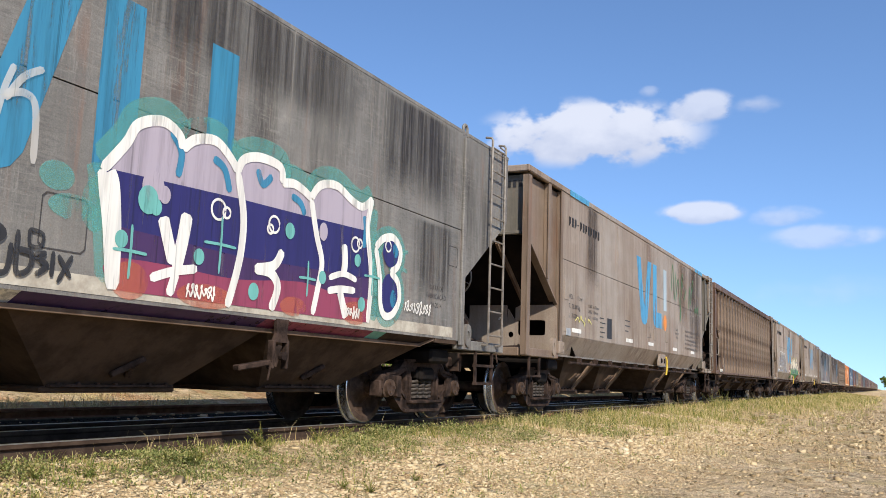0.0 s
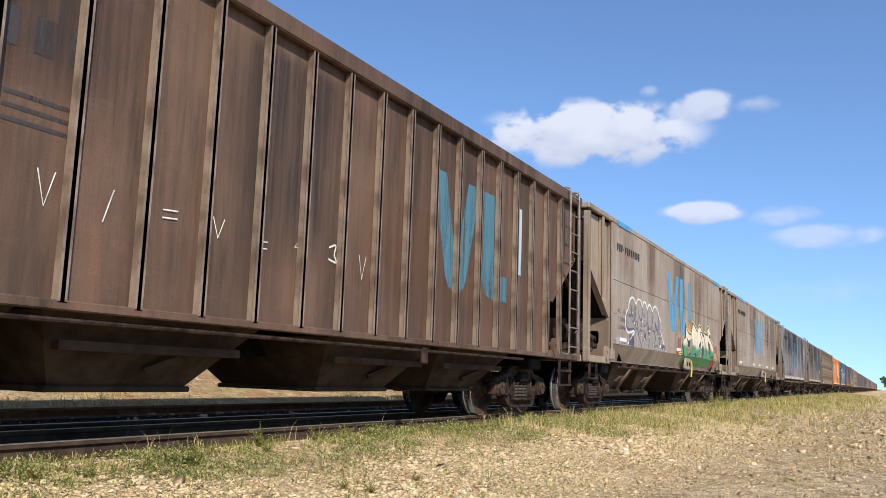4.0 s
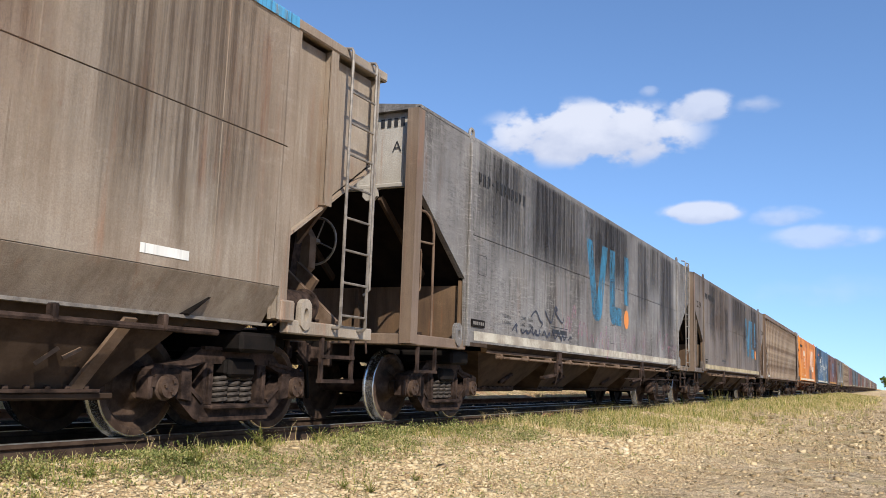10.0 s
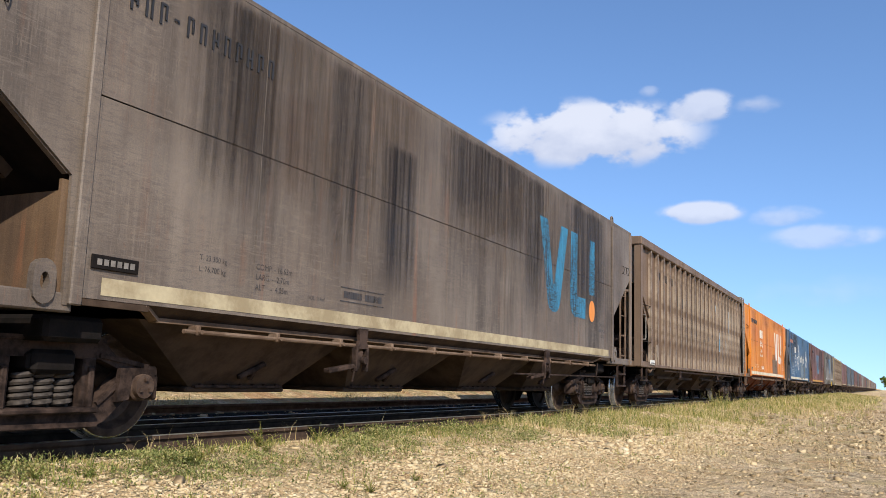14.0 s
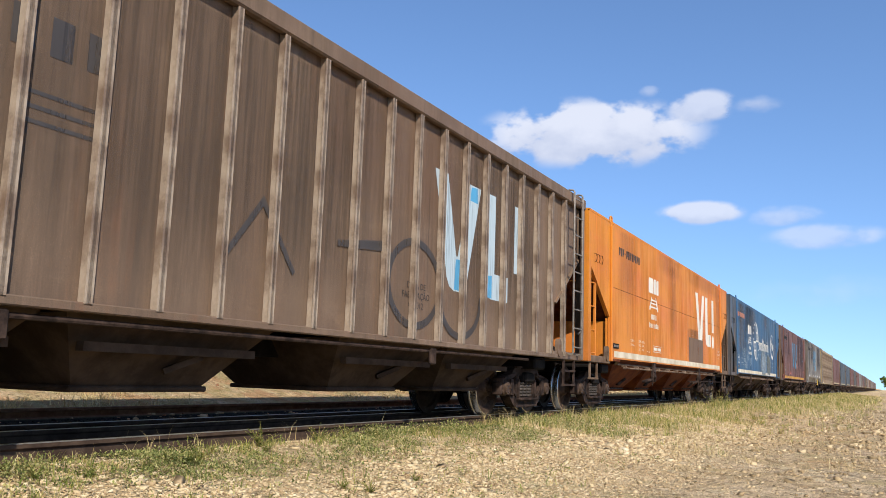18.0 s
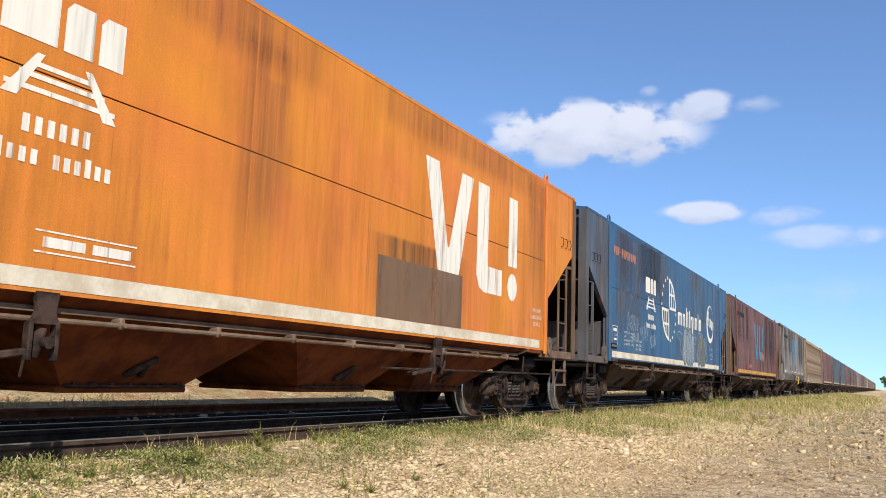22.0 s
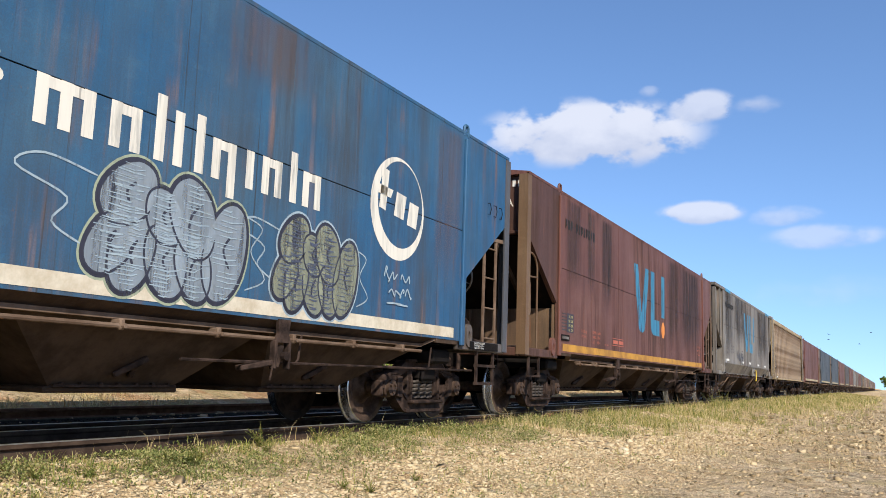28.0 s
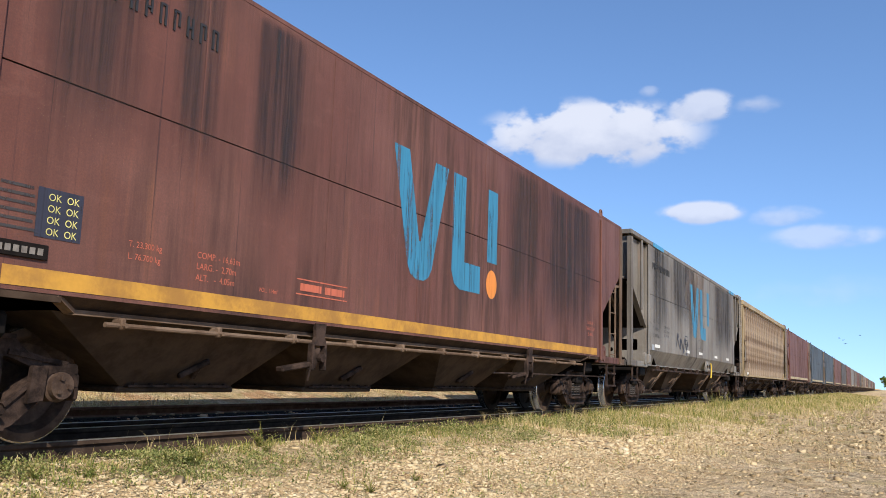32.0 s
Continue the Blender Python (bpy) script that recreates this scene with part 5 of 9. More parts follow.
def edge(cx):
    """Where the grass gives way to bare dirt."""
    return np.interp(cx, [2, 9, 14, 24, 60, 110], [4.5, 4.25, 3.6, 2.7, 1.6, 1.2])


def band(cx, cy):
    """How likely grass is at a place: thick by the rail, in loose patches towards the road."""
    w = np.clip((cy - edge(cx)) / 0.9, 0.0, 1.0) + 0.22 * np.clip((cy - edge(cx)) / 2.2 + 1.0, 0, 1)
    return w * clumpy(cx, cy) * np.clip(0.35 + cx / 22, 0, 1)


def tufts(n, x0, x1, y0, y1, per, spread, power=1.0, accept=None):
    """Places of blades gathered in tufts; power crowds them towards x0."""
    cx = x0 + (x1 - x0) * rng.uniform(0, 1, n) ** power
    cy = rng.uniform(y0, y1, n)
    if accept is not None:
        keep = rng.uniform(0, 1, n) < accept(cx, cy)
        cx, cy = cx[keep], cy[keep]
    sp = spread * rng.uniform(0.5, 1.5, len(cx)) * np.clip(cx / 14, 1, 6) ** 0.5
    x = np.repeat(cx, per) + rng.normal(0, 1, len(cx) * per) * np.repeat(sp, per)
    y = np.repeat(cy, per) + rng.normal(0, 1, len(cx) * per) * np.repeat(sp, per)
    y = np.minimum(y, 5.52)
    return x, y, np.repeat(rng.uniform(0.35, 1.5, len(cx)), per)


vs, fs, off = [], [], 0
for count, x0, x1, y0, y1, per, hh, power in ((9000, 2.0, 24, 2.2, 5.5, 8, (0.02, 0.11), 1.2), (9000, 12, 130, 0.2, 5.5, 10, (0.05, 0.24), 1.6), (600, 2.0, 30, -3.0, 3.5, 7, (0.02, 0.06), 1.2)):
    x, y, k = tufts(count, x0, x1, y0, y1, per, 0.045, power, band)
    h = rng.uniform(*hh, len(x)) * k
    v, f = blades(x, y, ground_height(x, y) - 0.005, h, np.clip(x / 16, 1, 5) * rng.uniform(0.002, 0.0045, len(x)), rng.uniform(0.1, 1.0, len(x)), rng)
    vs.append(v), fs.append(f + off)
    off += len(v)
scatter_mesh("green_grass", GREEN, np.concatenate(vs), np.concatenate(fs), "patchy short green grass along the rail", "grass")

# low leafy herbs between the tufts: small tilted leaves close to the soil
k = 40000
cx = 1.8 + 30 * rng.uniform(0, 1, k) ** 1.5
cy = rng.uniform(2.6, 5.5, k)
keep = rng.uniform(0, 1, k) < np.clip((cy - edge(cx) + 0.4) / 0.9, 0.03, 0.8) * np.clip((17 - cx) / 9, 0, 1) * np.clip((patch(cx, cy, 0.8, 5.5) * 0.6 + patch(cx, cy, 0.22, 1.2) * 0.4 - 0.40) / 0.2, 0, 1)
cx, cy = np.repeat(cx[keep], 16), np.repeat(cy[keep], 16)
n = len(cx)
cx, cy = cx + rng.normal(0, 0.045, n), np.minimum(cy + rng.normal(0, 0.045, n), 5.58)
cz = ground_height(cx, cy) + rng.uniform(0.0, 1.0, n) ** 1.3 * 0.16 * patch(cx, cy, 0.4, 7.7) + 0.003
a, p = rng.uniform(0, math.tau, n), rng.uniform(-0.1, 1.1, n)
L = (rng.uniform(0.012, 0.030, n) * np.clip(cx / 9, 1, 2.5))[:, None]
d = np.stack([np.cos(a) * np.cos(p), np.sin(a) * np.cos(p), np.sin(p)], 1)
o = np.stack([-np.sin(a), np.cos(a), np.zeros(n)], 1)
c = np.stack([cx, cy, cz], 1)
v = np.stack([c, c + d * L * 0.5 + o * L * 0.28, c + d * L, c + d * L * 0.5 - o * L * 0.28], 1).reshape(-1, 3)
scatter_mesh("herb", HERB, v, (np.arange(n) * 4)[:, None] + np.arange(4)[None], "low yellow-green leafy herbs on the bank", "herbs")

vs, fs, off = [], [], 0
for count, x0, x1, y0, y1, per, hh, power in ((2200, 2.0, 24, 1.0, 5.5, 6, (0.02, 0.13), 1.2), (6500, 12, 140, 0.2, 5.5, 8, (0.05, 0.26), 1.6)):
    x, y, k = tufts(count, x0, x1, y0, y1, per, 0.06, power, lambda p, q: 1.3 * band(p + 0.6, q + 0.4) + 0.05)
    h = rng.uniform(*hh, len(x)) * k
    v, f = blades(x, y, ground_height(x, y) - 0.005, h, np.clip(x / 16, 1, 5) * rng.uniform(0.0014, 0.003, len(x)), rng.uniform(0.1, 1.1, len(x)), rng)
    vs.append(v), fs.append(f + off)
    off += len(v)
# dry grass on the far side of the track: low tufts on the earth, taller ones before the wall
for count, x0, x1, y0, y1, hh in ((420, 4, 80, 12.2, 16.5, (0.2, 0.8)), (900, 3, 70, 10.3, 13.0, (0.04, 0.30))):
    cx, cy = rng.uniform(x0, x1, count), rng.uniform(y0, y1, count)
    keep = patch(cx, cy, 2.0, 2.2) > 0.42
    cx, cy = cx[keep], cy[keep]
    count = len(cx)
    x = np.repeat(cx, 26) + rng.normal(0, 0.14, count * 26)
    y = np.repeat(cy, 26) + rng.normal(0, 0.14, count * 26)
    h = rng.uniform(*hh, len(x)) * np.repeat(rng.uniform(0.4, 1.2, count), 26)
    v, f = blades(x, y, ground_height(x, y), h, rng.uniform(0.004, 0.010, len(x)), rng.uniform(0.2, 1.4, len(x)), rng)
    vs.append(v), fs.append(f + off)
    off += len(v)
x = np.concatenate([rng.normal(5.2, 0.30, 12), rng.uniform(3.2, 12, 14)])
y = rng.uniform(5.12, 5.42, len(x))
v, f = blades(x, y, ground_height(x, y), rng.uniform(0.12, 0.34, len(x)), rng.uniform(0.0012, 0.0022, len(x)), rng.uniform(0.1, 0.7, len(x)), rng)
vs.append(v), fs.append(f + off)
off += len(v)
scatter_mesh("dry_grass", STRAW, np.concatenate(vs), np.concatenate(fs), "dry straw-coloured grass tufts", "grass")

# straw and twigs lying on the road, gathered in drifts
k = 42000
x = 2.5 + 50 * rng.uniform(0, 1, k) ** 1.5
y = rng.uniform(-7, 5.0, k)
keep = rng.uniform(0, 1, k) < np.clip(0.25 + (x - 6) / 8 + (2.5 - y) / 3, 0.1, 1) * np.clip((patch(x, y, 0.9, 8.0) * 0.55 + patch(x, y, 0.3, 4.0) * 0.45 - 0.42) / 0.22, 0.06, 1)
x, y = x[keep], y[keep]
k = len(x)
a = rng.normal(0.0, 0.9, k)
ln = rng.uniform(0.012, 0.06, k) * np.clip(x / 9, 1, 3)
wd = rng.uniform(0.0012, 0.0032, k) * np.clip(x / 9, 1, 3)
z = ground_height(x, y) + rng.uniform(0.003, 0.016, k)
cx, cy = np.cos(a), np.sin(a)
tip = rng.uniform(-0.012, 0.012, k)
v = np.stack([np.stack([x + sx * cx * ln - sy * cy * wd, y + sx * cy * ln + sy * cx * wd, z + sx * tip], 1) for sx, sy in ((-1, -1), (1, -1), (1, 1), (-1, 1))], 1).reshape(-1, 3)
scatter_mesh("straw_litter", island_mat("straw_litter", [(0.0, (0.10, 0.08, 0.035)), (0.5, (0.20, 0.155, 0.07)), (1.0, (0.42, 0.33, 0.17))]), v, (np.arange(k) * 4)[:, None] + np.arange(4)[None], "straw and twigs lying on the dirt", "straw")

# crumbled clods and broken stones
CUBE_V = np.array([[x, y, z] for x in (-1, 1) for y in (-1, 1) for z in (-1, 1)], float)
CUBE_F = np.array([(0, 1, 3, 2), (4, 6, 7, 5), (0, 4, 5, 1), (2, 3, 7, 6), (0, 2, 6, 4), (1, 5, 7, 3)])


def clods(name, x, y, size, stops, label, flat=0.55, sink=0.1):
    k = len(x)
    v = CUBE_V[None] * rng.uniform(0.25, 1.0, (k, 8, 3)) * (size[:, None, None] * rng.uniform(0.6, 1.35, (k, 1, 3)) * np.array([1.1, 1.1, flat]))
    th, tl = rng.uniform(0, math.tau, k)[:, None], rng.normal(0, 0.35, k)[:, None]
    vy, vz = v[..., 1] * np.cos(tl) - v[..., 2] * np.sin(tl), v[..., 1] * np.sin(tl) + v[..., 2] * np.cos(tl)
    rx, ry = v[..., 0] * np.cos(th) - vy * np.sin(th), v[..., 0] * np.sin(th) + vy * np.cos(th)
    v = np.stack([rx + x[:, None], ry + y[:, None], vz + (ground_height(x, y) + size * sink)[:, None]], -1).reshape(-1, 3)
    f = ((np.arange(k) * 8)[:, None, None] + CUBE_F[None]).reshape(-1, 4)
    return scatter_mesh(name, island_mat(name, stops), v, f, label, "stones")


k = 95000
x = 1.8 + 20 * rng.uniform(0, 1, k) ** 1.3
y = np.clip(rng.normal(3.55, 1.1, k), -3.0, 5.45)
size = (rng.gamma(1.5, 0.0048, k) + 0.005) * np.clip(x / 9, 0.95, 1.4) * np.clip(1.15 - np.abs(y - 3.8) * 0.3, 0.35, 1.05)
size *= 0.6 + 0.8 * patch(x, y, 0.7, 6.0)
clods("broken_stone", x, y, size, [(0.0, (0.31, 0.21, 0.11)), (0.5, (0.475, 0.352, 0.192)), (0.97, (0.575, 0.447, 0.265)), (1.0, (0.60, 0.50, 0.33))], "crumbled yellow clods and broken stones on the bank")
k = 34000
x = 5.0 + 42 * rng.uniform(0, 1, k) ** 1.35
y = rng.uniform(-8.5, 3.4, k)
keep = rng.uniform(0, 1, k) < np.clip((patch(x, y * 2.2, 1.4, 2.0) * 0.5 + patch(x, y * 2.0, 0.4, 7.0) * 0.5 - 0.36) / 0.22, 0.05, 1)
x, y = x[keep], y[keep]
clods("road_crumb", x, y, (rng.gamma(1.4, 0.0042, len(x)) + 0.004) * np.clip(x / 8, 0.9, 2.6), [(0.0, (0.20, 0.14, 0.07)), (0.5, (0.38, 0.27, 0.14)), (1.0, (0.56, 0.43, 0.25))], "crumbs of dry earth and straw on the road", 0.75)
# ballast stones, their colour lowered as well for the shade under the wagons
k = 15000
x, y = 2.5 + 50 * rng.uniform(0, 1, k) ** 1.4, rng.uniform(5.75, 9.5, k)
clods("track_ballast", x, y, rng.uniform(0.012, 0.03, k) * np.clip(x / 14, 1, 2), [(0.0, (0.006, 0.005, 0.004)), (1.0, (0.022, 0.016, 0.011))], "dark oily ballast between the rails, deepened for the train's shade", 0.8)
k = 2600
x, y = 3 + 50 * rng.uniform(0, 1, k) ** 1.3, rng.uniform(9.2, 13.0, k)
clods("far_rubble", x, y, rng.gamma(1.2, 0.011, k) + 0.008, [(0.0, (0.34, 0.16, 0.085)), (0.6, (0.52, 0.33, 0.17)), (1.0, (0.62, 0.47, 0.28))], "reddish rubble and clods beyond the track", 0.7)


# ---------------------------------------------------------------- beyond the track
def brick_material():
    m, t, b = mat_new("red_brick", 0.9)
    br = nd(t, "ShaderNodeTexBrick", Scale=1.0, **{"Mortar Size": 0.012, "Brick Width": 0.25, "Row Height": 0.085})
    br.inputs["Color1"].default_value = (0.27, 0.085, 0.045, 1)
    br.inputs["Color2"].default_value = (0.35, 0.13, 0.07, 1)
    br.inputs["Mortar"].default_value = (0.30, 0.21, 0.15, 1)
    tc = t.nodes.new("ShaderNodeTexCoord")
    sep = t.nodes.new("ShaderNodeSeparateXYZ")
    cmb = t.nodes.new("ShaderNodeCombineXYZ")
    t.links.new(tc.outputs["Object"], sep.inputs[0])
    t.links.new(sep.outputs[0], cmb.inputs[0])
    t.links.new(sep.outputs[2], cmb.inputs[1])
    t.links.new(cmb.outputs[0], br.inputs["Vector"])
    st = ramp(t, fbm(t, (0.6, 0.6, 0.9), (1, 2, 3), 5), 0.45, 0.7)
    t.links.new(mix(t, mul(t, st, 0.55), br.outputs["Color"], (0.16, 0.09, 0.055)), b.inputs["Base Color"])
    bump(t, b, br.outputs["Fac"], -0.5, 0.01)
    return m


s = Shape()
s.box((22, 17.6, 3.1), (70, 0.22, 4.6))
for i in range(18):
    s.box((-12 + i * 4, 17.46, 3.1), (0.30, 0.10, 4.6), cut=0.01)
s.box((22, 17.6, 5.44), (70, 0.34, 0.08))
wl = s.mesh("brick_wall")
wl.materials.append(brick_material())
tagged(new("brick_wall", wl), "weathered red brick boundary wall behind scrub", "wall", kind="structure")


def leaf_cloud(n, centre, radius, size, rng, flat=0.8):
    """Small leaves spread unevenly through clumps round a centre."""
    clumps = rng.normal(0, 0.55, (max(4, n // 90), 3)) * radius
    c = clumps[rng.integers(0, len(clumps), n)] + rng.normal(0, 0.2, (n, 3)) * radius
    c *= np.array([1, 1, flat])
    c += np.array(centre)
    a = rng.normal(0, 1, (n, 3))
    a /= np.linalg.norm(a, axis=1)[:, None]
    b = np.cross(a, rng.normal(0, 1, (n, 3)))
    b /= np.linalg.norm(b, axis=1)[:, None]
    L = size * rng.uniform(0.6, 1.4, (n, 1))
    v = np.stack([c - a * L, c + b * L * 0.4, c + a * L, c - b * L * 0.4], 1).reshape(-1, 3)
    return v, (np.arange(n) * 4)[:, None] + np.arange(4)[None]


def leaves_part(name, mat, v, f, parent, label=""):
    ob = scatter_mesh(name, mat, v, f, label, "")
    del ob["kind"]
    ob.parent = parent
    return ob


def tree(x, y, z, height, spread, seed, label):
    r = np.random.default_rng(seed)
    t = thing("tree", label, "tree", "trees beyond the track", at=(x, y, z))
    s = Shape()
    top = Vector((r.normal(0, 0.3), r.normal(0, 0.3), height * 0.62))
    s.tube([(0, 0, -0.2), (0.05, 0.02, height * 0.2), tuple(top * 0.7), tuple(top)], [0.24, 0.19, 0.14, 0.07], 10)
    tips = []
    for i in range(9):
        a = i * 2.4 + r.uniform(-0.4, 0.4)
        st = top * r.uniform(0.5, 0.95)
        en = st + Vector((math.cos(a) * spread * r.uniform(0.5, 0.9), math.sin(a) * spread * r.uniform(0.5, 0.9), height * r.uniform(0.1, 0.34)))
        mid = (st + en) / 2 + Vector((0, 0, 0.2))
        s.tube([tuple(st), tuple(mid), tuple(en)], [0.08, 0.05, 0.02], 6)
        tips += [en, mid]
    part("trunk", s, M["timber"], t, "grey-brown trunk with spreading limbs", True)
    vs, fs, off = [], [], 0
    for e in tips:
        v, f = leaf_cloud(520, e, spread * 0.30, max(0.11, (spread - 3.6) * 0.16), r)
        vs.append(v), fs.append(f + off)
        off += len(v)
    leaves_part("crown", LEAF, np.concatenate(vs), np.concatenate(fs), t, "loose crown of small green leaves")
    return t


tree(19.2, 20.5, 1.6, 12.6, 2.9, 3, "tall leafy tree standing behind the brick wall")
tree(5.0, 24.0, 0.6, 10.0, 3.2, 5, "leafy tree standing behind the brick wall")
tree(640.0, -1.5, -0.4, 11.5, 5.6, 7, "distant leafy tree beside the track")
tree(700.0, -9.0, -0.4, 9.0, 5.0, 8, "distant leafy tree beside the track")
for i, (tx, ty, th) in enumerate(((9.5, 21.5, 8.0), (13.0, 23.5, 9.0), (23.0, 21.0, 8.5), (29.0, 23.0, 9.0), (37.0, 22.0, 8.5))):
    tree(tx, ty, 0.6, th, 3.3, 11 + i, "leafy tree standing behind the brick wall")
for i in range(34):
    r = np.random.default_rng(40 + i)
    bx, by = 4.0 + i * 1.05 + r.uniform(-0.8, 0.8), 13.4 + r.uniform(-0.8, 2.2)
    b = thing("bush", "scrubby half-dry bush before the brick wall", "bush", "bushes by the wall", at=(bx, by, float(ground_height(bx, by))))
    s = Shape()
    for j in range(12):
        a = r.uniform(0, math.tau)
        h = r.uniform(0.9, 3.0)
        q = Vector((math.cos(a), math.sin(a), 0)) * r.uniform(0.3, 0.9)
        s.tube([(0, 0, 0), (q.x * 0.4, q.y * 0.4, h * 0.55), (q.x, q.y, h)], [0.022, 0.014, 0.006], 5)
    part("stem", s, M["dry_twig"], b, "dry grey branches")
    v, f = leaf_cloud(1500, (0, 0, 1.25), 1.15, 0.075, r, 1.0)
    leaves_part("foliage", (LEAF, STRAW)[i % 3 == 2], v, f, b)


def weed(x, y, h, seed, label):
    """A leafy weed: narrow leaves up a few stems, one of them often a spike."""
    r = np.random.default_rng(seed)
    w = thing("weed", label, "weed", "weeds along the rail", at=(x, y, float(ground_height(x, y)) - 0.01))
    s = Shape()
    vs = []
    n = int(r.integers(9, 16))
    for j in range(n):
        a = r.uniform(0, math.tau)
        hh = h * (1.0 if j == 0 else r.uniform(0.35, 0.8))
        e = Vector((math.cos(a), math.sin(a), 0)) * (hh * r.uniform(0.0, 0.15) if j == 0 else h * r.uniform(0.2, 0.75))
        s.tube([(0, 0, 0), tuple(e * 0.4 + Vector((0, 0, hh * 0.55))), tuple(e + Vector((0, 0, hh)))], [0.003, 0.0022, 0.0012], 5)
        for i in range(30):
            g = r.uniform(0.12, 1.0)
            c = e * g + Vector((0, 0, hh * g))
            b = r.uniform(0, math.tau)
            d = Vector((math.cos(b), math.sin(b), r.uniform(-0.1, 1.0))).normalized()
            o = d.cross(Vector((0, 0, 1))).normalized()
            L = min(0.045, h * r.uniform(0.08, 0.22)) * (1.15 - 0.6 * g)
            vs += [c, c + d * L * 0.5 + o * L * 0.20, c + d * L, c + d * L * 0.5 - o * L * 0.20]
    part("stem", s, GREEN, w)
    v = np.array([q[:] for q in vs])
    leaves_part("foliage", WEED, v, (np.arange(len(v) // 4) * 4)[:, None] + np.arange(4)[None], w)


# ---------------------------------------------------------------- clouds
def cloud_material(name, seed, dense, glow):
    m = bpy.data.materials.new(name)
    m.use_nodes = True
    t = m.node_tree
    t.nodes.remove(t.nodes["Principled BSDF"])
    tc = t.nodes.new("ShaderNodeTexCoord")
    sub = nd(t, "ShaderNodeMapping", Location=(-1, -1, 0), Scale=(2, 2, 0))
    t.links.new(tc.outputs["Generated"], sub.inputs[0])
    warp = nd(t, "ShaderNodeTexNoise", Scale=1.25, Detail=4.0, Roughness=0.50)
    t.links.new(coords(t, (0.0045, 0.0065, 1), (seed, seed * 2, 0)), warp.inputs["Vector"])
    ln = t.nodes.new("ShaderNodeVectorMath")
    ln.operation = "LENGTH"
    t.links.new(sub.outputs[0], ln.inputs[0])
    body = mul(t, 1.0, ln.outputs["Value"], "SUBTRACT")
    puff = mul(t, mul(t, warp.outputs["Fac"], 0.5, "SUBTRACT"), 2.3)
    fac = ramp(t, mul(t, body, puff, "ADD"), 0.02, 0.02 + 0.62 / dense, 0.0, min(0.93, dense * 0.62))
    edge = ramp(t, ln.outputs["Value"], 0.62, 0.98, 1.0, 0.0)
    fac = mul(t, fac, edge)
    em = t.nodes.new("ShaderNodeEmission")
    sep = t.nodes.new("ShaderNodeSeparateXYZ")
    t.links.new(sub.outputs[0], sep.inputs[0])
    tone = ramp(t, mul(t, sep.outputs[1], puff, "ADD"), -0.7, 0.35)
    t.links.new(mix(t, tone, (0.66, 0.69, 0.80), (0.88, 0.88, 0.93)), em.inputs[0])
    em.inputs[1].default_value = glow
    clear = t.nodes.new("ShaderNodeBsdfTransparent")
    mx = t.nodes.new("ShaderNodeMixShader")
    t.links.new(fac, mx.inputs[0])
    t.links.new(clear.outputs[0], mx.inputs[1])
    t.links.new(em.outputs[0], mx.inputs[2])
    t.links.new(mx.outputs[0], t.nodes["Material Output"].inputs["Surface"])
    return m


FAR = 3600.0
clouds = [((0.9165, 0.2890, 0.2790), 1090, 340, 1.0, 1.6, 4, "broad white cumulus cloud with a ragged edge"), ((0.9372, 0.1708, 0.3040), 330, 160, 2.0, 1.2, 4, "small bright cumulus cloud"),
          ((0.9658, 0.1773, 0.1893), 400, 118, 3.0, 1.3, 3, "flat white fair-weather cloud"), ((0.9786, 0.0929, 0.1837), 360, 105, 4.0, 0.7, 3, "thin white cloud wisp"),
          ((0.9857, 0.0518, 0.1605), 520, 125, 5.0, 0.75, 3, "thin white cloud wisp"), ((0.9464, 0.1128, 0.3025), 230, 95, 6.0, 0.7, 3, "thin white cloud wisp"),
          ((0.9201, 0.2229, 0.3220), 110, 60, 7.0, 0.55, 3, "thin white cloud wisp"), ((0.9933, 0.0539, 0.1025), 900, 160, 8.0, 0.35, 2, "faint pale cloud veil near the horizon")]
for way, wide, high, seed, dense, glow, label in clouds:
    s = Shape()
    s.add([(-wide / 2, -high / 2, 0), (wide / 2, -high / 2, 0), (wide / 2, high / 2, 0), (-wide / 2, high / 2, 0)], [(0, 1, 2, 3)])
    me = s.mesh("cloud")
    me.materials.append(cloud_material("cloud_%d" % seed, seed, dense, 0.78))
    c = tagged(new("cloud", me), label, "cloud", "clouds in the sky", kind="structure")
    d = Vector(way).normalized()
    c.matrix_world = look(EYE + d * FAR, EYE, 0)


# ---------------------------------------------------------------- painted marks on the wagons
INK = {"navy": (0.022, 0.018, 0.11), "violet": (0.055, 0.022, 0.085), "lilac": (0.40, 0.335, 0.37), "wine": (0.26, 0.045, 0.085), "coral": (0.52, 0.13, 0.065), "mint": (0.16, 0.42, 0.36),
       "bone": (0.78, 0.73, 0.64), "cream": (0.66, 0.57, 0.40), "green": (0.055, 0.22, 0.065), "red": (0.42, 0.075, 0.05), "char": (0.03, 0.03, 0.045), "slate": (0.27, 0.275, 0.28), "ice": (0.33, 0.40, 0.43),
       "steel": (0.075, 0.085, 0.125), "pink": (0.48, 0.11, 0.21), "lemon": (0.66, 0.58, 0.18), "grass": (0.06, 0.20, 0.06), "tan": (0.44, 0.21, 0.05), "moss": (0.33, 0.36, 0.24), "rose": (0.40, 0.17, 0.11)}
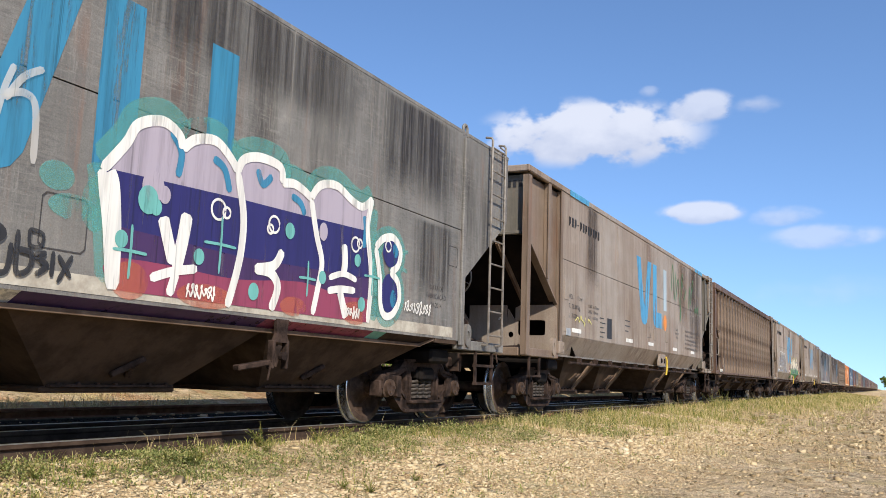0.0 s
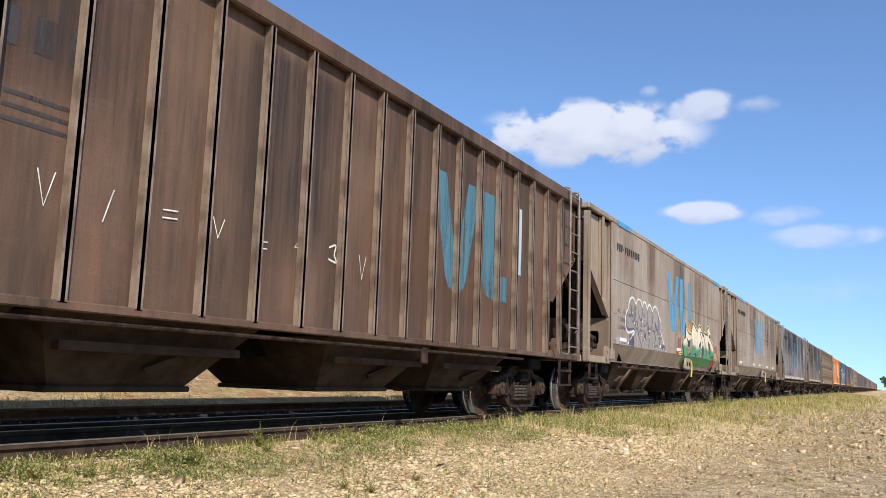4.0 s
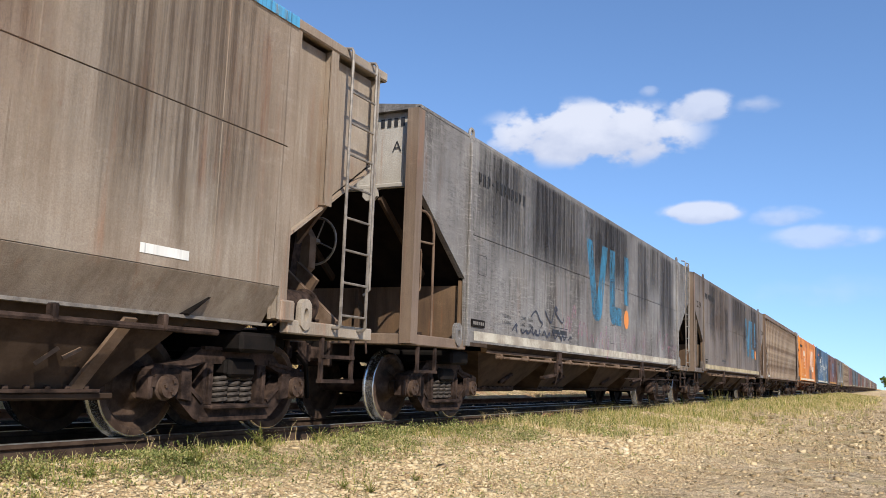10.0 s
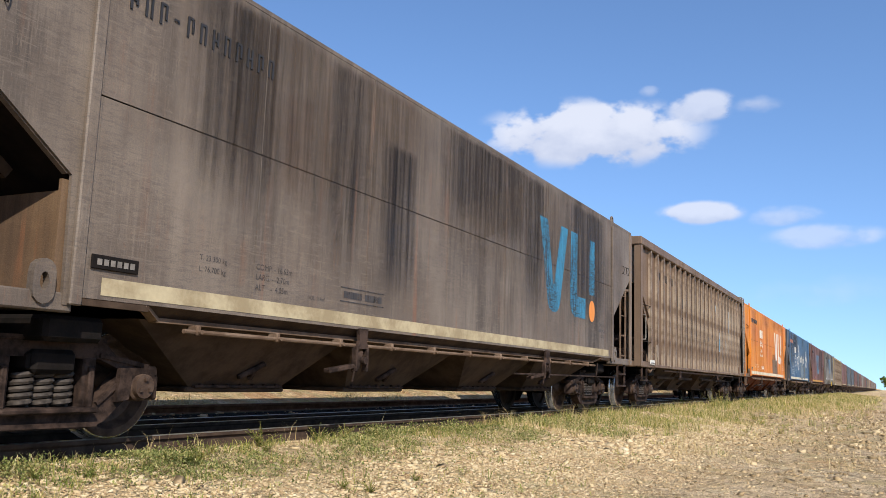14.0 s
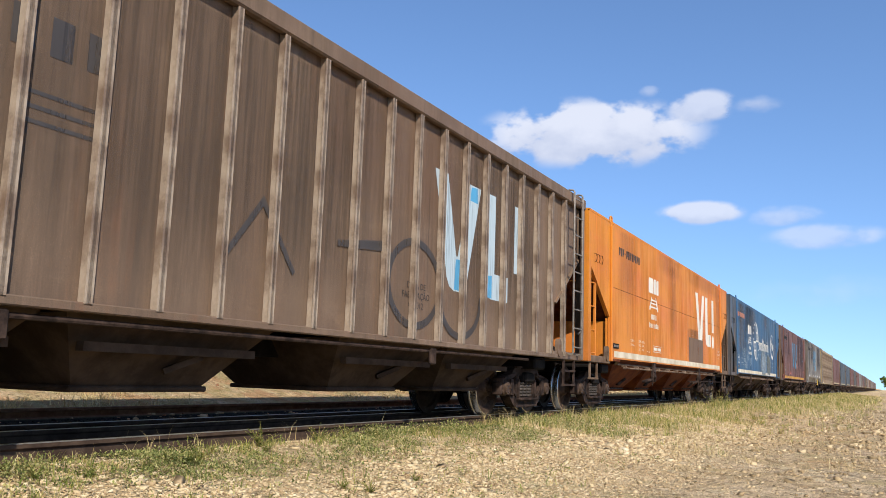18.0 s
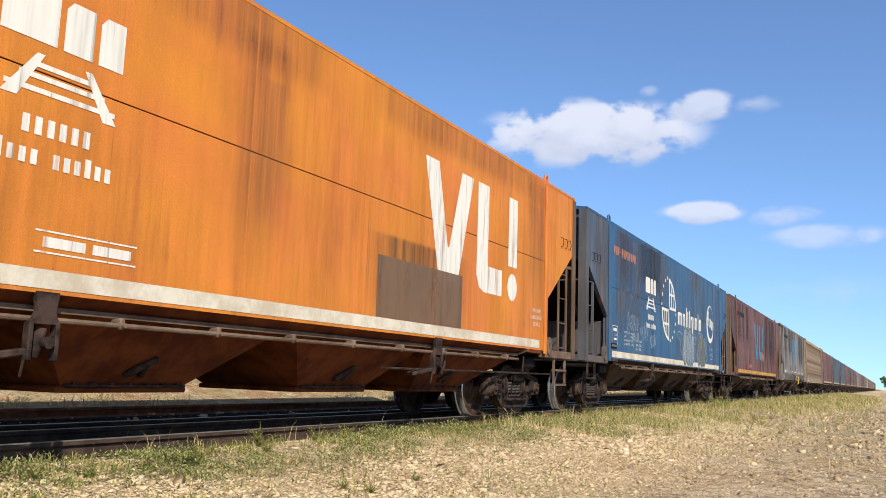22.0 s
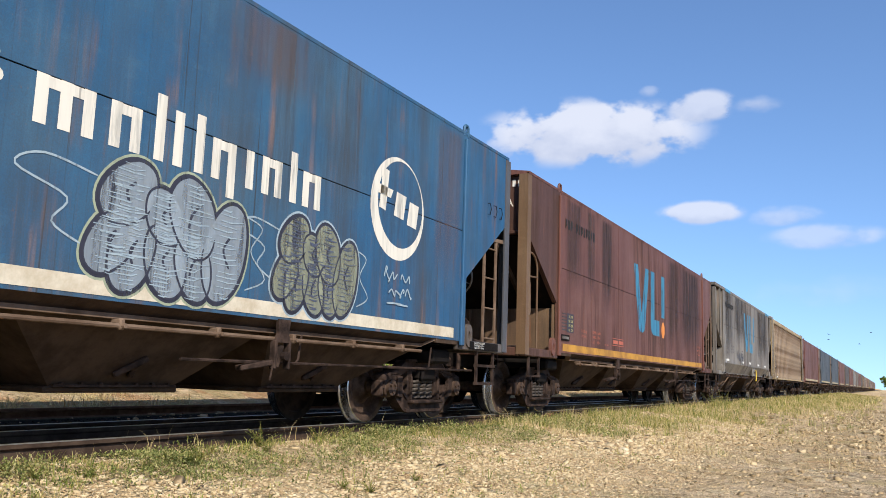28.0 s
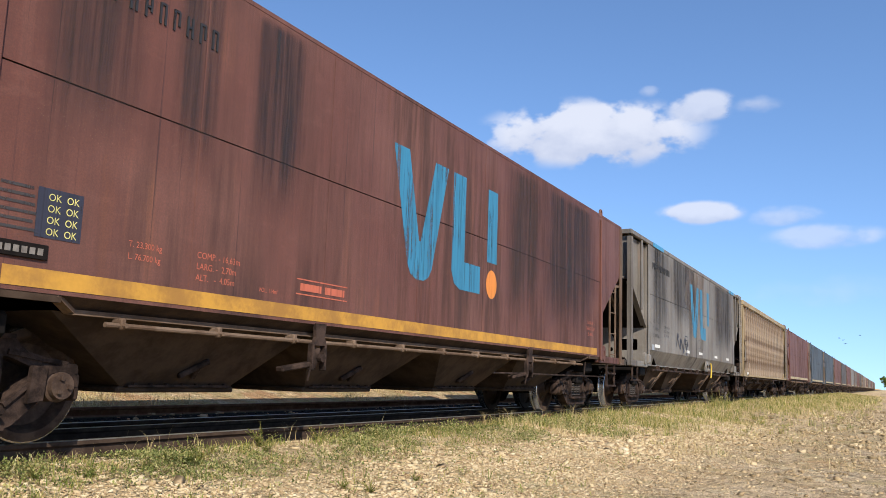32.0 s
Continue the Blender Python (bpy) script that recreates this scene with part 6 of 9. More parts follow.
def fade_paint(name, top, foot, z1, z0):
    """Two sprayed colours that pass into each other unevenly between two heights."""
    m, t, b = mat_new(name, 0.6)
    tc = t.nodes.new("ShaderNodeTexCoord")
    sep = t.nodes.new("ShaderNodeSeparateXYZ")
    t.links.new(tc.outputs["Object"], sep.inputs[0])
    z = mul(t, sep.outputs[2], mul(t, mul(t, fbm(t, (1.6, 1.6, 1.1), (3, 1, 2), 4), 0.5, "SUBTRACT"), 0.5), "ADD")
    c = mix(t, ramp(t, z, z0, z1), foot, top)
    dust = ramp(t, fbm(t, (9, 9, 0.5), (2, 2, 1), 6, 0.65), 0.42, 0.72)
    soil = ramp(t, fbm(t, (1.4, 1.4, 1.0), (8, 2, 1), 4), 0.45, 0.65)
    c = mix(t, mul(t, mul(t, dust, soil, "MAXIMUM"), 0.32), c, (0.22, 0.17, 0.12))
    t.links.new(c, b.inputs["Base Color"])
    return m


def stain_material(name, colour, strength, seed):
    """Soot or rust run down in a patch with feathered edges."""
    m, t, b = mat_new(name, 0.9)
    b.inputs["Base Color"].default_value = (*colour, 1)
    tc = t.nodes.new("ShaderNodeTexCoord")
    sep = t.nodes.new("ShaderNodeSeparateXYZ")
    t.links.new(tc.outputs["Generated"], sep.inputs[0])
    ex = mul(t, ramp(t, sep.outputs[0], 0.0, 0.3), ramp(t, sep.outputs[0], 0.7, 1.0, 1.0, 0.0))
    ez = mul(t, ramp(t, sep.outputs[2], 0.0, 0.45), ramp(t, sep.outputs[2], 0.94, 1.0, 1.0, 0.0))
    st = ramp(t, fbm(t, (13, 13, 0.35), (seed, seed, 3), 6, 0.72), 0.36, 0.66)
    fac = mul(t, mul(t, mul(t, ex, ez), mul(t, mul(t, st, 0.75), 0.25, "ADD")), strength)
    clear = t.nodes.new("ShaderNodeBsdfTransparent")
    mx = t.nodes.new("ShaderNodeMixShader")
    t.links.new(fac, mx.inputs[0])
    t.links.new(clear.outputs[0], mx.inputs[1])
    t.links.new(b.outputs[0], mx.inputs[2])
    t.links.new(mx.outputs[0], t.nodes["Material Output"].inputs["Surface"])
    return m


for k, c in INK.items():
    M["ink_" + k] = worn("spray_" + k, c, 0.45 if k not in ("pink", "grass", "slate") else 0.6, len(k) * 1.3, dirty=0.42)
M["haze_ice"] = worn("spray_haze_ice", (0.40, 0.46, 0.50), 0.8, 3.1, streak=6.0, dirty=0.5, thin=0.38)
M["haze_moss"] = worn("spray_haze_moss", (0.36, 0.37, 0.25), 0.8, 3.7, streak=6.0, dirty=0.5, thin=0.34)
M["haze_grey"] = worn("spray_haze_grey", (0.43, 0.425, 0.42), 0.3, 4.4, dirty=0.2, thin=0.66)
for k, c in (("mint", (0.13, 0.38, 0.32)), ("coral", (0.55, 0.14, 0.07)), ("bone", (0.75, 0.70, 0.62)), ("red", (0.45, 0.06, 0.045)), ("pink", (0.50, 0.12, 0.23))):
    M["mist_" + k] = worn("spray_mist_" + k, c, 0.85, len(k) * 2.2, streak=3.0, dirty=0.3, thin=0.42)
M["mural_fade"] = fade_paint("spray_cream_to_green", (0.72, 0.62, 0.44), (0.055, 0.23, 0.085), 1.72, 1.56)
M["brown_patch"] = worn("brown_overpaint", (0.17, 0.098, 0.048), 0.4, 3.3, streak=4.0, dirty=0.7, thin=0.10)
M["stain"] = stain_material("soot_stain", (0.022, 0.019, 0.022), 0.85, 2.0)
M["stain_b"] = stain_material("soot_stain_b", (0.03, 0.026, 0.026), 0.65, 5.0)
M["stain_brown"] = stain_material("brown_grime_stain", (0.075, 0.048, 0.03), 0.62, 11.0)
M["stain_dust"] = stain_material("grey_dust_stain", (0.12, 0.105, 0.095), 0.7, 14.0)
M["stain_rust"] = stain_material("rust_stain", (0.17, 0.08, 0.04), 0.36, 8.0)


def stains(w, rows, y=HW):
    for u0, u1, z0, z1, mat in rows:
        s = Shape()
        s.flat([(u0, z0), (u1, z0), (u1, z1), (u0, z1)], -y - 0.0022)
        part("stain", s, M[mat], w)


def ellipse(c, rx, rz, n=24, a0=0.0, a1=math.tau):
    full = abs(a1 - a0 - math.tau) < 1e-6
    return [(c[0] + rx * math.cos(a0 + (a1 - a0) * i / (n if full else n - 1)), c[1] + rz * math.sin(a0 + (a1 - a0) * i / (n if full else n - 1))) for i in range(n)]


def stroke(pts, wide):
    """The outline of a brush line along points, tapered at both ends."""
    p = [Vector((a, b)) for a, b in pts]
    lo, hi = [], []
    for i, q in enumerate(p):
        d = (p[min(i + 1, len(p) - 1)] - p[max(i - 1, 0)])
        d = d.normalized() if d.length > 1e-6 else Vector((1, 0))
        k = wide / 2 * (0.55 if i in (0, len(p) - 1) else 1.0)
        nrm = Vector((-d.y, d.x)) * k
        lo.append(q - nrm)
        hi.append(q + nrm)
    return [tuple(q) for q in lo], [tuple(q) for q in hi]


class Mural:
    """Painted shapes gathered by colour, each colour a hair above the one before."""

    def __init__(self, w, name, label, y=HW):
        self.w, self.name, self.label, self.y, self.parts, self.count = w, name, label, y, {}, 0

    def put(self, ink, step, polys):
        self.parts.setdefault((ink, step), Shape())
        for q in polys:
            self.count += 1
            self.parts[(ink, step)].flat(q, -self.y - 0.004 - 0.0015 * step - 0.00002 * (self.count % 60))

    def line(self, ink, step, pts, wide):
        lo, hi = stroke(pts, wide)
        self.put(ink, step, [[lo[i], lo[i + 1], hi[i + 1], hi[i]] for i in range(len(lo) - 1)])

    def done(self):
        whole, mats = Shape(), []
        for (ink, step), q in self.parts.items():
            if ink not in mats:
                mats.append(ink)
            whole.slot = mats.index(ink)
            whole.add(q.v, q.f)
        part(self.name, whole, [M[k] for k in mats], self.w, self.label)


def curve(pts, n=5):
    """A smooth line through points."""
    p = [Vector((a, b)) for a, b in pts]
    out = []
    for i in range(len(p) - 1):
        a, b, c, d = p[max(i - 1, 0)], p[i], p[i + 1], p[min(i + 2, len(p) - 1)]
        for k in range(n):
            t = k / n
            q = 0.5 * ((2 * b) + (c - a) * t + (2 * a - 5 * b + 4 * c - d) * t * t + (3 * b - a - 3 * c + d) * t ** 3)
            out.append(tuple(q))
    return out + [tuple(p[-1])]


def loops(x, z, n, k, r):
    """A running scrawl of uneven loops and strokes."""
    pts = []
    for i in range(n):
        h = k * r.uniform(0.9, 2.0)
        pts += [(x + i * k, z - h * r.uniform(0.4, 0.7)), (x + i * k + k * r.uniform(0.2, 0.6), z + h * 0.6), (x + i * k - k * r.uniform(-0.2, 0.4), z + h * r.uniform(0.1, 0.5)), (x + i * k + k * r.uniform(0.3, 0.8), z - h * r.uniform(0.0, 0.3))]
    return curve(pts, 4)


def scallop(pts, rise=0.0):
    """Lobes: smooth arcs between corners; pts is a list of runs that meet in corners."""
    out = []
    for run in pts:
        out += curve(run, 4)
    return out


def emblem(w, u, z, mats, y=HW, h=1.0, name="emblem_bar"):
    """Slanted bars meeting at the foot, an upright with a foot, a short bar over a dot."""
    v = [(0, 1.50), (0.36, 1.50), (0.66, 0.46), (0.70, 0.46), (1.02, 1.50), (1.38, 1.50), (1.00, 0.16), (0.92, 0.05), (0.80, 0.0), (0.62, 0.0), (0.48, 0.05), (0.40, 0.16)]
    l = [(1.53, 1.50), (1.90, 1.50), (1.90, 0.37), (2.40, 0.37), (2.40, 0.0), (1.78, 0.0), (1.62, 0.06), (1.53, 0.22)]
    b = [(2.62, 1.50), (2.95, 1.50), (2.95, 0.47), (2.62, 0.47)]
    for shape, mt in ((v, mats[0]), (l, mats[1]), (b, mats[2]), (ellipse((2.79, 0.17), 0.18, 0.20), mats[3])):
        if mt:
            s = Shape()
            s.flat([(u + a * h, z + c * h) for a, c in shape], -y - 0.004)
            part(name, s, M[mt], w)


def bars(w, name, rows, mat, y=HW, label=""):
    """Unreadable or withheld writing: plain bars (u, z, wide, high)."""
    s = Shape()
    for i, (u, z, a, h) in enumerate(rows):
        s.flat([(u, z), (u + a, z), (u + a, z + h), (u, z + h)], -y - 0.004 - 0.00004 * i)
        if name in ("badge_bar", "word_bar"):
            part(name, s, mat, w, label)
            s = Shape()
    if s.f:
        part(name, s, mat, w, label)


def number_bars(w, u, z, mat, y=HW, n=12, pitch=0.14, h=0.18):
    """The raised running number, as plain bars, each a part of its own."""
    for i in range(n):
        s = Shape()
        x = u + i * pitch
        if i == 3 and n > 8:
            s.box((x + 0.04, -y - 0.006, z + h / 2), (0.05, 0.012, 0.02))
        else:
            s.box((x + 0.02, -y - 0.006, z + h / 2), (0.020, 0.012, h))
            s.box((x + 0.072, -y - 0.006, z + h * (0.5 if i % 2 else 0.62)), (0.020, 0.012, h * (1.0 if i % 2 else 0.7)))
            s.box((x + 0.046, -y - 0.005, z + h * (0.96 if i % 3 else 0.5)), (0.05, 0.012, 0.020))
        part("number_bar", s, mat, w, "raised welded bar of the running number")


def small_bars(u, z, rows, wide, h=0.035, gap=0.055, seed=1):
    r = random.Random(seed)
    return [(u, z - i * gap, wide * r.uniform(0.6, 1.0), h) for i in range(rows)]


def lettering(w, body, u, z, size, mat, y=HW, name="lettering", align="LEFT", space=1.0):
    """Writing with the built-in font, laid on the near side."""
    c = bpy.data.curves.new(name, "FONT")
    c.body, c.size, c.align_x, c.space_line, c.extrude = body, size, align, space, 0.0
    c.resolution_u = 3
    tmp = new("tmp", c)
    dg = bpy.context.evaluated_depsgraph_get()
    me = bpy.data.meshes.new_from_object(tmp.evaluated_get(dg))
    bpy.data.objects.remove(tmp)
    bpy.data.curves.remove(c)
    for v in me.vertices:
        v.co = (u + v.co.x, -y - 0.0045, z + v.co.y)
    me.materials.clear()
    me.materials.append(mat)
    o = new(name, me)
    o.parent = w
    return o


def white_tabs(w, rows, y=HW):
    for u, z, a in rows:
        s = Shape()
        s.box((u + a / 2, -y - 0.003, z), (a, 0.005, 0.075))
        part("reflector", s, M["tab"], w, "white reflective strip")


M["tab"] = worn("white_strip", (0.74, 0.70, 0.62), 0.2, 2.2, dirty=0.3)


def flush_marks(w, side, seed, number=True):
    """Data panels that every flush-sided wagon carries."""
    if number:
        number_bars(w, -6.0, 3.28, M["black"], pitch=0.155, h=0.16)
    lettering(w, "VOL      112 m\u00b3\nT.  23.300 kg.\nL.  76.700 kg.", -5.95, 2.0, 0.115, M["black"], space=1.45)
    if seed != 3:
        lettering(w, "COMP. 16.830 mm\nLARG.  2.834 mm\nALT.    4.113 mm", -4.85, 1.93, 0.085, M["black"], space=1.2)
    bars(w, "fine_print", small_bars(-2.3, 1.86, 3, 0.42, 0.022, 0.11, seed), M["black"])
    lettering(w, "E", -0.10, 1.62, 0.15, M["black"])
    lettering(w, "2", -5.45, 1.38, 0.13, M["black"])
    lettering(w, "DATA DE\nFABRICA\u00c7\u00c3O\n03-2014", 2.80, 1.95, 0.075, M["black"], align="CENTER", space=1.3)
    white_tabs(w, ((-5.78, 1.455, 0.52), (-2.2, 1.46, 0.5), (-0.28, 1.475, 0.5), (2.3, 1.46, 0.5), (4.6, 1.46, 0.5)))
    s = Shape()
    s.box((-5.98, -HW - 0.008, 1.41), (0.22, 0.012, 0.13), cut=0.004)
    part("data_plate", s, M["steel_grey"], w, "small white data plate")
    for u in (-0.42, 0.26):
        s = Shape()
        for a, b in (((u, 1.62), (u + 0.28, 1.62)), ((u, 1.86), (u + 0.28, 1.86)), ((u, 1.62), (u, 1.86)), ((u + 0.28, 1.62), (u + 0.28, 1.86))):
            lo, hi = stroke([a, b], 0.012)
            s.flat([lo[0], lo[1], hi[1], hi[0]], -HW - 0.004)
        part("weld_mark", s, M["ghost"], w)


def smooth_marks(w, ink, number_mat, seed, year):
    """Data panels that every smooth-sided wagon carries."""
    number_bars(w, -6.2, 3.20, number_mat, pitch=0.145, h=0.17)
    lettering(w, "COMP. - 16,63m\nLARG. -  2,70m\nALT.   -  4,05m", -4.58, 1.46, 0.075, ink, space=1.2)
    lettering(w, "T. 23.300 kg\nL. 76.700 kg", -5.28, 1.45, 0.065, ink, space=1.4)
    lettering(w, "VOL. 114m\u00b3", -3.80, 1.27, 0.055, ink)
    bars(w, "fine_print", [(-3.26, 1.30, 0.85, 0.012), (-3.26, 1.44, 0.85, 0.012), (-3.20, 1.34, 0.34, 0.07), (-2.80, 1.34, 0.34, 0.07)], ink)
    lettering(w, "DATA DE\nFABRICA\u00c7\u00c3O\n" + year, 5.75, 1.62, 0.085, ink, align="CENTER", space=1.25)
    for u, z, half in ((-6.0, 2.10, 0.14), (0.36, 1.52, 0.19), (6.17, 2.10, 0.13)) if seed in (1, 6) else ():
        s = Shape()
        n = 32
        def rounded(r):
            return [(u + max(-r, min(r, 1.3 * r * math.cos(g))), z + max(-r, min(r, 1.3 * r * math.sin(g)))) for g in (math.tau * (k + 0.5) / n for k in range(n))]
        o, i = rounded(half), rounded(half - 0.011)
        for k in range(n):
            s.flat([o[k], o[(k + 1) % n], i[(k + 1) % n], i[k]], -HW - 0.004)
        part("weld_mark", s, M["ghost"], w)


def rail_badge(w, u, z, mat):
    """Three rounded blocks over a small track sign and two lines of bars."""
    s = Shape()
    for i, a in enumerate((0.42, 0.24, 0.22)):
        x = u + (0, 0.47, 0.76)[i]
        s.flat([(x, z - 0.36), (x, z - 0.06), (x + 0.05, z), (x + a, z), (x + a, z - 0.36)], -HW - 0.004)
    for x in (0.13, 0.29):
        s.flat([(u + x, z - 0.36), (u + x, z - 0.22), (u + x + 0.03, z - 0.22), (u + x + 0.03, z - 0.36)], -HW - 0.0035)
    part("badge_block", s, mat, w)
    s = Shape()
    for k in (-1, 1):
        m = u + 0.5
        s.flat([(m + k * 0.46, z - 0.76), (m + k * 0.34, z - 0.76), (m + k * 0.16, z - 0.44), (m + k * 0.22, z - 0.44)], -HW - 0.004)
    for q, half in ((0.50, 0.26), (0.58, 0.34), (0.67, 0.44)):
        s.flat([(u + 0.5 - half, z - q), (u + 0.5 + half, z - q), (u + 0.5 + half, z - q - 0.035), (u + 0.5 - half, z - q - 0.035)], -HW - 0.0045)
    part("badge_track", s, mat, w)
    bars(w, "badge_bar", [(u + 0.22 + i * 0.095, z - 0.98, 0.055, 0.12) for i in range(6)], mat)
    bars(w, "badge_bar", [(u + 0.05 + i * 0.085, z - 1.18, 0.05, 0.10 if i % 4 else 0.13) for i in range(11) if i != 4], mat)


def end_letter(w, body, bars_mat, u=-7.825):
    """Letter and withheld number on the near end sheet."""
    if body:
        o = lettering(w, body, 0, 0, 0.20, bars_mat)
        for v in o.data.vertices:
            v.co = (u, -0.90 - v.co.x, v.co.z + 3.28)

    s = Shape()
    for i in range(10):
        s.add([(u, -1.16 + i * 0.095 + a, 3.60 + b) for a, b in ((0, 0), (0.055, 0), (0.055, 0.11), (0, 0.11))], [(0, 1, 2, 3)])
    part("number_bars", s, bars_mat, w)


def mural_purple(w):
    """Large letters-like mural: lilac, navy and wine bands inside white contours."""
    m = Mural(w, "mural", "sprayed mural in purple, red and white")
    lobes = [[(0.78, 1.12), (0.71, 1.55), (0.65, 1.8), (0.62, 1.95)], [(0.62, 1.95), (0.81, 2.19), (0.91, 2.36), (1.14, 2.45), (1.32, 2.39), (1.37, 2.29)],
             [(1.37, 2.29), (1.5, 2.4), (1.73, 2.45), (1.91, 2.36), (2.02, 2.26)], [(2.02, 2.26), (2.09, 2.38), (2.3, 2.45), (2.59, 2.43), (2.63, 2.29)],
             [(2.63, 2.29), (2.8, 2.32), (2.95, 2.29), (3.08, 2.24)], [(3.08, 2.24), (3.23, 2.40), (3.51, 2.45), (3.78, 2.36), (4.0, 2.33), (4.18, 2.45)], [(4.18, 2.45), (4.11, 2.12), (4.22, 1.61), (4.19, 1.12)]]
    rim = scallop(lobes)
    for run in lobes[:-1]:
        m.line("mist_mint", 0, [(a, b + 0.05) for a, b in curve(run)], 0.26)
    m.line("mist_mint", 0, curve([(4.26, 2.35), (4.22, 1.9), (4.33, 1.5), (4.3, 1.15)]), 0.14)
    m.put("ink_lilac", 1, [rim])
    m.put("ink_navy", 2, [[(0.69, 1.57), (0.66, 1.97), (2.05, 2.03), (3.2, 2.06), (4.12, 2.09), (4.2, 1.58), (2.1, 1.53)]])
    m.put("ink_violet", 2, [[(0.73, 1.30), (0.70, 1.58), (2.1, 1.54), (4.2, 1.59), (4.21, 1.33), (2.1, 1.33)]])
    m.put("ink_wine", 3, [curve([(0.78, 1.12), (0.73, 1.33), (1.3, 1.36), (2.1, 1.34), (3.0, 1.42), (3.7, 1.35), (4.2, 1.36), (4.19, 1.12)], 3)])
    m.put("mist_coral", 4, [ellipse((1.75, 1.16), 0.33, 0.10, 16), ellipse((3.95, 1.2), 0.25, 0.12, 16), ellipse((0.95, 1.2), 0.18, 0.14, 16), ellipse((2.9, 1.18), 0.2, 0.09, 16)])
    for q in ([(1.24, 2.40), (1.36, 2.26), (1.34, 2.06)], [(1.72, 2.30), (1.86, 2.24), (1.94, 2.06)], [(2.28, 2.34), (2.36, 2.22), (2.48, 2.32)], [(2.78, 2.20), (2.92, 2.16), (3.0, 2.06)], [(4.04, 2.24), (4.07, 2.1), (4.06, 1.9)]):
        m.line("sky_worn", 4, curve(q), 0.07)
    for run in lobes:
        m.line("ink_bone", 5, curve(run), 0.085)
    m.line("ink_bone", 5, curve([(2.02, 2.26), (2.13, 1.9), (2.13, 1.6), (2.08, 1.36), (2.0, 1.10)]), 0.085)
    m.line("ink_bone", 5, curve([(3.08, 2.24), (3.2, 1.9), (3.31, 1.65), (3.27, 1.4), (3.2, 1.13)]), 0.08)
    m.line("ink_bone", 5, curve([(0.80, 1.12), (0.78, 1.5), (0.73, 1.85), (0.68, 1.95)]), 0.12)
    for q, k in (([(1.47, 1.79), (1.44, 1.57), (1.39, 1.34)], 0.12), ([(1.22, 1.72), (1.28, 1.57), (1.36, 1.38)], 0.11), ([(1.14, 1.24), (1.37, 1.32), (1.62, 1.37)], 0.07), ([(1.40, 1.32), (1.34, 1.13)], 0.08),
                 ([(2.69, 1.67), (2.58, 1.52), (2.32, 1.46)], 0.09), ([(2.32, 1.46), (2.54, 1.45), (2.65, 1.33), (2.57, 1.12)], 0.09), ([(3.68, 1.88), (3.71, 1.7), (3.69, 1.56)], 0.10), ([(3.44, 1.51), (3.69, 1.58), (3.94, 1.54)], 0.06),
                 ([(3.43, 1.38), (3.65, 1.42), (3.92, 1.43)], 0.07), ([(3.64, 1.40), (3.70, 1.28), (3.77, 1.14)], 0.10)):
        m.line("ink_bone", 6, curve(q), k * 1.05)
    for x, z, r in ((1.82, 1.89, 0.085), (1.92, 1.88, 0.045), (2.55, 1.89, 0.075), (2.50, 1.84, 0.04), (3.89, 1.91, 0.075), (3.97, 1.93, 0.045)):
        m.line("ink_bone", 6, ellipse((x, z), r, r, 18, 0, 6.2), 0.022)
    m.put("ink_lilac", 6, [ellipse((1.10, 1.93), 0.11, 0.12), ellipse((1.22, 1.89), 0.06, 0.07), ellipse((3.31, 1.95), 0.07, 0.09)])
    m.put("ink_mint", 7, [ellipse(c, r, r * 1.1, 16) for c, r in (((1.06, 1.82), 0.10), ((1.14, 1.78), 0.06), ((0.84, 1.49), 0.06), ((1.63, 1.47), 0.06), ((2.78, 1.87), 0.07), ((3.33, 1.5), 0.06), ((3.94, 1.75), 0.06), ((2.32, 1.26), 0.07), ((4.05, 1.30), 0.07))])
    for x, z, k in ((0.93, 1.41, 0.2), (1.87, 1.60, 0.24), (3.09, 1.46, 0.17), (4.24, 1.61, 0.2)):
        m.line("ink_mint", 7, curve([(x, z - k), (x + 0.005, z), (x, z + k)]), 0.024)
        m.line("ink_mint", 7, curve([(x - k * 0.8, z), (x, z + 0.005), (x + k * 0.8, z)]), 0.024)
    m.put("mist_mint", 0, [ellipse((0.27, 1.83), 0.14, 0.10), ellipse((0.42, 1.64), 0.20, 0.09), ellipse((0.60, 1.7), 0.12, 0.2)])
    # the small closing letter shape
    up, low = [(4.29, 1.94), (4.44, 2.06), (4.66, 2.10), (4.82, 1.98), (4.78, 1.80), (4.62, 1.71)], [(4.62, 1.71), (4.79, 1.61), (4.83, 1.41), (4.70, 1.25), (4.53, 1.22), (4.43, 1.35), (4.40, 1.62), (4.29, 1.94)]
    for q in (up, low):
        m.line("mist_mint", 0, curve(q), 0.24)
    m.put("ink_navy", 3, [ellipse((4.62, 1.93), 0.17, 0.17), ellipse((4.62, 1.47), 0.18, 0.22)])
    m.put("sky_worn", 4, [ellipse((4.72, 1.98), 0.06, 0.1), ellipse((4.70, 1.42), 0.06, 0.1)])
    for q in (up, low):
        m.line("ink_bone", 5, curve(q), 0.085)
    m.line("ink_bone", 6, ellipse((4.55, 1.99), 0.06, 0.06, 16, 0, 6.2), 0.02)
    m.line("mist_mint", 1, [(4.86, 1.96), (5.0, 1.99)], 0.08)
    m.line("mist_mint", 1, [(4.86, 1.78), (5.0, 1.76)], 0.08)
    m.done()
    t = Mural(w, "tag", "black sprayed scrawl")
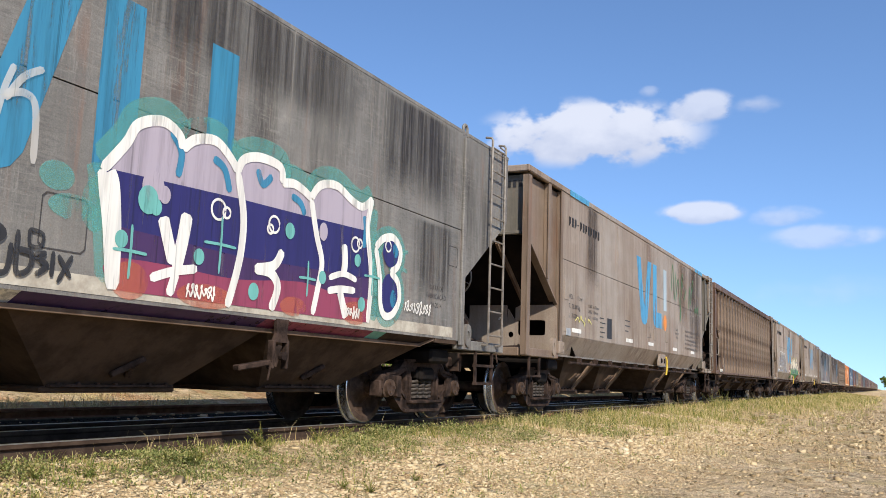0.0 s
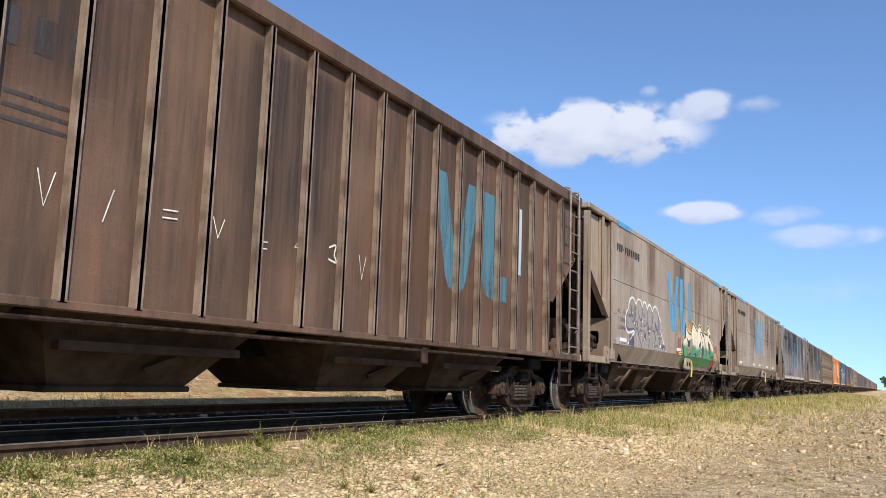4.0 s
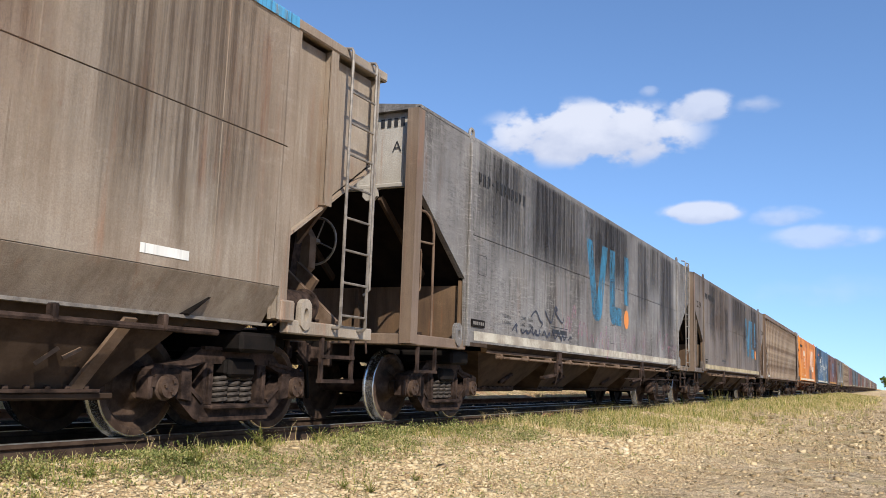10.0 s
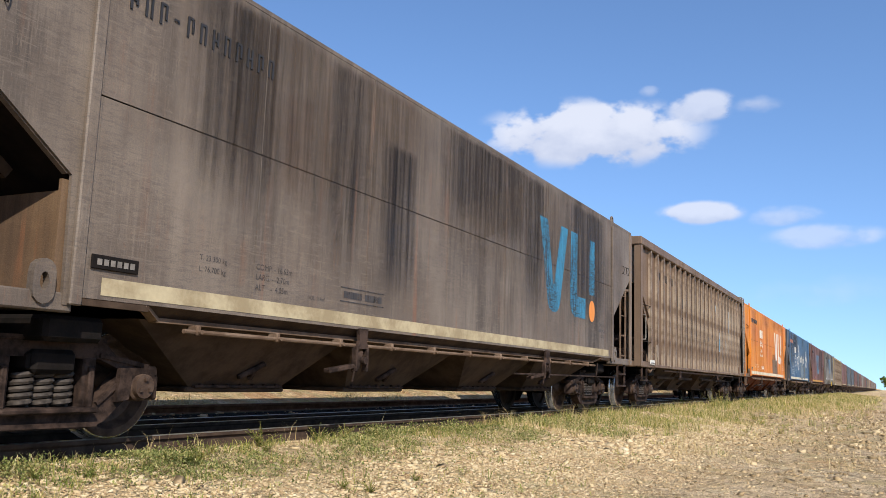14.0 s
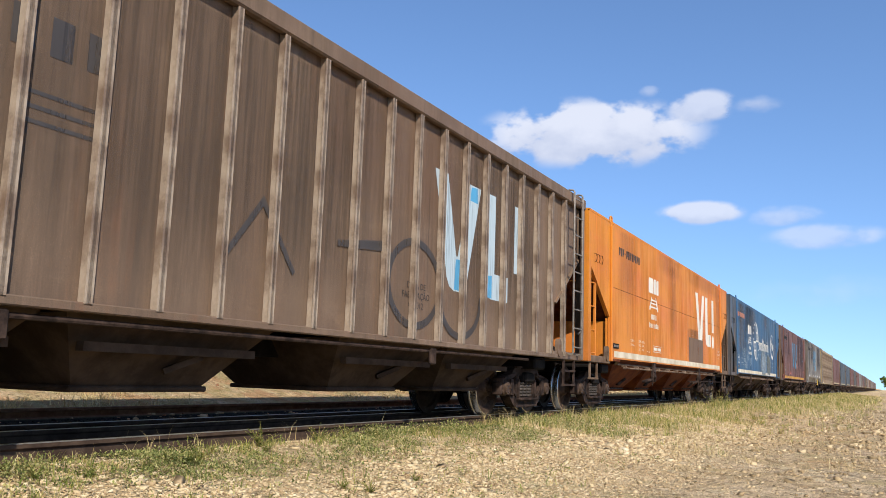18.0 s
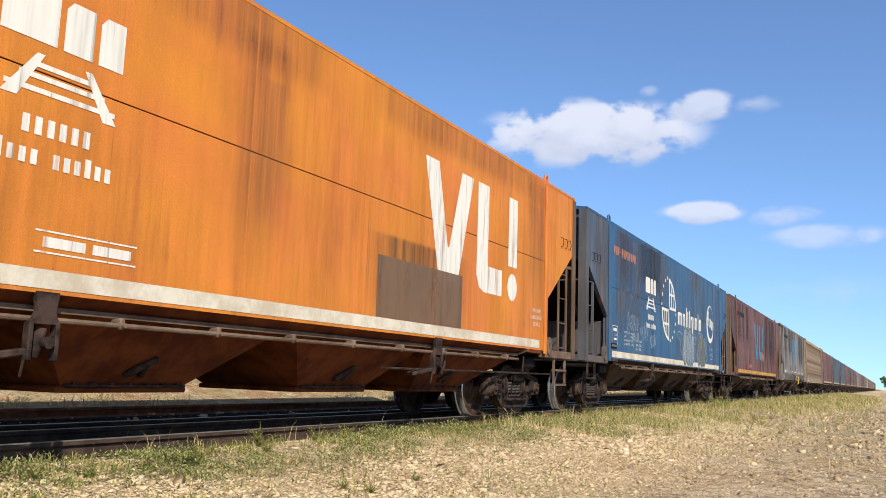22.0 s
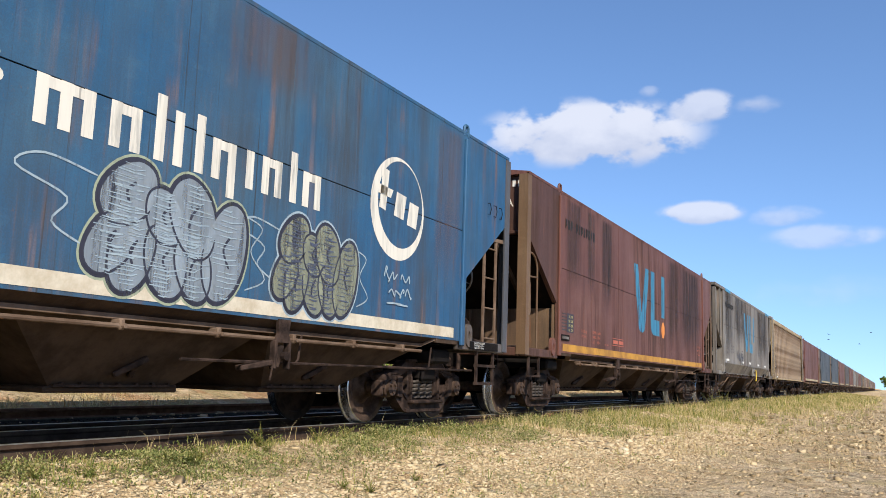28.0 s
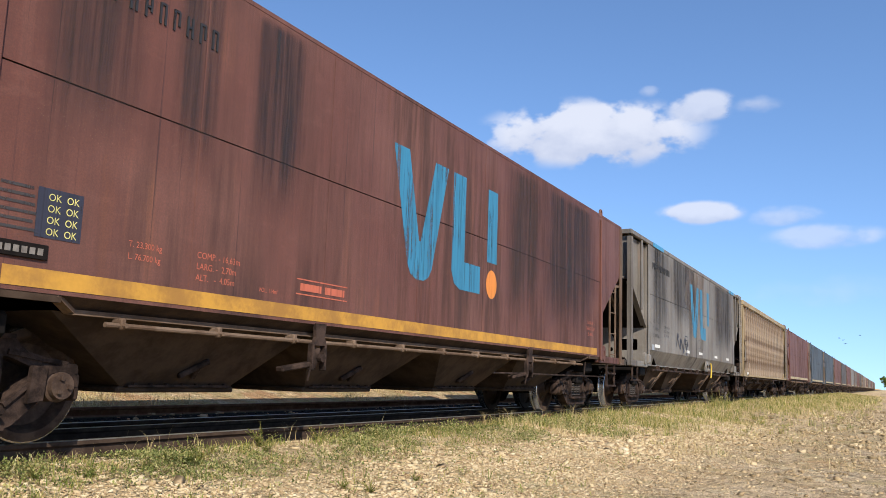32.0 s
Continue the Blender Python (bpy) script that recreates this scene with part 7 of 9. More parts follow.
    for q, k in (([(-0.5, 1.40), (-0.2, 1.44), (-0.08, 1.38), (-0.2, 1.31), (-0.42, 1.30)], 0.05), ([(-0.18, 1.34), (-0.16, 1.16), (-0.04, 1.15), (-0.02, 1.33)], 0.04), ([(0.02, 1.42), (0.03, 1.16), (0.12, 1.18), (0.13, 1.28), (0.03, 1.3)], 0.04),
                 ([(0.10, 1.44), (0.2, 1.42), (0.19, 1.34), (0.11, 1.34), (0.10, 1.44)], 0.025), ([(0.24, 1.30), (0.16, 1.27), (0.25, 1.22), (0.17, 1.15)], 0.04), ([(0.29, 1.32), (0.29, 1.15)], 0.035), ([(0.33, 1.30), (0.44, 1.16)], 0.035), ([(0.44, 1.31), (0.34, 1.12)], 0.035)):
        t.line("black", 8, curve(q), k)
    for q, k in (([(0.08, 2.50), (-0.06, 2.40), (-0.17, 2.22)], 0.075), ([(-0.13, 2.46), (-0.18, 2.3), (-0.22, 2.08)], 0.07), ([(-0.18, 2.25), (-0.04, 2.30), (0.05, 2.22), (0.07, 1.86)], 0.08)):
        t.line("mist_bone", 8, curve(q), k * 0.65)
    t.done()
    r = random.Random(6)
    t = Mural(w, "tag", "thin white sprayed scrawl")
    for x0, z0, n, k in ((1.52, 1.19, 7, 0.05), (4.95, 1.36, 9, 0.075), (3.75, 1.20, 6, 0.05)):
        t.line("ink_bone", 9, loops(x0, z0, n, k, r), 0.016)
    t.done()


def throw_up(w):
    """Five descending lobes inside one white contour, their folds drawn in slate blue."""
    m = Mural(w, "mural", "pale sprayed bubble lettering with a white contour")
    runs = [[(-1.66, 1.345), (-1.75, 1.47), (-1.95, 1.64), (-2.16, 1.82)], [(-2.16, 1.82), (-2.11, 1.97), (-2.2, 2.11), (-2.33, 2.17)], [(-2.33, 2.17), (-2.47, 2.33), (-2.72, 2.39), (-2.9, 2.34), (-3.01, 2.24)],
            [(-3.01, 2.24), (-3.14, 2.35), (-3.33, 2.38), (-3.49, 2.25)], [(-3.49, 2.25), (-3.62, 2.38), (-3.81, 2.40), (-3.95, 2.27)], [(-3.95, 2.27), (-4.08, 2.40), (-4.33, 2.41), (-4.51, 2.28)],
            [(-4.51, 2.28), (-4.66, 2.39), (-4.88, 2.40), (-5.06, 2.30), (-5.14, 2.13)], [(-5.14, 2.13), (-5.29, 2.05), (-5.38, 1.89), (-5.33, 1.73), (-5.18, 1.63), (-4.9, 1.655), (-4.72, 1.68), (-4.65, 1.655), (-4.79, 1.59), (-5.01, 1.48), (-5.15, 1.40), (-5.19, 1.345)]]
    fill = scallop(runs[:-1]) + curve([(-5.14, 2.13), (-5.29, 2.05), (-5.38, 1.89), (-5.33, 1.73), (-5.18, 1.63), (-4.9, 1.655), (-4.65, 1.655)]) + [(-4.8, 1.55), (-5.1, 1.40), (-5.14, 1.345)]
    m.put("haze_grey", 0, [fill])
    m.line("ink_steel", 1, curve([(-5.07, 2.22), (-5.18, 2.07), (-5.30, 1.95), (-5.30, 1.81), (-5.22, 1.73), (-5.05, 1.69), (-4.72, 1.72), (-4.62, 1.69)]), 0.065)
    m.line("ink_steel", 1, curve([(-4.62, 1.69), (-4.66, 1.62), (-4.85, 1.53)]), 0.05)
    folds = [[(-4.51, 2.28), (-4.5, 2.14), (-4.57, 1.98), (-4.72, 1.89), (-4.83, 1.90)], [(-3.95, 2.27), (-3.91, 2.14), (-4.0, 2.0), (-4.13, 1.99), (-4.22, 2.07), (-4.26, 2.16)], [(-3.49, 2.25), (-3.46, 2.08), (-3.53, 1.94), (-3.71, 1.86), (-3.83, 1.88)],
             [(-3.01, 2.24), (-2.97, 2.05), (-3.05, 1.88), (-3.21, 1.81), (-3.38, 1.87), (-3.46, 1.99)], [(-2.33, 2.17), (-2.34, 1.97), (-2.42, 1.79), (-2.56, 1.71)], [(-4.22, 1.95), (-4.06, 1.97), (-3.96, 1.92), (-4.01, 1.81), (-4.16, 1.71), (-4.3, 1.64)],
             [(-4.51, 1.78), (-4.32, 1.71), (-4.15, 1.53), (-3.97, 1.37)], [(-4.04, 1.73), (-3.84, 1.74), (-3.72, 1.67), (-3.75, 1.54), (-3.89, 1.57)], [(-3.6, 1.88), (-3.45, 1.83), (-3.34, 1.70), (-3.27, 1.56), (-3.38, 1.37)],
             [(-3.05, 1.80), (-2.78, 1.78), (-2.68, 1.61), (-2.84, 1.46), (-2.98, 1.50)], [(-2.67, 1.97), (-2.52, 1.88), (-2.37, 1.74), (-2.22, 1.48)], [(-2.84, 1.42), (-2.5, 1.47), (-2.42, 1.38)], [(-4.5, 1.92), (-4.36, 1.90), (-4.34, 1.78), (-4.47, 1.76), (-4.53, 1.86)]]
    for q in folds:
        m.line("ink_steel", 2, curve(q), 0.026)
    for q in ([(-4.88, 2.22), (-4.83, 2.10), (-4.71, 1.98)], [(-5.1, 2.02), (-4.94, 2.0), (-4.82, 2.08)], [(-3.78, 2.16), (-3.74, 2.04), (-3.66, 1.95)], [(-4.06, 1.90), (-4.02, 1.78)], [(-2.72, 2.02), (-2.66, 1.90), (-2.56, 1.84)], [(-3.70, 1.60), (-3.62, 1.68), (-3.64, 1.55)], [(-3.36, 1.84), (-3.28, 1.76), (-3.26, 1.64)]):
        m.line("ink_steel", 2, curve(q), 0.05)
    m.put("ink_bone", 3, [ellipse(c, 0.020, 0.026, 10) for c in ((-4.78, 2.08), (-4.62, 1.86), (-4.17, 1.96), (-3.93, 1.95), (-3.72, 2.02), (-4.06, 1.80), (-4.04, 1.63), (-3.6, 1.82), (-3.28, 1.77), (-3.27, 1.64), (-3.74, 1.56), (-2.64, 1.88), (-2.39, 1.70), (-2.86, 1.47))])
    for run in runs:
        m.line("mist_bone", 3, curve(run), 0.07)
        m.line("ink_bone", 4, curve(run), 0.036)
    m.done()
    r = random.Random(3)
    t = Mural(w, "tag", "slate blue sprayed scrawl")
    for x0, z0, n, k in ((-5.08, 1.42, 8, 0.055), (-5.0, 1.52, 5, 0.07), (-2.12, 1.46, 8, 0.06)):
        t.line("ink_steel", 5, loops(x0, z0, n, k, r), 0.02)
    t.done()


def bubbles(w, u, z, wide, high, fill, edge, glow, seed, hatch):
    """A throw-up of upright, overlapping bubble shapes with hatched fills and a loose wavy line round them."""
    r = random.Random(seed)
    m = Mural(w, "mural", "sprayed bubble lettering with dark contours")
    lobes = ((0.21, 0.74, 0.150, 0.25), (0.13, 0.36, 0.125, 0.24), (0.25, 0.30, 0.125, 0.29), (0.42, 0.62, 0.115, 0.22), (0.44, 0.28, 0.125, 0.28), (0.60, 0.66, 0.150, 0.32), (0.62, 0.27, 0.120, 0.27), (0.83, 0.44, 0.150, 0.42))

    def blob(c, k, n=30):
        x, q, rx, rz = c
        lean = 0.05 * math.sin(9 * x)
        return [(u + wide * (x + lean * math.sin(t)) + (wide * rx + k) * (1 + 0.03 * math.sin(3 * t + x * 20)) * math.cos(t), z + high * q + (high * rz + k) * math.sin(t)) for t in (math.tau * i / n for i in range(n))]

    for c in lobes:
        m.put(glow, 0, [blob(c, 0.050)])
    for c in lobes:
        m.put(edge, 1, [blob(c, 0.030)])
    for c in lobes:
        m.put(fill, 2, [blob(c, -0.004)])
    for c in lobes:
        ring = blob(c, 0.0)
        first = r.randrange(6, 16)
        m.line(edge, 3, (ring + ring)[first:first + 21], 0.020)
        x, q, rx, rz = u + wide * c[0], z + high * c[1], wide * c[2], high * c[3]
        m.line(edge, 3, curve([(x + rx * 0.2, q + rz * 0.35), (x - rx * 0.1, q + rz * 0.05), (x + rx * r.uniform(-0.2, 0.3), q - rz * 0.3)]), 0.024)
        for k in range(17):
            zz = q - rz * 0.9 + k * rz * 0.11 + r.uniform(-0.012, 0.012)
            half = rx * 0.86 * math.sqrt(max(0.05, 1 - ((zz - q) / rz) ** 2))
            x0 = x - half * r.uniform(0.3, 1.0)
            m.line(hatch, 4, [(x0, zz), ((x0 + x + half) / 2, zz + r.uniform(-0.012, 0.0)), (x0 + half * r.uniform(0.9, 1.6), zz + r.uniform(-0.01, 0.02))], r.uniform(0.006, 0.017))
    m.line("ink_ice", 0, curve([(u - 0.02, z + high * 0.30), (u - wide * 0.16, z + high * 0.42), (u - wide * 0.10, z + high * 0.60), (u - wide * 0.34, z + high * 0.74), (u - wide * 0.22, z + high * 0.86), (u + wide * 0.04, z + high * 0.80)]), 0.016)
    m.line("ink_ice", 0, curve([(u + wide * 0.95, z + high * 0.80), (u + wide * 1.10, z + high * 0.72), (u + wide * 1.02, z + high * 0.50), (u + wide * 1.14, z + high * 0.28), (u + wide * 0.99, z + high * 0.16)]), 0.014)
    m.done()


def mural_green(w, u):
    """Cream-topped, green-footed letter shapes with dark contours, a yellow rim and red ends."""
    m = Mural(w, "mural", "sprayed mural in cream and green with black contours")
    m.put("mist_red", 0, [[(-0.10, 1.78), (0.40, 1.83), (0.30, 1.62), (0.40, 1.345), (-0.42, 1.345), (-0.24, 1.5)], [(5.12, 1.76), (5.68, 1.84), (5.85, 1.62), (6.05, 1.36), (5.15, 1.345)]])
    left = [[(0.40, 1.345), (0.29, 1.62)], [(0.29, 1.62), (0.59, 1.87)], [(0.59, 1.87), (0.72, 1.86)], [(0.72, 1.86), (0.71, 2.10), (0.76, 2.22), (0.87, 2.30)], [(0.87, 2.30), (0.97, 2.16), (1.15, 2.07), (1.33, 2.02), (1.57, 2.0)],
            [(1.57, 2.0), (1.62, 2.19), (1.74, 2.36)], [(1.74, 2.36), (2.1, 2.29), (2.48, 2.13)], [(2.48, 2.13), (2.62, 2.25), (2.84, 2.32), (3.01, 2.30), (3.17, 2.22), (3.31, 2.09), (3.43, 2.05)],
            [(3.43, 2.05), (3.57, 2.17)], [(3.57, 2.17), (3.92, 2.11)], [(3.92, 2.11), (4.06, 2.31), (4.22, 2.38), (4.41, 2.34), (4.56, 2.22), (4.64, 2.10)], [(4.64, 2.10), (4.56, 2.01)], [(4.56, 2.01), (4.77, 1.95), (5.0, 1.83), (5.14, 1.66), (5.2, 1.50), (5.2, 1.345)]]
    rim = scallop(left)
    m.put("mural_fade", 1, [rim])
    for run in left:
        m.line("ink_char", 2, [(a + 0.012, b - 0.04) for a, b in curve(run)], 0.055)
        m.line("ink_lemon", 3, curve(run), 0.04)
    for q in ([(0.32, 1.60), (0.48, 1.77), (0.60, 1.345), (0.42, 1.345)], [(0.74, 1.84), (0.74, 2.12), (0.87, 2.26), (0.90, 2.02), (0.86, 1.80)], [(1.62, 2.02), (1.65, 2.17), (1.76, 2.33), (1.86, 2.32), (1.71, 2.08)],
              [(0.98, 1.89), (1.15, 1.78), (1.47, 1.80), (1.41, 1.50), (1.52, 1.40), (1.04, 1.36), (1.14, 1.47), (1.09, 1.70)], [(2.66, 1.50), (2.75, 1.72), (2.95, 1.84), (3.05, 1.78), (2.86, 1.58)],
              [(3.45, 2.03), (3.55, 2.13), (3.57, 1.97)], [(3.92, 2.10), (4.06, 2.28), (4.18, 2.32), (4.10, 2.18), (4.17, 2.08)], [(4.33, 2.07), (4.39, 2.15), (4.53, 2.09), (4.62, 2.11), (4.56, 2.01), (4.39, 2.0)]):
        m.put("ink_char", 4, [q])
    for q in ([(3.35, 1.77), (3.45, 1.66), (3.44, 1.50), (3.33, 1.39), (3.13, 1.35), (2.93, 1.36), (2.90, 1.42), (3.12, 1.60), (3.35, 1.77)], [(4.22, 1.90), (4.19, 1.79), (4.25, 1.61), (4.39, 1.50), (4.54, 1.54), (4.61, 1.67), (4.49, 1.81), (4.22, 1.90)]):
        m.put("ink_char", 4, [curve(q)[:-1]])
    m.put("ink_char", 4, [ellipse((2.14, 1.41), 0.20, 0.06, 18)])
    for q, k in (([(1.60, 2.0), (1.73, 1.8), (1.80, 1.55), (1.75, 1.345)], 0.03), ([(2.48, 2.12), (2.44, 1.8), (2.49, 1.345)], 0.028), ([(2.95, 2.10), (3.21, 2.11), (3.45, 2.03), (3.67, 1.86), (3.89, 1.58), (3.97, 1.345)], 0.035), ([(2.95, 2.06), (3.11, 1.97), (3.26, 1.83), (3.35, 1.77)], 0.035),
                 ([(3.55, 2.13), (3.59, 1.9), (3.61, 1.70)], 0.016), ([(4.22, 2.07), (4.19, 1.96), (4.19, 1.85)], 0.03), ([(3.57, 2.12), (3.92, 2.10), (4.22, 2.07)], 0.03), ([(4.40, 2.02), (4.7, 1.92), (4.95, 1.78)], 0.016)):
        m.line("ink_char", 4, curve(q), k)
    for q in ([(1.16, 1.40), (1.17, 1.58), (1.32, 1.61), (1.30, 1.46)], [(2.86, 1.40), (3.11, 1.58), (3.04, 1.38)], [(2.70, 1.54), (2.76, 1.66), (2.82, 1.65)], [(4.22, 1.76), (4.29, 1.73), (4.35, 1.60), (4.29, 1.57)]):
        m.line("ink_lemon", 6, q + q[:1], 0.028)
        m.put("ink_red", 5, [q])
    m.put("ink_cream", 5, [ellipse((2.05, 1.385), 0.05, 0.025, 12)])
    for x, z, k in ((0.24, 1.51, 0.10), (0.18, 1.43, 0.14), (0.05, 1.375, 0.16), (5.40, 1.52, 0.15), (5.44, 1.45, 0.18), (5.40, 1.38, 0.16), (5.66, 1.40, 0.04), (5.22, 1.64, 0.03)):
        m.line("ink_lemon", 6, ellipse((x, z), k, 0.028, 14, 0, 6.2), 0.022)
    m.done()
    r = random.Random(2)
    t = Mural(w, "tag", "small black sprayed scrawl")
    t.line("ink_char", 7, loops(4.55, 1.42, 9, 0.06, r), 0.018)
    t.done()
    # the paint runs on over the sloping skirt
    s = Shape()
    s.add([(u - 0.05, -HW - 0.004, 1.333), (u + 4.3, -HW - 0.004, 1.333), (u + 4.3, -HW + 0.125, 1.115), (u - 0.05, -HW + 0.125, 1.115)], [(0, 1, 2, 3)])
    part("mural", s, M["ink_green"], w)
    s = Shape()
    s.add([(u + 4.3, -HW - 0.004, 1.333), (u + 5.0, -HW - 0.004, 1.333), (u + 5.0, -HW + 0.165, 1.052), (u + 4.3, -HW + 0.165, 1.052)], [(0, 1, 2, 3)])
    part("mural", s, M["ink_red"], w)


def scrawl(w, ink, rows, wide, seed, y=HW, label="sprayed scrawl", runs=False):
    r = random.Random(seed)
    m = Mural(w, "tag", label, y)
    for u, z, a, h, n in rows:
        pts, step = [], a / max(1, n - 1)
        for i in range(n):
            low = i % 2 == 0
            pts.append((u + i * step + r.uniform(-0.45, 0.45) * step, z + h * (r.uniform(0.0, 0.25) if low else r.uniform(0.45, 1.0))))
            if len(pts) >= 2 and r.random() < 0.3:
                q = pts[-1]
                pts += [(q[0] + step * 0.5, q[1] - h * 0.12), (q[0] + step * 0.1, q[1] - h * r.uniform(0.2, 0.4))]
            if len(pts) > 4 and r.random() < 0.35:
                m.line(ink, 5, curve(pts, 5), wide)
                pts = []
        if len(pts) > 1:
            m.line(ink, 5, curve(pts, 5), wide)
        if h > 0.3 and runs:
            for i in range(n):
                x, q = u + r.uniform(0, a), z + r.uniform(0, h * 0.5)
                m.line(ink, 4, [(x, q), (x + 0.006, q - r.uniform(0.1, 0.4) * h)], wide * 0.35)
    m.done()


def dress_train(cars):
    a, b, c, d, e, f, g, h, i, j, k, l, mm = cars
    yr = HW - 0.08
    for car, ch, mt in ((b, '', M['black']), (d, '', M['black']), (e, '', M['black']), (f, 'A', M['black']), (g, 'B', M['black']), (i, 'A', M['white']), (k, 'A', M['white'])):
        end_letter(car, ch, mt)
    # grey wagon with the purple mural
    emblem(a, -1.0, 1.76, ("sky_worn", "sky_worn", "sky_worn", None))
    mural_purple(a)
    smooth_marks(a, M["ghost"], M["ghost"], 1, "09-2014")
    stains(a, ((4.1, 6.3, 2.5, 3.78, "stain"), (0.2, 4.2, 2.9, 3.79, "stain_b"), (-5, -1, 2.2, 3.79, "stain"), (5.0, 6.3, 1.4, 2.45, "stain_b")))
    for u0, u1, ink in ((-0.35, 0.10, "bone"), (0.10, 0.30, "violet"), (0.30, 2.55, "violet"), (2.55, 4.35, "wine"), (4.35, 4.62, "mint")):
        s = Shape()
        s.sheet([(u0, -HW, 1.042), (u1, -HW, 1.042), (u1, -HW + 0.146, 0.958), (u0, -HW + 0.146, 0.958)], -0.004)
        part("mural_foot", s, M["ink_" + ink], a, "sprayed foot of the mural on the skirt")
    # beige wagons
    emblem(b, -1.36, 1.90, ("sky", "sky", "pale", "dot"))
    flush_marks(b, HW, 2)
    scrawl(b, "ink_grass", ((2.1, 2.75, 0.5, 0.95, 4), (2.75, 2.6, 1.3, 1.0, 6), (4.2, 2.55, 0.6, 1.0, 4), (5.2, 2.6, 0.5, 0.22, 7)), 0.04, 5, label="thin green sprayed scrawl")
    scrawl(b, "black", tuple((3.8, 1.98 - q * 0.115, 1.8, 0.07, 42) for q in range(5)), 0.014, 6, label="black marker handwriting")
    bars(b, "fine_print", small_bars(-4.1, 1.78, 5, 0.36, 0.02, 0.09, 8), M["black"])
    s = Shape()
    s.flat([(-3.62, 1.42), (-3.30, 1.42), (-3.30, 1.82), (-3.62, 1.82)], -HW - 0.004)
    part("chalk_panel", s, M["black"], b, "black chalk panel")
    scrawl(b, "ink_lemon", ((-5.6, 1.62, 0.9, 0.16, 9),), 0.025, 7)
    for car, q in ((b, 0), (d, 3), (e, 6), (l, 9)):
        r = random.Random(q)
        stains(car, tuple((x, x + r.uniform(0.4, 1.3), r.uniform(1.6, 2.6), 3.88, r.choice(("stain_b", "stain_rust", "stain_rust"))) for x in (r.uniform(-6.1, 5) for _ in range(9))))
    for car in (b, d, e, l):
        for x in (-6.0, 5.2):
            s = Shape()
            s.flat([(x, 3.82), (x + 1.1, 3.82), (x + 1.1, 3.925), (x, 3.925)], -HW - 0.0225)
            part("blue_patch", s, M["sky"], car, "worn light blue patch under the eave")
    emblem(d, -1.40, 1.90, ("sky", "sky", "sky", "dot"))
    flush_marks(d, HW, 3)
    throw_up(d)
    mural_green(d, 0.52)
    emblem(e, -1.45, 1.91, ("sky", "sky", "sky", "dot"))
    flush_marks(e, HW, 4)
    emblem(l, -1.6, 1.90, ("sky_worn", "sky_worn", "sky_worn", None))
    flush_marks(l, HW, 5)
    scrawl(l, "ink_char", ((-3.4, 1.5, 1.6, 0.4, 9),), 0.05, 9)
    stains(l, ((2.0, 6.2, 1.5, 3.88, "stain"), (-6.2, -4.2, 1.4, 3.88, "stain_b"), (-3.8, -1.4, 2.0, 3.88, "stain")))
    # brown ribbed wagon with chalk marks
    number_bars(c, -6.2, 3.12, M["black"], yr, pitch=0.2, h=0.19)
    emblem(c, 2.35, 1.68, ("teal", "teal", "pale", None), yr)
    r = random.Random(11)
    ch = Mural(c, "tag", "white chalk signs", yr)
    for q in range(13):
        x, z, kd = -6.0 + q * 0.56, 1.58 + r.uniform(-0.05, 0.12), r.randrange(5)
        hh = r.uniform(0.16, 0.30)
        if kd == 0:
            ch.line("ink_bone", 5, [(x, z + hh), (x + 0.07, z), (x + 0.14, z + hh)], 0.02)
        elif kd == 1:
            ch.line("ink_bone", 5, [(x, z + hh * 0.4), (x + 0.16, z + hh * 0.45)], 0.02)
            ch.line("ink_bone", 5, [(x, z + hh * 0.65), (x + 0.16, z + hh * 0.7)], 0.02)
        elif kd == 2:
            ch.line("ink_bone", 5, [(x + 0.10, z), (x + 0.13, z + hh), (x, z + hh * 0.4), (x + 0.2, z + hh * 0.42)], 0.02)
        elif kd == 3:
            ch.line("ink_bone", 5, [(x, z), (x + 0.08, z + hh)], 0.022)
        else:
            ch.line("ink_bone", 5, curve([(x, z + hh * 0.8), (x + 0.12, z + hh), (x + 0.1, z + hh * 0.5), (x + 0.14, z + 0.02), (x, z + 0.04)]), 0.02)
    ch.done()
    bars(c, "badge_bar", [(-3.6 + q * 0.28, 2.62, 0.16, 0.26) for q in range(3)] + [(-3.5, 2.3 - q * 0.09, 0.6, 0.03) for q in range(3)], M["ghost"], yr)
    stains(c, ((-6, -2, 2.2, 3.68, "stain_b"), (0, 5, 1.2, 2.6, "stain_rust"), (-1.5, 0.5, 1.3, 3.6, "stain_b")), yr)
    # grey scraped wagon
    emblem(f, -1.40, 1.72, ("sky_sooty", "sky_sooty", "sky_sooty", "dot"))
    smooth_marks(f, M["black"], M["black"], 6, "02-2014")
    scrawl(f, "mist_pink", ((-2.6, 1.3, 1.3, 0.7, 9), (-1.2, 1.2, 0.9, 0.5, 7), (-0.4, 1.15, 1.4, 0.6, 9), (1.1, 1.15, 1.0, 0.6, 7), (2.4, 1.2, 0.8, 0.55, 6), (4.0, 1.3, 1.4, 0.9, 5), (5.3, 1.2, 0.9, 0.5, 6)), 0.019, 12, label="faint pink sprayed scrawl", runs=True)
    scrawl(f, "ink_char", ((-4.9, 1.25, 2.6, 0.14, 26), (-4.2, 1.5, 1.6, 0.3, 8)), 0.03, 13)
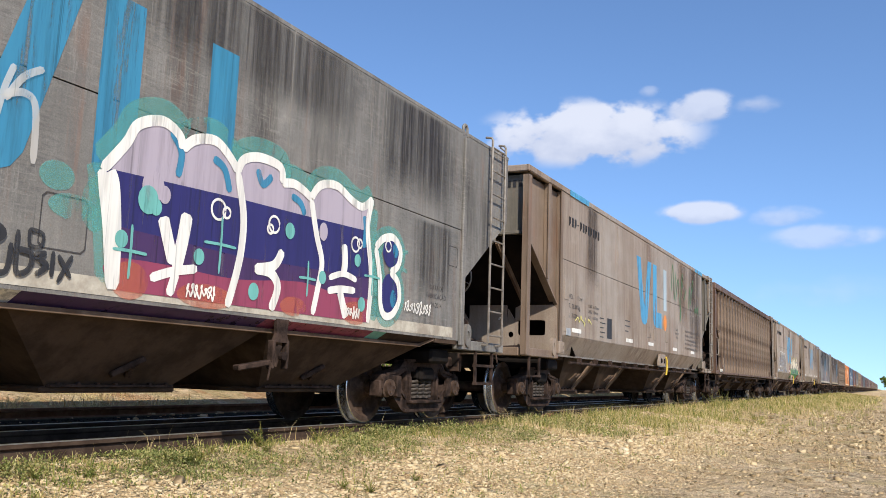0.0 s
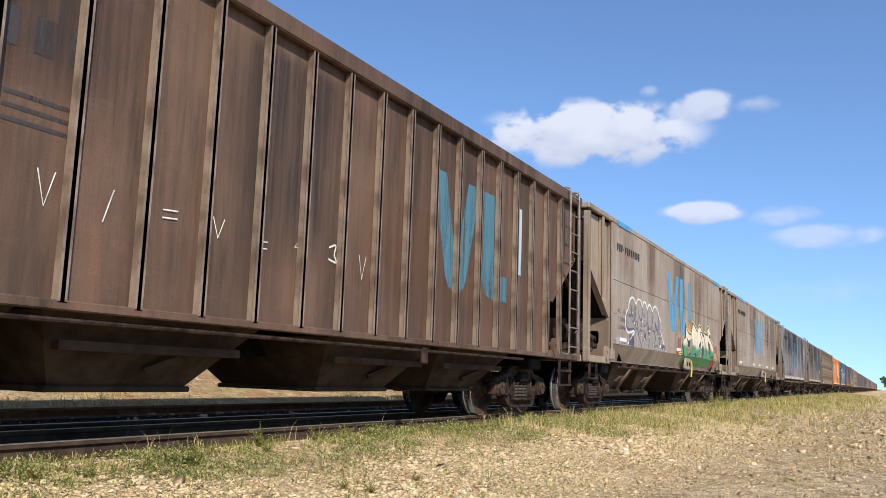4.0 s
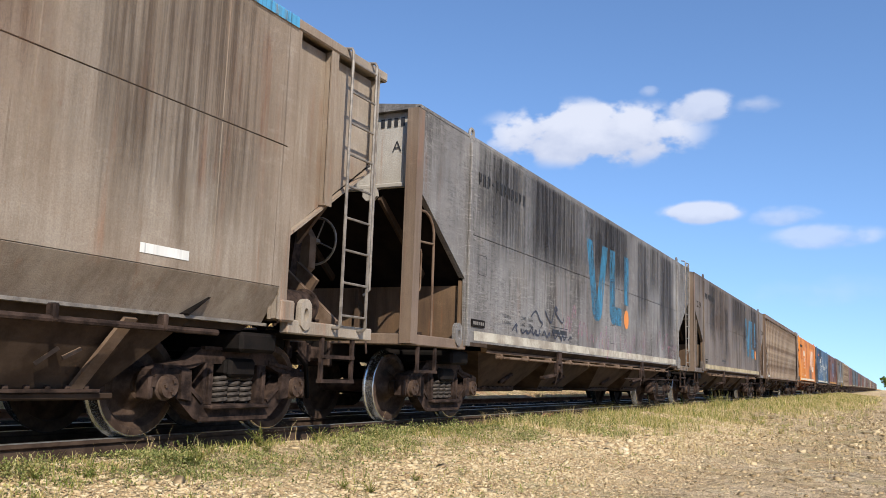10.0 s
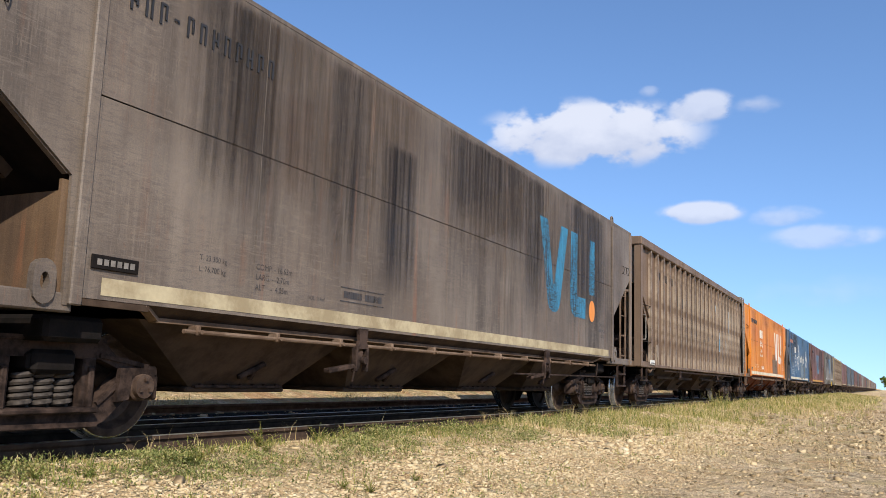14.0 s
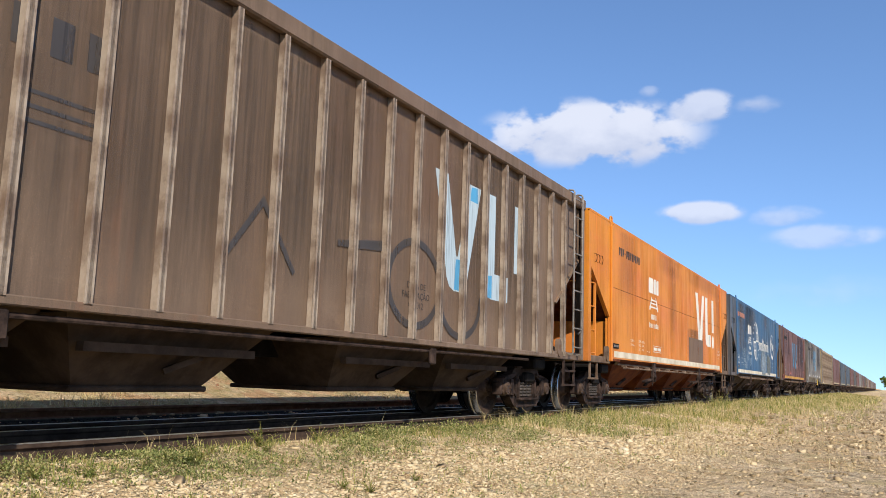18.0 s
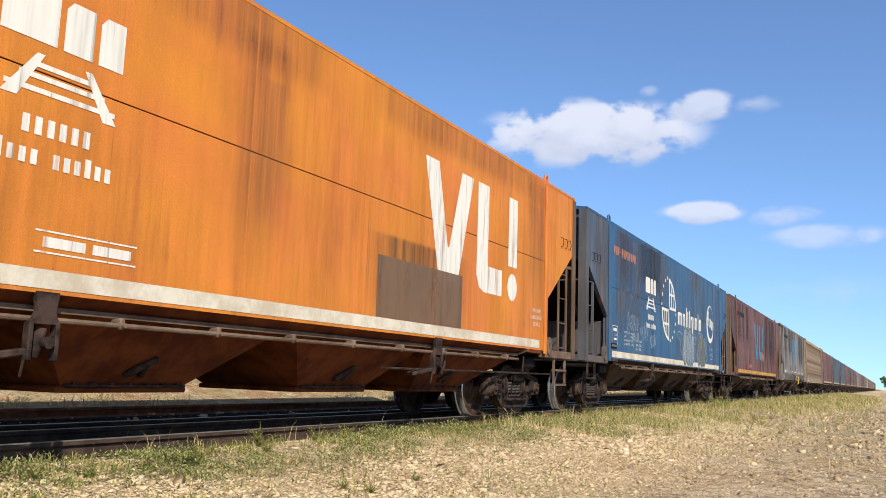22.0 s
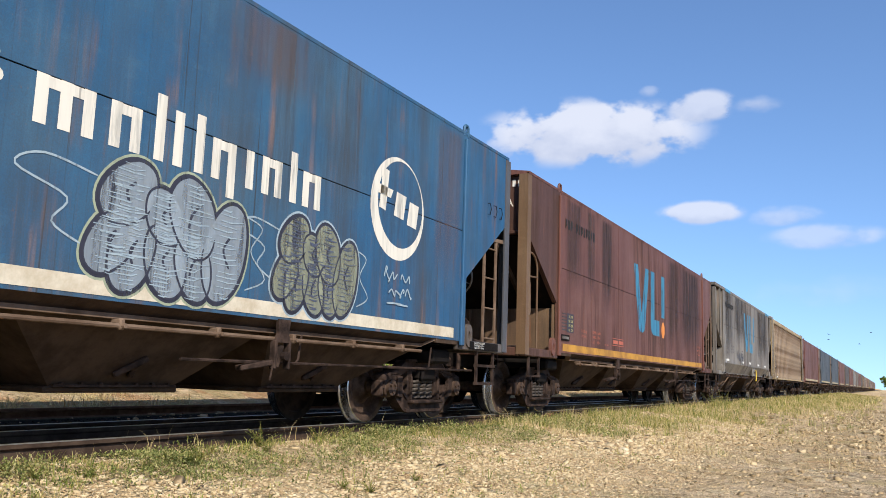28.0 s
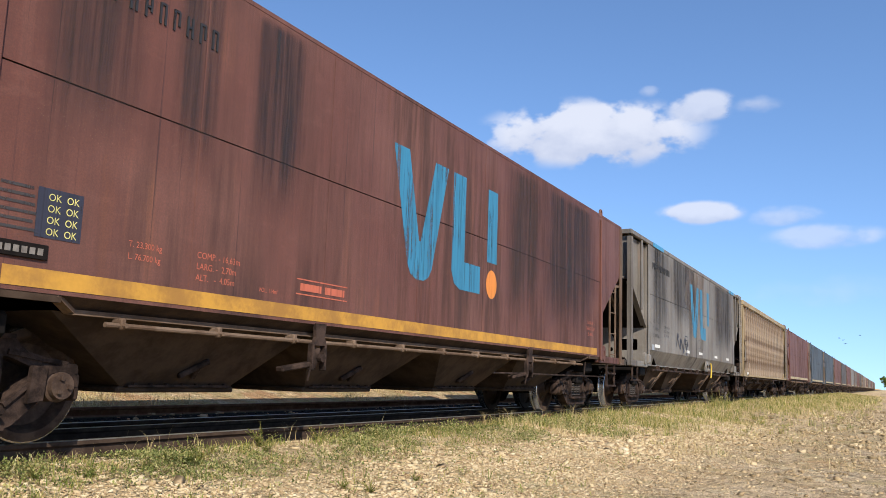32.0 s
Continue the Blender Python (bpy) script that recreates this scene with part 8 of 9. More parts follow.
    stains(f, ((-6.3, -2.0, 2.0, 3.79, "stain_b"), (-2.4, 2.0, 2.2, 3.79, "stain"), (-1.0, -0.3, 1.2, 3.5, "stain_brown"), (0.9, 1.5, 1.2, 3.6, "stain_brown"), (2.2, 3.4, 1.5, 3.79, "stain"), (4.2, 6.2, 1.3, 3.79, "stain"), (-4.5, -1.5, 2.2, 3.79, "stain"), (-1.6, 1.8, 2.4, 3.79, "stain_b"), (-6.3, -4.8, 2.4, 3.79, "stain_b"), (3.2, 4.6, 2.5, 3.79, "stain_b")))
    stains(e, ((3.6, 6.25, 1.4, 3.88, "stain_brown"), (1.6, 3.8, 2.0, 3.88, "stain_rust"), (-2.8, -1.6, 1.4, 3.4, "stain_rust")))
    # brown-grey sooty wagon
    smooth_marks(g, M["ghost"], M["black"], 7, "01-2012")
    emblem(g, 2.32, 1.70, ("sky_sooty", "sky_sooty", "sky_sooty", "dot"))
    stains(g, ((-6.2, -1.0, 1.9, 3.79, "stain_brown"), (-1.5, 4.0, 1.9, 3.79, "stain_brown"), (1.6, 2.6, 1.3, 3.79, "stain_b"), (-3.6, -2.9, 1.2, 3.78, "stain_b"), (-2.6, -1.7, 1.2, 3.2, "stain"), (-5.6, -4.2, 1.6, 3.78, "stain_b"), (-1.6, 2.2, 2.4, 3.78, "stain_b"), (3.4, 6.2, 1.3, 3.78, "stain"), (-4.4, -3.8, 2.0, 3.2, "stain_rust")))
    # olive ribbed wagon
    number_bars(h, -6.2, 3.12, M["black"], yr, pitch=0.2, h=0.19)
    emblem(h, 2.18, 1.68, ("pale", "pale", "pale", None), yr)
    for x, wide, z0, z1 in ((2.80, 0.30, 1.70, 2.12), (3.22, 0.24, 2.96, 3.17), (3.76, 0.24, 1.70, 2.02)):
        s = Shape()
        s.flat([(x, z0), (x + wide, z0 - 0.006), (x + wide * 0.97, z1), (x + 0.03, z1 - 0.02)], -yr - 0.0046)
        part("emblem_bar", s, M["sky"], h, "light blue rest of an older emblem")
    bars(h, "badge_bar", [(-3.7 + q * 0.3, 2.64, 0.18, 0.28) for q in range(3)] + [(-3.6, 2.35 - q * 0.1, 0.7, 0.03) for q in range(3)], M["ghost"], yr)
    lettering(h, "T. 25.000 kg\nL. 77.000 kg\nVOL. 111 m\u00b3", -6.45, 1.62, 0.085, M["black"], yr, space=1.35)
    lettering(h, "DATA DE\nFABRICA\u00c7\u00c3O\n03-2012", 1.80, 1.60, 0.11, M["black"], yr, align="CENTER", space=1.05)
    mh = Mural(h, "tag", "faded black sprayed circle scrawl", yr)
    mh.line("ghost", 5, ellipse((1.75, 1.66), 0.62, 0.50, 26, 0.2, 6.0), 0.09)
    mh.line("ghost", 5, ellipse((3.0, 1.6), 0.6, 0.5, 20, 2.6, 6.4), 0.09)
    mh.line("ghost", 5, [(-1.6, 1.5), (-1.1, 2.1), (-0.6, 1.5)], 0.1)
    mh.line("ghost", 5, [(0.1, 1.9), (1.0, 2.0), (1.2, 1.9)], 0.12)
    mh.done()
    stains(h, ((-4.5, 1.5, 1.1, 3.68, "stain_brown"), (2.5, 6, 1.0, 3.68, "stain_brown"), (-1, 4, 2.2, 3.68, "stain_rust")), yr)
    # orange wagon
    emblem(i, 1.94, 1.74, ("white", "white", "white", "white"))
    smooth_marks(i, M["white"], M["ghost"], 9, "03-2012")
    rail_badge(i, -3.66, 3.04, M["white"])
    s = Shape()
    s.flat([(0.95, 1.20), (3.05, 1.20), (3.05, 1.88), (0.95, 1.88)], -HW - 0.0055)
    part("paint_patch", s, M["brown_patch"], i, "brown overpainted patch")
    stains(i, ((0.55, 3.4, 1.15, 2.15, "stain_brown"), (-6.3, -4.6, 2.0, 3.79, "stain_rust"), (-1.5, -0.6, 1.3, 3.6, "stain_rust"), (0.2, 6.2, 3.3, 3.80, "stain_rust"), (5.2, 6.35, 1.3, 3.79, "stain_rust"), (-3, 0.2, 3.2, 3.80, "stain_rust")))
    # blue wagon
    wt = M["white"]
    number_bars(j, -6.2, 3.18, M["ink_rose"], pitch=0.145, h=0.18)
    rail_badge(j, -3.57, 3.02, wt)
    bars(j, "data_frame", [(-6.22, 1.34, 0.42, 0.012), (-6.22, 1.70, 0.42, 0.012), (-6.22, 1.34, 0.012, 0.36), (-5.81, 1.34, 0.012, 0.36), (-6.12, 1.60, 0.24, 0.06), (-6.10, 1.42, 0.22, 0.04)], wt)
    lettering(j, "26/11/09", -6.14, 1.51, 0.055, wt)
    lettering(j, "PESO BRUTO M\u00c1X.   100.000 kg\nTARA                       23.300 kg\nLOTA\u00c7\u00c3O LIMITE   76.700 kg\nLOTA\u00c7\u00c3O NOM.     76.700 kg", -5.42, 1.60, 0.058, wt, space=1.4)
    lettering(j, "COMP. - 16,63m\nLARG. -  2,70m\nALT.   -  4,05m", -4.45, 1.46, 0.075, wt, space=1.2)
    s = Shape()
    cx, cz, rr = -1.06, 2.45, 0.80
    for a0, sgn in ((0.0, 1), (math.pi, -1)):
        arc_o, arc_i = ellipse((cx, cz), rr, rr, 16, a0, a0 + math.pi / 2), ellipse((cx, cz), rr - 0.09, rr - 0.09, 16, a0, a0 + math.pi / 2)
        for q in range(15):
            s.flat([arc_o[q], arc_o[q + 1], arc_i[q + 1], arc_i[q]], -HW - 0.004)
        s.flat([(cx, cz), (cx + sgn * rr, cz), (cx + sgn * rr, cz + sgn * 0.07), (cx, cz + sgn * 0.07)], -HW - 0.0045)
        s.flat([(cx, cz), (cx + sgn * 0.08, cz), (cx + sgn * 0.08, cz + sgn * rr), (cx, cz + sgn * rr)], -HW - 0.0045)
        for q in (0.33, 0.58):
            x = cx + sgn * rr * q
            s.flat([(x, cz), (x + sgn * 0.06, cz), (x + sgn * 0.06 * 0.4, cz + sgn * rr * math.sqrt(1 - q * q) * 0.96), (x - sgn * 0.03, cz + sgn * rr * math.sqrt(1 - q * q) * 0.96)], -HW - 0.005)
        s.flat([(cx, cz + sgn * 0.36), (cx + sgn * 0.68, cz + sgn * 0.36), (cx + sgn * 0.66, cz + sgn * 0.42), (cx, cz + sgn * 0.42)], -HW - 0.0055)
    for q in range(5):
        for base in (math.pi * 0.56, math.pi * 1.56):
            an = base + q * 0.32
            s.flat(ellipse((cx + rr * math.cos(an), cz + rr * math.sin(an)), 0.045, 0.045, 10), -HW - 0.004)
    part("globe_badge", s, wt, j, "white segmented globe badge")
    # word mark as upright bars of its letters' heights
    rows, x = [], -0.09
    for n, step, up, down in ((3, 0.19, 0.34, 0.0), (2, 0.19, 0.34, 0.0), (1, 0.15, 0.52, 0.0), (1, 0.19, 0.44, 0.0), (1, 0.15, 0.48, 0.0), (2, 0.19, 0.34, 0.13), (1, 0.17, 0.34, 0.0), (2, 0.18, 0.34, 0.0), (1, 0.15, 0.48, 0.0), (2, 0.19, 0.34, 0.0)):
        for q in range(n):
            rows.append((x + q * step, 2.14 - (down if q == n - 1 else 0), 0.10, up + (down if q == n - 1 else 0)))
        if n > 1:
            rows.append((x, 2.14 + up - 0.085, step * (n - 1) + 0.08, 0.08))
        x += n * step + 0.045
    bars(j, "word_bar", rows, wt, label="white bar of the word mark")
    s = Shape()
    n = 40
    o, q = ellipse((4.72, 2.45), 0.60, 0.59, n), ellipse((4.775, 2.505), 0.505, 0.50, n)
    for t in range(n):
        s.flat([o[t], o[(t + 1) % n], q[(t + 1) % n], q[t]], -HW - 0.004)
    for x, z, w1, h1 in ((4.30, 2.40, 0.14, 0.46), (4.20, 2.56, 0.34, 0.10), (4.62, 2.36, 0.22, 0.28), (4.92, 2.30, 0.22, 0.28)):
        s.flat([(x, z), (x + w1, z - 0.02), (x + w1 + 0.05, z + h1 - 0.02), (x + 0.05, z + h1)], -HW - 0.0052)
    part("ring_badge", s, wt, j, "white ring badge with slanted blocks")
    bubbles(j, 0.40, 1.10, 1.70, 1.00, "haze_ice", "ink_char", "ink_moss", 21, "ink_ice")
    bubbles(j, 2.45, 1.12, 1.40, 0.92, "haze_moss", "ink_char", "ink_ice", 22, "ink_steel")
    r = random.Random(23)
    tj = Mural(j, "tag", "thin pale sprayed scrawl")
    for x0, z0, n, wide in ((-5.2, 1.86, 6, 0.17), (-4.1, 1.70, 5, 0.15), (-3.2, 1.55, 5, 0.13), (-4.8, 1.55, 6, 0.10)):
        tj.line("ink_ice", 5, loops(x0, z0, n, wide, r), 0.016)
    tj.done()
    # brake-stroke notice on the end sill
    s = Shape()
    s.box((7.15, -HW - 0.012, 1.0), (0.92, 0.008, 0.105), cut=0.002)
    part("notice_plate", s, M["gear_dark"], j, "dark plate with white brake notice")
    lettering(j, "CURSO DO CILINDRO\nCARREGADO 203mm\nVAZIO 172 A 190mm", 6.72, 1.022, 0.034, M["tab"], HW + 0.014, space=0.9)
    scrawl(j, "ink_ice", ((4.35, 1.62, 0.6, 0.14, 11), (4.45, 1.45, 0.5, 0.12, 9), (4.45, 1.36, 0.5, 0.02, 3)), 0.02, 24, label="white marker handwriting")
    stains(j, ((-6.35, -3.4, 1.2, 3.78, "stain_dust"), (-4.6, -0.8, 2.3, 3.78, "stain_dust"), (-6.3, -4.6, 2.5, 3.78, "stain_rust"), (1.6, 3.0, 3.0, 3.78, "stain_rust"), (-4.4, -2, 2.6, 3.78, "stain_b"), (5.4, 6.3, 1.3, 3.78, "stain_rust")))
    # oxide wagon
    emblem(k, -1.60, 1.70, ("sky_worn", "sky_worn", "sky_worn", "dot"))
    smooth_marks(k, M["ink_coral"], M["black"], 11, "05-2016")
    s = Shape()
    s.flat([(-6.02, 1.40), (-5.66, 1.40), (-5.66, 1.73), (-6.02, 1.73)], -HW - 0.004)
    part("chalk_panel", s, M["ink_char"], k, "dark chalk panel")
    lettering(k, "OK  OK\nOK  OK\nOK  OK\nOK  OK", -5.98, 1.65, 0.07, M["ink_lemon"], y=HW + 0.002, space=1.1)
    bars(k, "fine_print", small_bars(-6.33, 1.70, 6, 0.28, 0.02, 0.055, 5), M["ghost"])
    stains(k, ((2.9, 6.2, 1.25, 3.78, "stain"), (-5.0, -4.4, 1.9, 3.78, "stain_b"), (-6.2, -5.2, 2.0, 3.78, "stain_b"), (-4.1, -3.2, 1.8, 3.78, "stain"), (1.6, 3.2, 1.2, 3.78, "stain_b")))
    # sand ribbed wagon behind
    emblem(mm, 2.3, 1.68, ("pale", "teal", "pale", None), yr)



# ---------------------------------------------------------------- the train
PITCH = 16.6
FIRST = 3.48                   # the first wagon's middle at the start
WHEELS = []                    # (wheelset, place along its wagon, wagon)
TRAIN = []                     # (wagon, place of its middle along the train)


def repaint(w, changes):
    for o in w.children_recursive:
        for sl in o.material_slots:
            if sl.material in changes:
                new_mat = changes[sl.material]
                sl.link = "OBJECT"
                sl.material = new_mat


def stand(w, place, wheels):
    TRAIN.append((w, place))
    w.location = (place, TRACK, 0)
    for o, u in wheels:
        WHEELS.append((o, u, w))


def wagon_like(src, changes, label, place, turning=True):
    w = copy_thing(src, Matrix.Translation((place, TRACK, 0)))
    w["label"] = label
    repaint(w, changes)
    stand(w, place, [(o, o.location.x) for o in w.children if o.name.startswith("wheelset")] if turning else [])
    return w


PLACE = [FIRST, 20.15, 36.7, 53.07, 69.65, 86.3, 102.95, 119.65, 135.83, 152.35, 168.96]
PLACE += [169.0 + PITCH * (i + 1) for i in range(29)]

wl = []
car_a = wagon_smooth(M["grey_a"], True, M["white_sill"], "grey weathered hopper wagon with a large purple and white mural", wl)
smooth_tall = (car_a, M["grey_a"], M["white_sill"])
add_near_rails(car_a, M["gusset"], True)
stand(car_a, PLACE[0], wl)
wl = []
car_b = wagon_flush(M["beige"], "beige rust-streaked hopper wagon with light blue emblem bars", wl)
stand(car_b, PLACE[1], wl)
wl = []
car_c = wagon_ribbed(M["brown"], "dark brown ribbed hopper wagon with chalk scribbles", wl)
stand(car_c, PLACE[2], wl)
car_d = wagon_like(car_b, {M["beige"]: M["beige_b"]}, "beige hopper wagon with bubble and green murals", PLACE[3])
car_e = wagon_like(car_b, {M["beige"]: M["beige_c"]}, "beige hopper wagon with clean light blue emblem bars", PLACE[4])
car_f = wagon_like(car_a, {M["grey_a"]: M["grey_g"]}, "grey soot-scraped hopper wagon with pink scrawls", PLACE[5])
wl = []
car_g = wagon_smooth(M["grey_h"], False, M["ochre_sill"], "brownish grey sooty hopper wagon", wl)
add_near_rails(car_g, M["grey_h"], False)
stand(car_g, PLACE[6], wl)
car_h = wagon_like(car_c, {M["brown"]: M["olive"]}, "olive brown ribbed hopper wagon with pale emblem bars", PLACE[7])
car_i = wagon_like(car_g, {M["grey_h"]: M["orange"], M["ochre_sill"]: M["cream_sill"], M["hopper"]: M["hopper_red"]}, "orange hopper wagon with white emblem bars", PLACE[8])
car_j = wagon_like(car_g, {M["grey_h"]: M["blue"], M["ochre_sill"]: M["cream_sill"]}, "deep blue hopper wagon with white lettering shapes and bubble murals", PLACE[9])
car_k = wagon_like(car_g, {M["grey_h"]: M["oxide"], M["ochre_sill"]: M["amber_sill"]}, "oxide red hopper wagon with an amber sill", PLACE[10])
car_l = wagon_like(car_b, {M["beige"]: M["beige_d"]}, "beige sooty hopper wagon with light blue emblem bars", PLACE[11])
car_m = wagon_like(car_c, {M["brown"]: M["sand"]}, "sand-coloured ribbed hopper wagon", PLACE[12])
for o in car_j.children:
    if o.name.split(".")[0] in ("end_sheet", "corner_post", "end_sill", "end_beam", "jacking_lug"):
        o.material_slots[0].material = M["end_dust"]
for o in car_c.children:
    if o.name.split(".")[0] == "rib":
        o.material_slots[0].link = "OBJECT"
        o.material_slots[0].material = M["rib_brown"]
for o in [o for o in car_k.children if o.name.split(".")[0] in ("corner_ladder", "end_rail", "hand_hold")]:
    bpy.data.objects.remove(o)
add_near_rails(car_k, M["gusset"], True)
for o in [o for o in car_a.children if o.name.split(".")[0] in ("brake_rod", "release_rod")]:
    bpy.data.objects.remove(o)
for o in car_j.children:
    if o.name.split(".")[0] in ("corner_ladder", "end_rail", "bulkhead_plate", "brake_stand", "inner_post"):
        o.material_slots[0].material = M["end_slate"]
# rear end repainted browner, its shadow put into the colour
for o in car_b.children:
    if o.name.split(".")[0] in ("corner_sheet", "end_sheet", "corner_post", "end_beam", "end_sill", "rib") and o.material_slots and sum(v.co.x for v in o.data.vertices) < 0:
        o.material_slots[0].link = "OBJECT"
        o.material_slots[0].material = M["beige_e"] if o.name.startswith("end_sheet") else M["end_brown"]
for o in car_k.children:
    if o.name.split(".")[0] in ("corner_sheet", "end_sheet", "corner_post", "end_beam", "end_sill") and o.material_slots and sum(v.co.x for v in o.data.vertices) < 0:
        o.material_slots[0].link = "OBJECT"
        o.material_slots[0].material = M["end_oxide"]
for o in car_f.children:
    if o.name.split(".")[0] == "end_sheet" and o.data.vertices[0].co.x < 0:
        o.material_slots[0].link = "OBJECT"
        o.material_slots[0].material = M["end_pale"]
for car in (car_c, car_h, car_g):
    for o in car.children:
        if o.name.split(".")[0] == "end_sheet" and o.data.vertices[0].co.x < 0:
            o.material_slots[0].link = "OBJECT"
            o.material_slots[0].material = M["end_tan"]
for o in car_b.children:
    if o.name.split(".")[0] in ("corner_sheet", "rib") and sum(v.co.x for v in o.data.vertices) > 0:
        o.material_slots[0].link = "OBJECT"
        o.material_slots[0].material = M["beige_e"]
stains(car_b, ((4.2, 6.27, 1.4, 3.88, "stain_b"), (5.0, 6.27, 1.36, 2.6, "stain_brown")))
# dust and rust on single parts of the ends; bulkheads, orange slope darkened as shade
for car, names, look_of in ((car_i, ("end_sill", "end_beam", "jacking_lug", "step_iron"), "gusset"), (car_i, ("slope_sheet", "stiffener"), "hopper_red"), (car_k, ("bulkhead_plate",), "end_rust"), (car_k, ("corner_post", "hoop_rail"), "end_rust"),
                            (car_f, ("corner_post", "end_sill", "end_beam"), "end_brown"), (car_f, ("bulkhead_plate",), "end_rust"), (car_g, ("bulkhead_plate",), "end_rust"), (car_g, ("end_beam", "corner_post"), "end_brown"), (car_e, ("bulkhead_plate",), "end_brown"), (car_d, ("bulkhead_plate",), "end_brown"), (car_j, ("corner_post", "end_beam"), "end_slate")):
    for o in car.children:
        if o.name.split(".")[0] in names and o.material_slots:
            o.material_slots[0].link = "OBJECT"
            o.material_slots[0].material = M[look_of]
# the orange wagon's sheltered end is caked with brown dust, the blue one's rear end with grey
for o in car_i.children:
    if o.name.split(".")[0] in ("corner_post", "brake_stand", "ladder") and o.data.vertices[0].co.x > 0:
        o.material_slots[0].link = "OBJECT"
        o.material_slots[0].material = M["end_rust"]
for o in car_j.children:
    if o.name.split(".")[0] in ("corner_sheet", "end_sheet") and o.data.vertices[0].co.x < 0:
        o.material_slots[0].link = "OBJECT"
        o.material_slots[0].material = M["blue_dust"]
# muted paints down the tail, chosen in place of haze over the distance
tail = ["oxide", "slate", "slate", "oxide", "soot", "oxide", "grey_g", "grey_h", "oxide", "soot", "brown", "grey_h", "beige_c", "oxide", "sand", "soot", "grey_a", "grey_h", "beige_d", "oxide", "grey_h", "beige", "soot", "soot", "brown", "grey_g", "beige_b"]
words = {"slate": "dark slate blue", "oxide": "oxide red", "soot": "soot-black", "blue": "deep blue", "orange": "orange", "brown": "dark brown", "sand": "sand-coloured"}
for i, kind in enumerate(tail):
    src, old = ((car_g, M["grey_h"]), (car_b, M["beige"]), (car_c, M["brown"]))[0 if kind in ("oxide", "slate", "blue", "orange", "grey_h", "grey_g", "grey_a") else (2 if kind in ("brown", "sand") else (i % 2))]
    wagon_like(src, {old: M[kind]}, "%s hopper wagon far down the train" % words.get(kind, "weathered grey" if kind.startswith("grey") else "beige"), PLACE[13 + i], False)


s = Shape()
s.lathe((-6.86, -0.50, 1.52), [(-0.30, 0.0), (-0.28, 0.15), (-0.20, 0.18), (0.24, 0.18), (0.28, 0.14), (0.30, 0.0)], "x", 20)
s.box((-6.86, -0.50, 1.18), (0.30, 0.14, 0.32), cut=0.02)
part("brake_cylinder", s, M["gear"], car_d, "brake cylinder coated with brown dust", True)
s = Shape()
s.box((-6.98, -0.98, 1.36), (0.34, 0.24, 0.26), cut=0.04)
s.box((-6.92, -0.86, 1.58), (0.22, 0.20, 0.20), cut=0.03)
for dx, dz in ((-0.10, 0.06), (0.08, 0.05), (-0.02, -0.08), (0.14, -0.10)):
    s.lathe((-6.98 + dx, -1.11, 1.36 + dz), [(-0.04, 0.05), (0.03, 0.05), (0.045, 0.02)], "y", 12)
s.lathe((-7.18, -0.95, 1.22), [(-0.14, 0.07), (0.10, 0.07)], "x", 12)
for z in (1.16, 1.24):
    s.tube([(-6.9, -1.1, z + 0.1), (-7.1, -1.14, z), (-7.3, -1.0, z - 0.05), (-7.45, -0.6, z - 0.08)], 0.015, 6)
s.box((-6.98, -0.95, 1.13), (0.20, 0.14, 0.20))
part("brake_valve", s, M["gear"], car_d, "dusty brake valve with pipes", True)

dress_train((car_a, car_b, car_c, car_d, car_e, car_f, car_g, car_h, car_i, car_j, car_k, car_l, car_m))

for car, d in ((car_i, 0.32), (car_j, 0.10), (car_k, 0.04)):
    for o in car.children:
        if o.name.split(".")[0] in ("emblem_bar", "lettering", "badge_block", "badge_track", "badge_bar", "fine_print", "weld_mark", "stain", "mural", "tag", "number_bar", "badge_bar", "word_bar", "over_paint", "reflector", "data_plate", "paint_patch") and o.data.vertices[0].co.x > -7.5:
            o.location.x += d

# weeds along the rail
for wx, wy, wh, sd in ((5.00, 4.86, 0.19, 1), (5.12, 4.80, 0.24, 2), (5.26, 4.84, 0.20, 3), (4.18, 4.78, 0.16, 21), (6.60, 5.30, 0.25, 4), (7.60, 5.35, 0.20, 5), (8.10, 5.35, 0.18, 6), (6.27, 4.97, 0.14, 7), (5.75, 5.15, 0.12, 22), (8.60, 5.30, 0.17, 8), (9.9, 5.20, 0.16, 18),
                       (11.05, 5.05, 0.16, 17), (3.84, 4.90, 0.14, 20), (13.5, 5.2, 0.20, 9), (28.6, 4.9, 0.62, 10), (29.6, 4.8, 0.7, 11), (31.0, 4.85, 0.55, 12), (30.2, 5.0, 0.6, 19), (5.65, 3.48, 0.12, 13), (6.5, 3.56, 0.11, 14), (5.5, 3.62, 0.10, 15), (4.2, 3.9, 0.09, 16)):
    weed(wx, wy, wh, sd, "leafy green weed growing beside the rail" if wy > 4.4 else "small green weed among the stones")


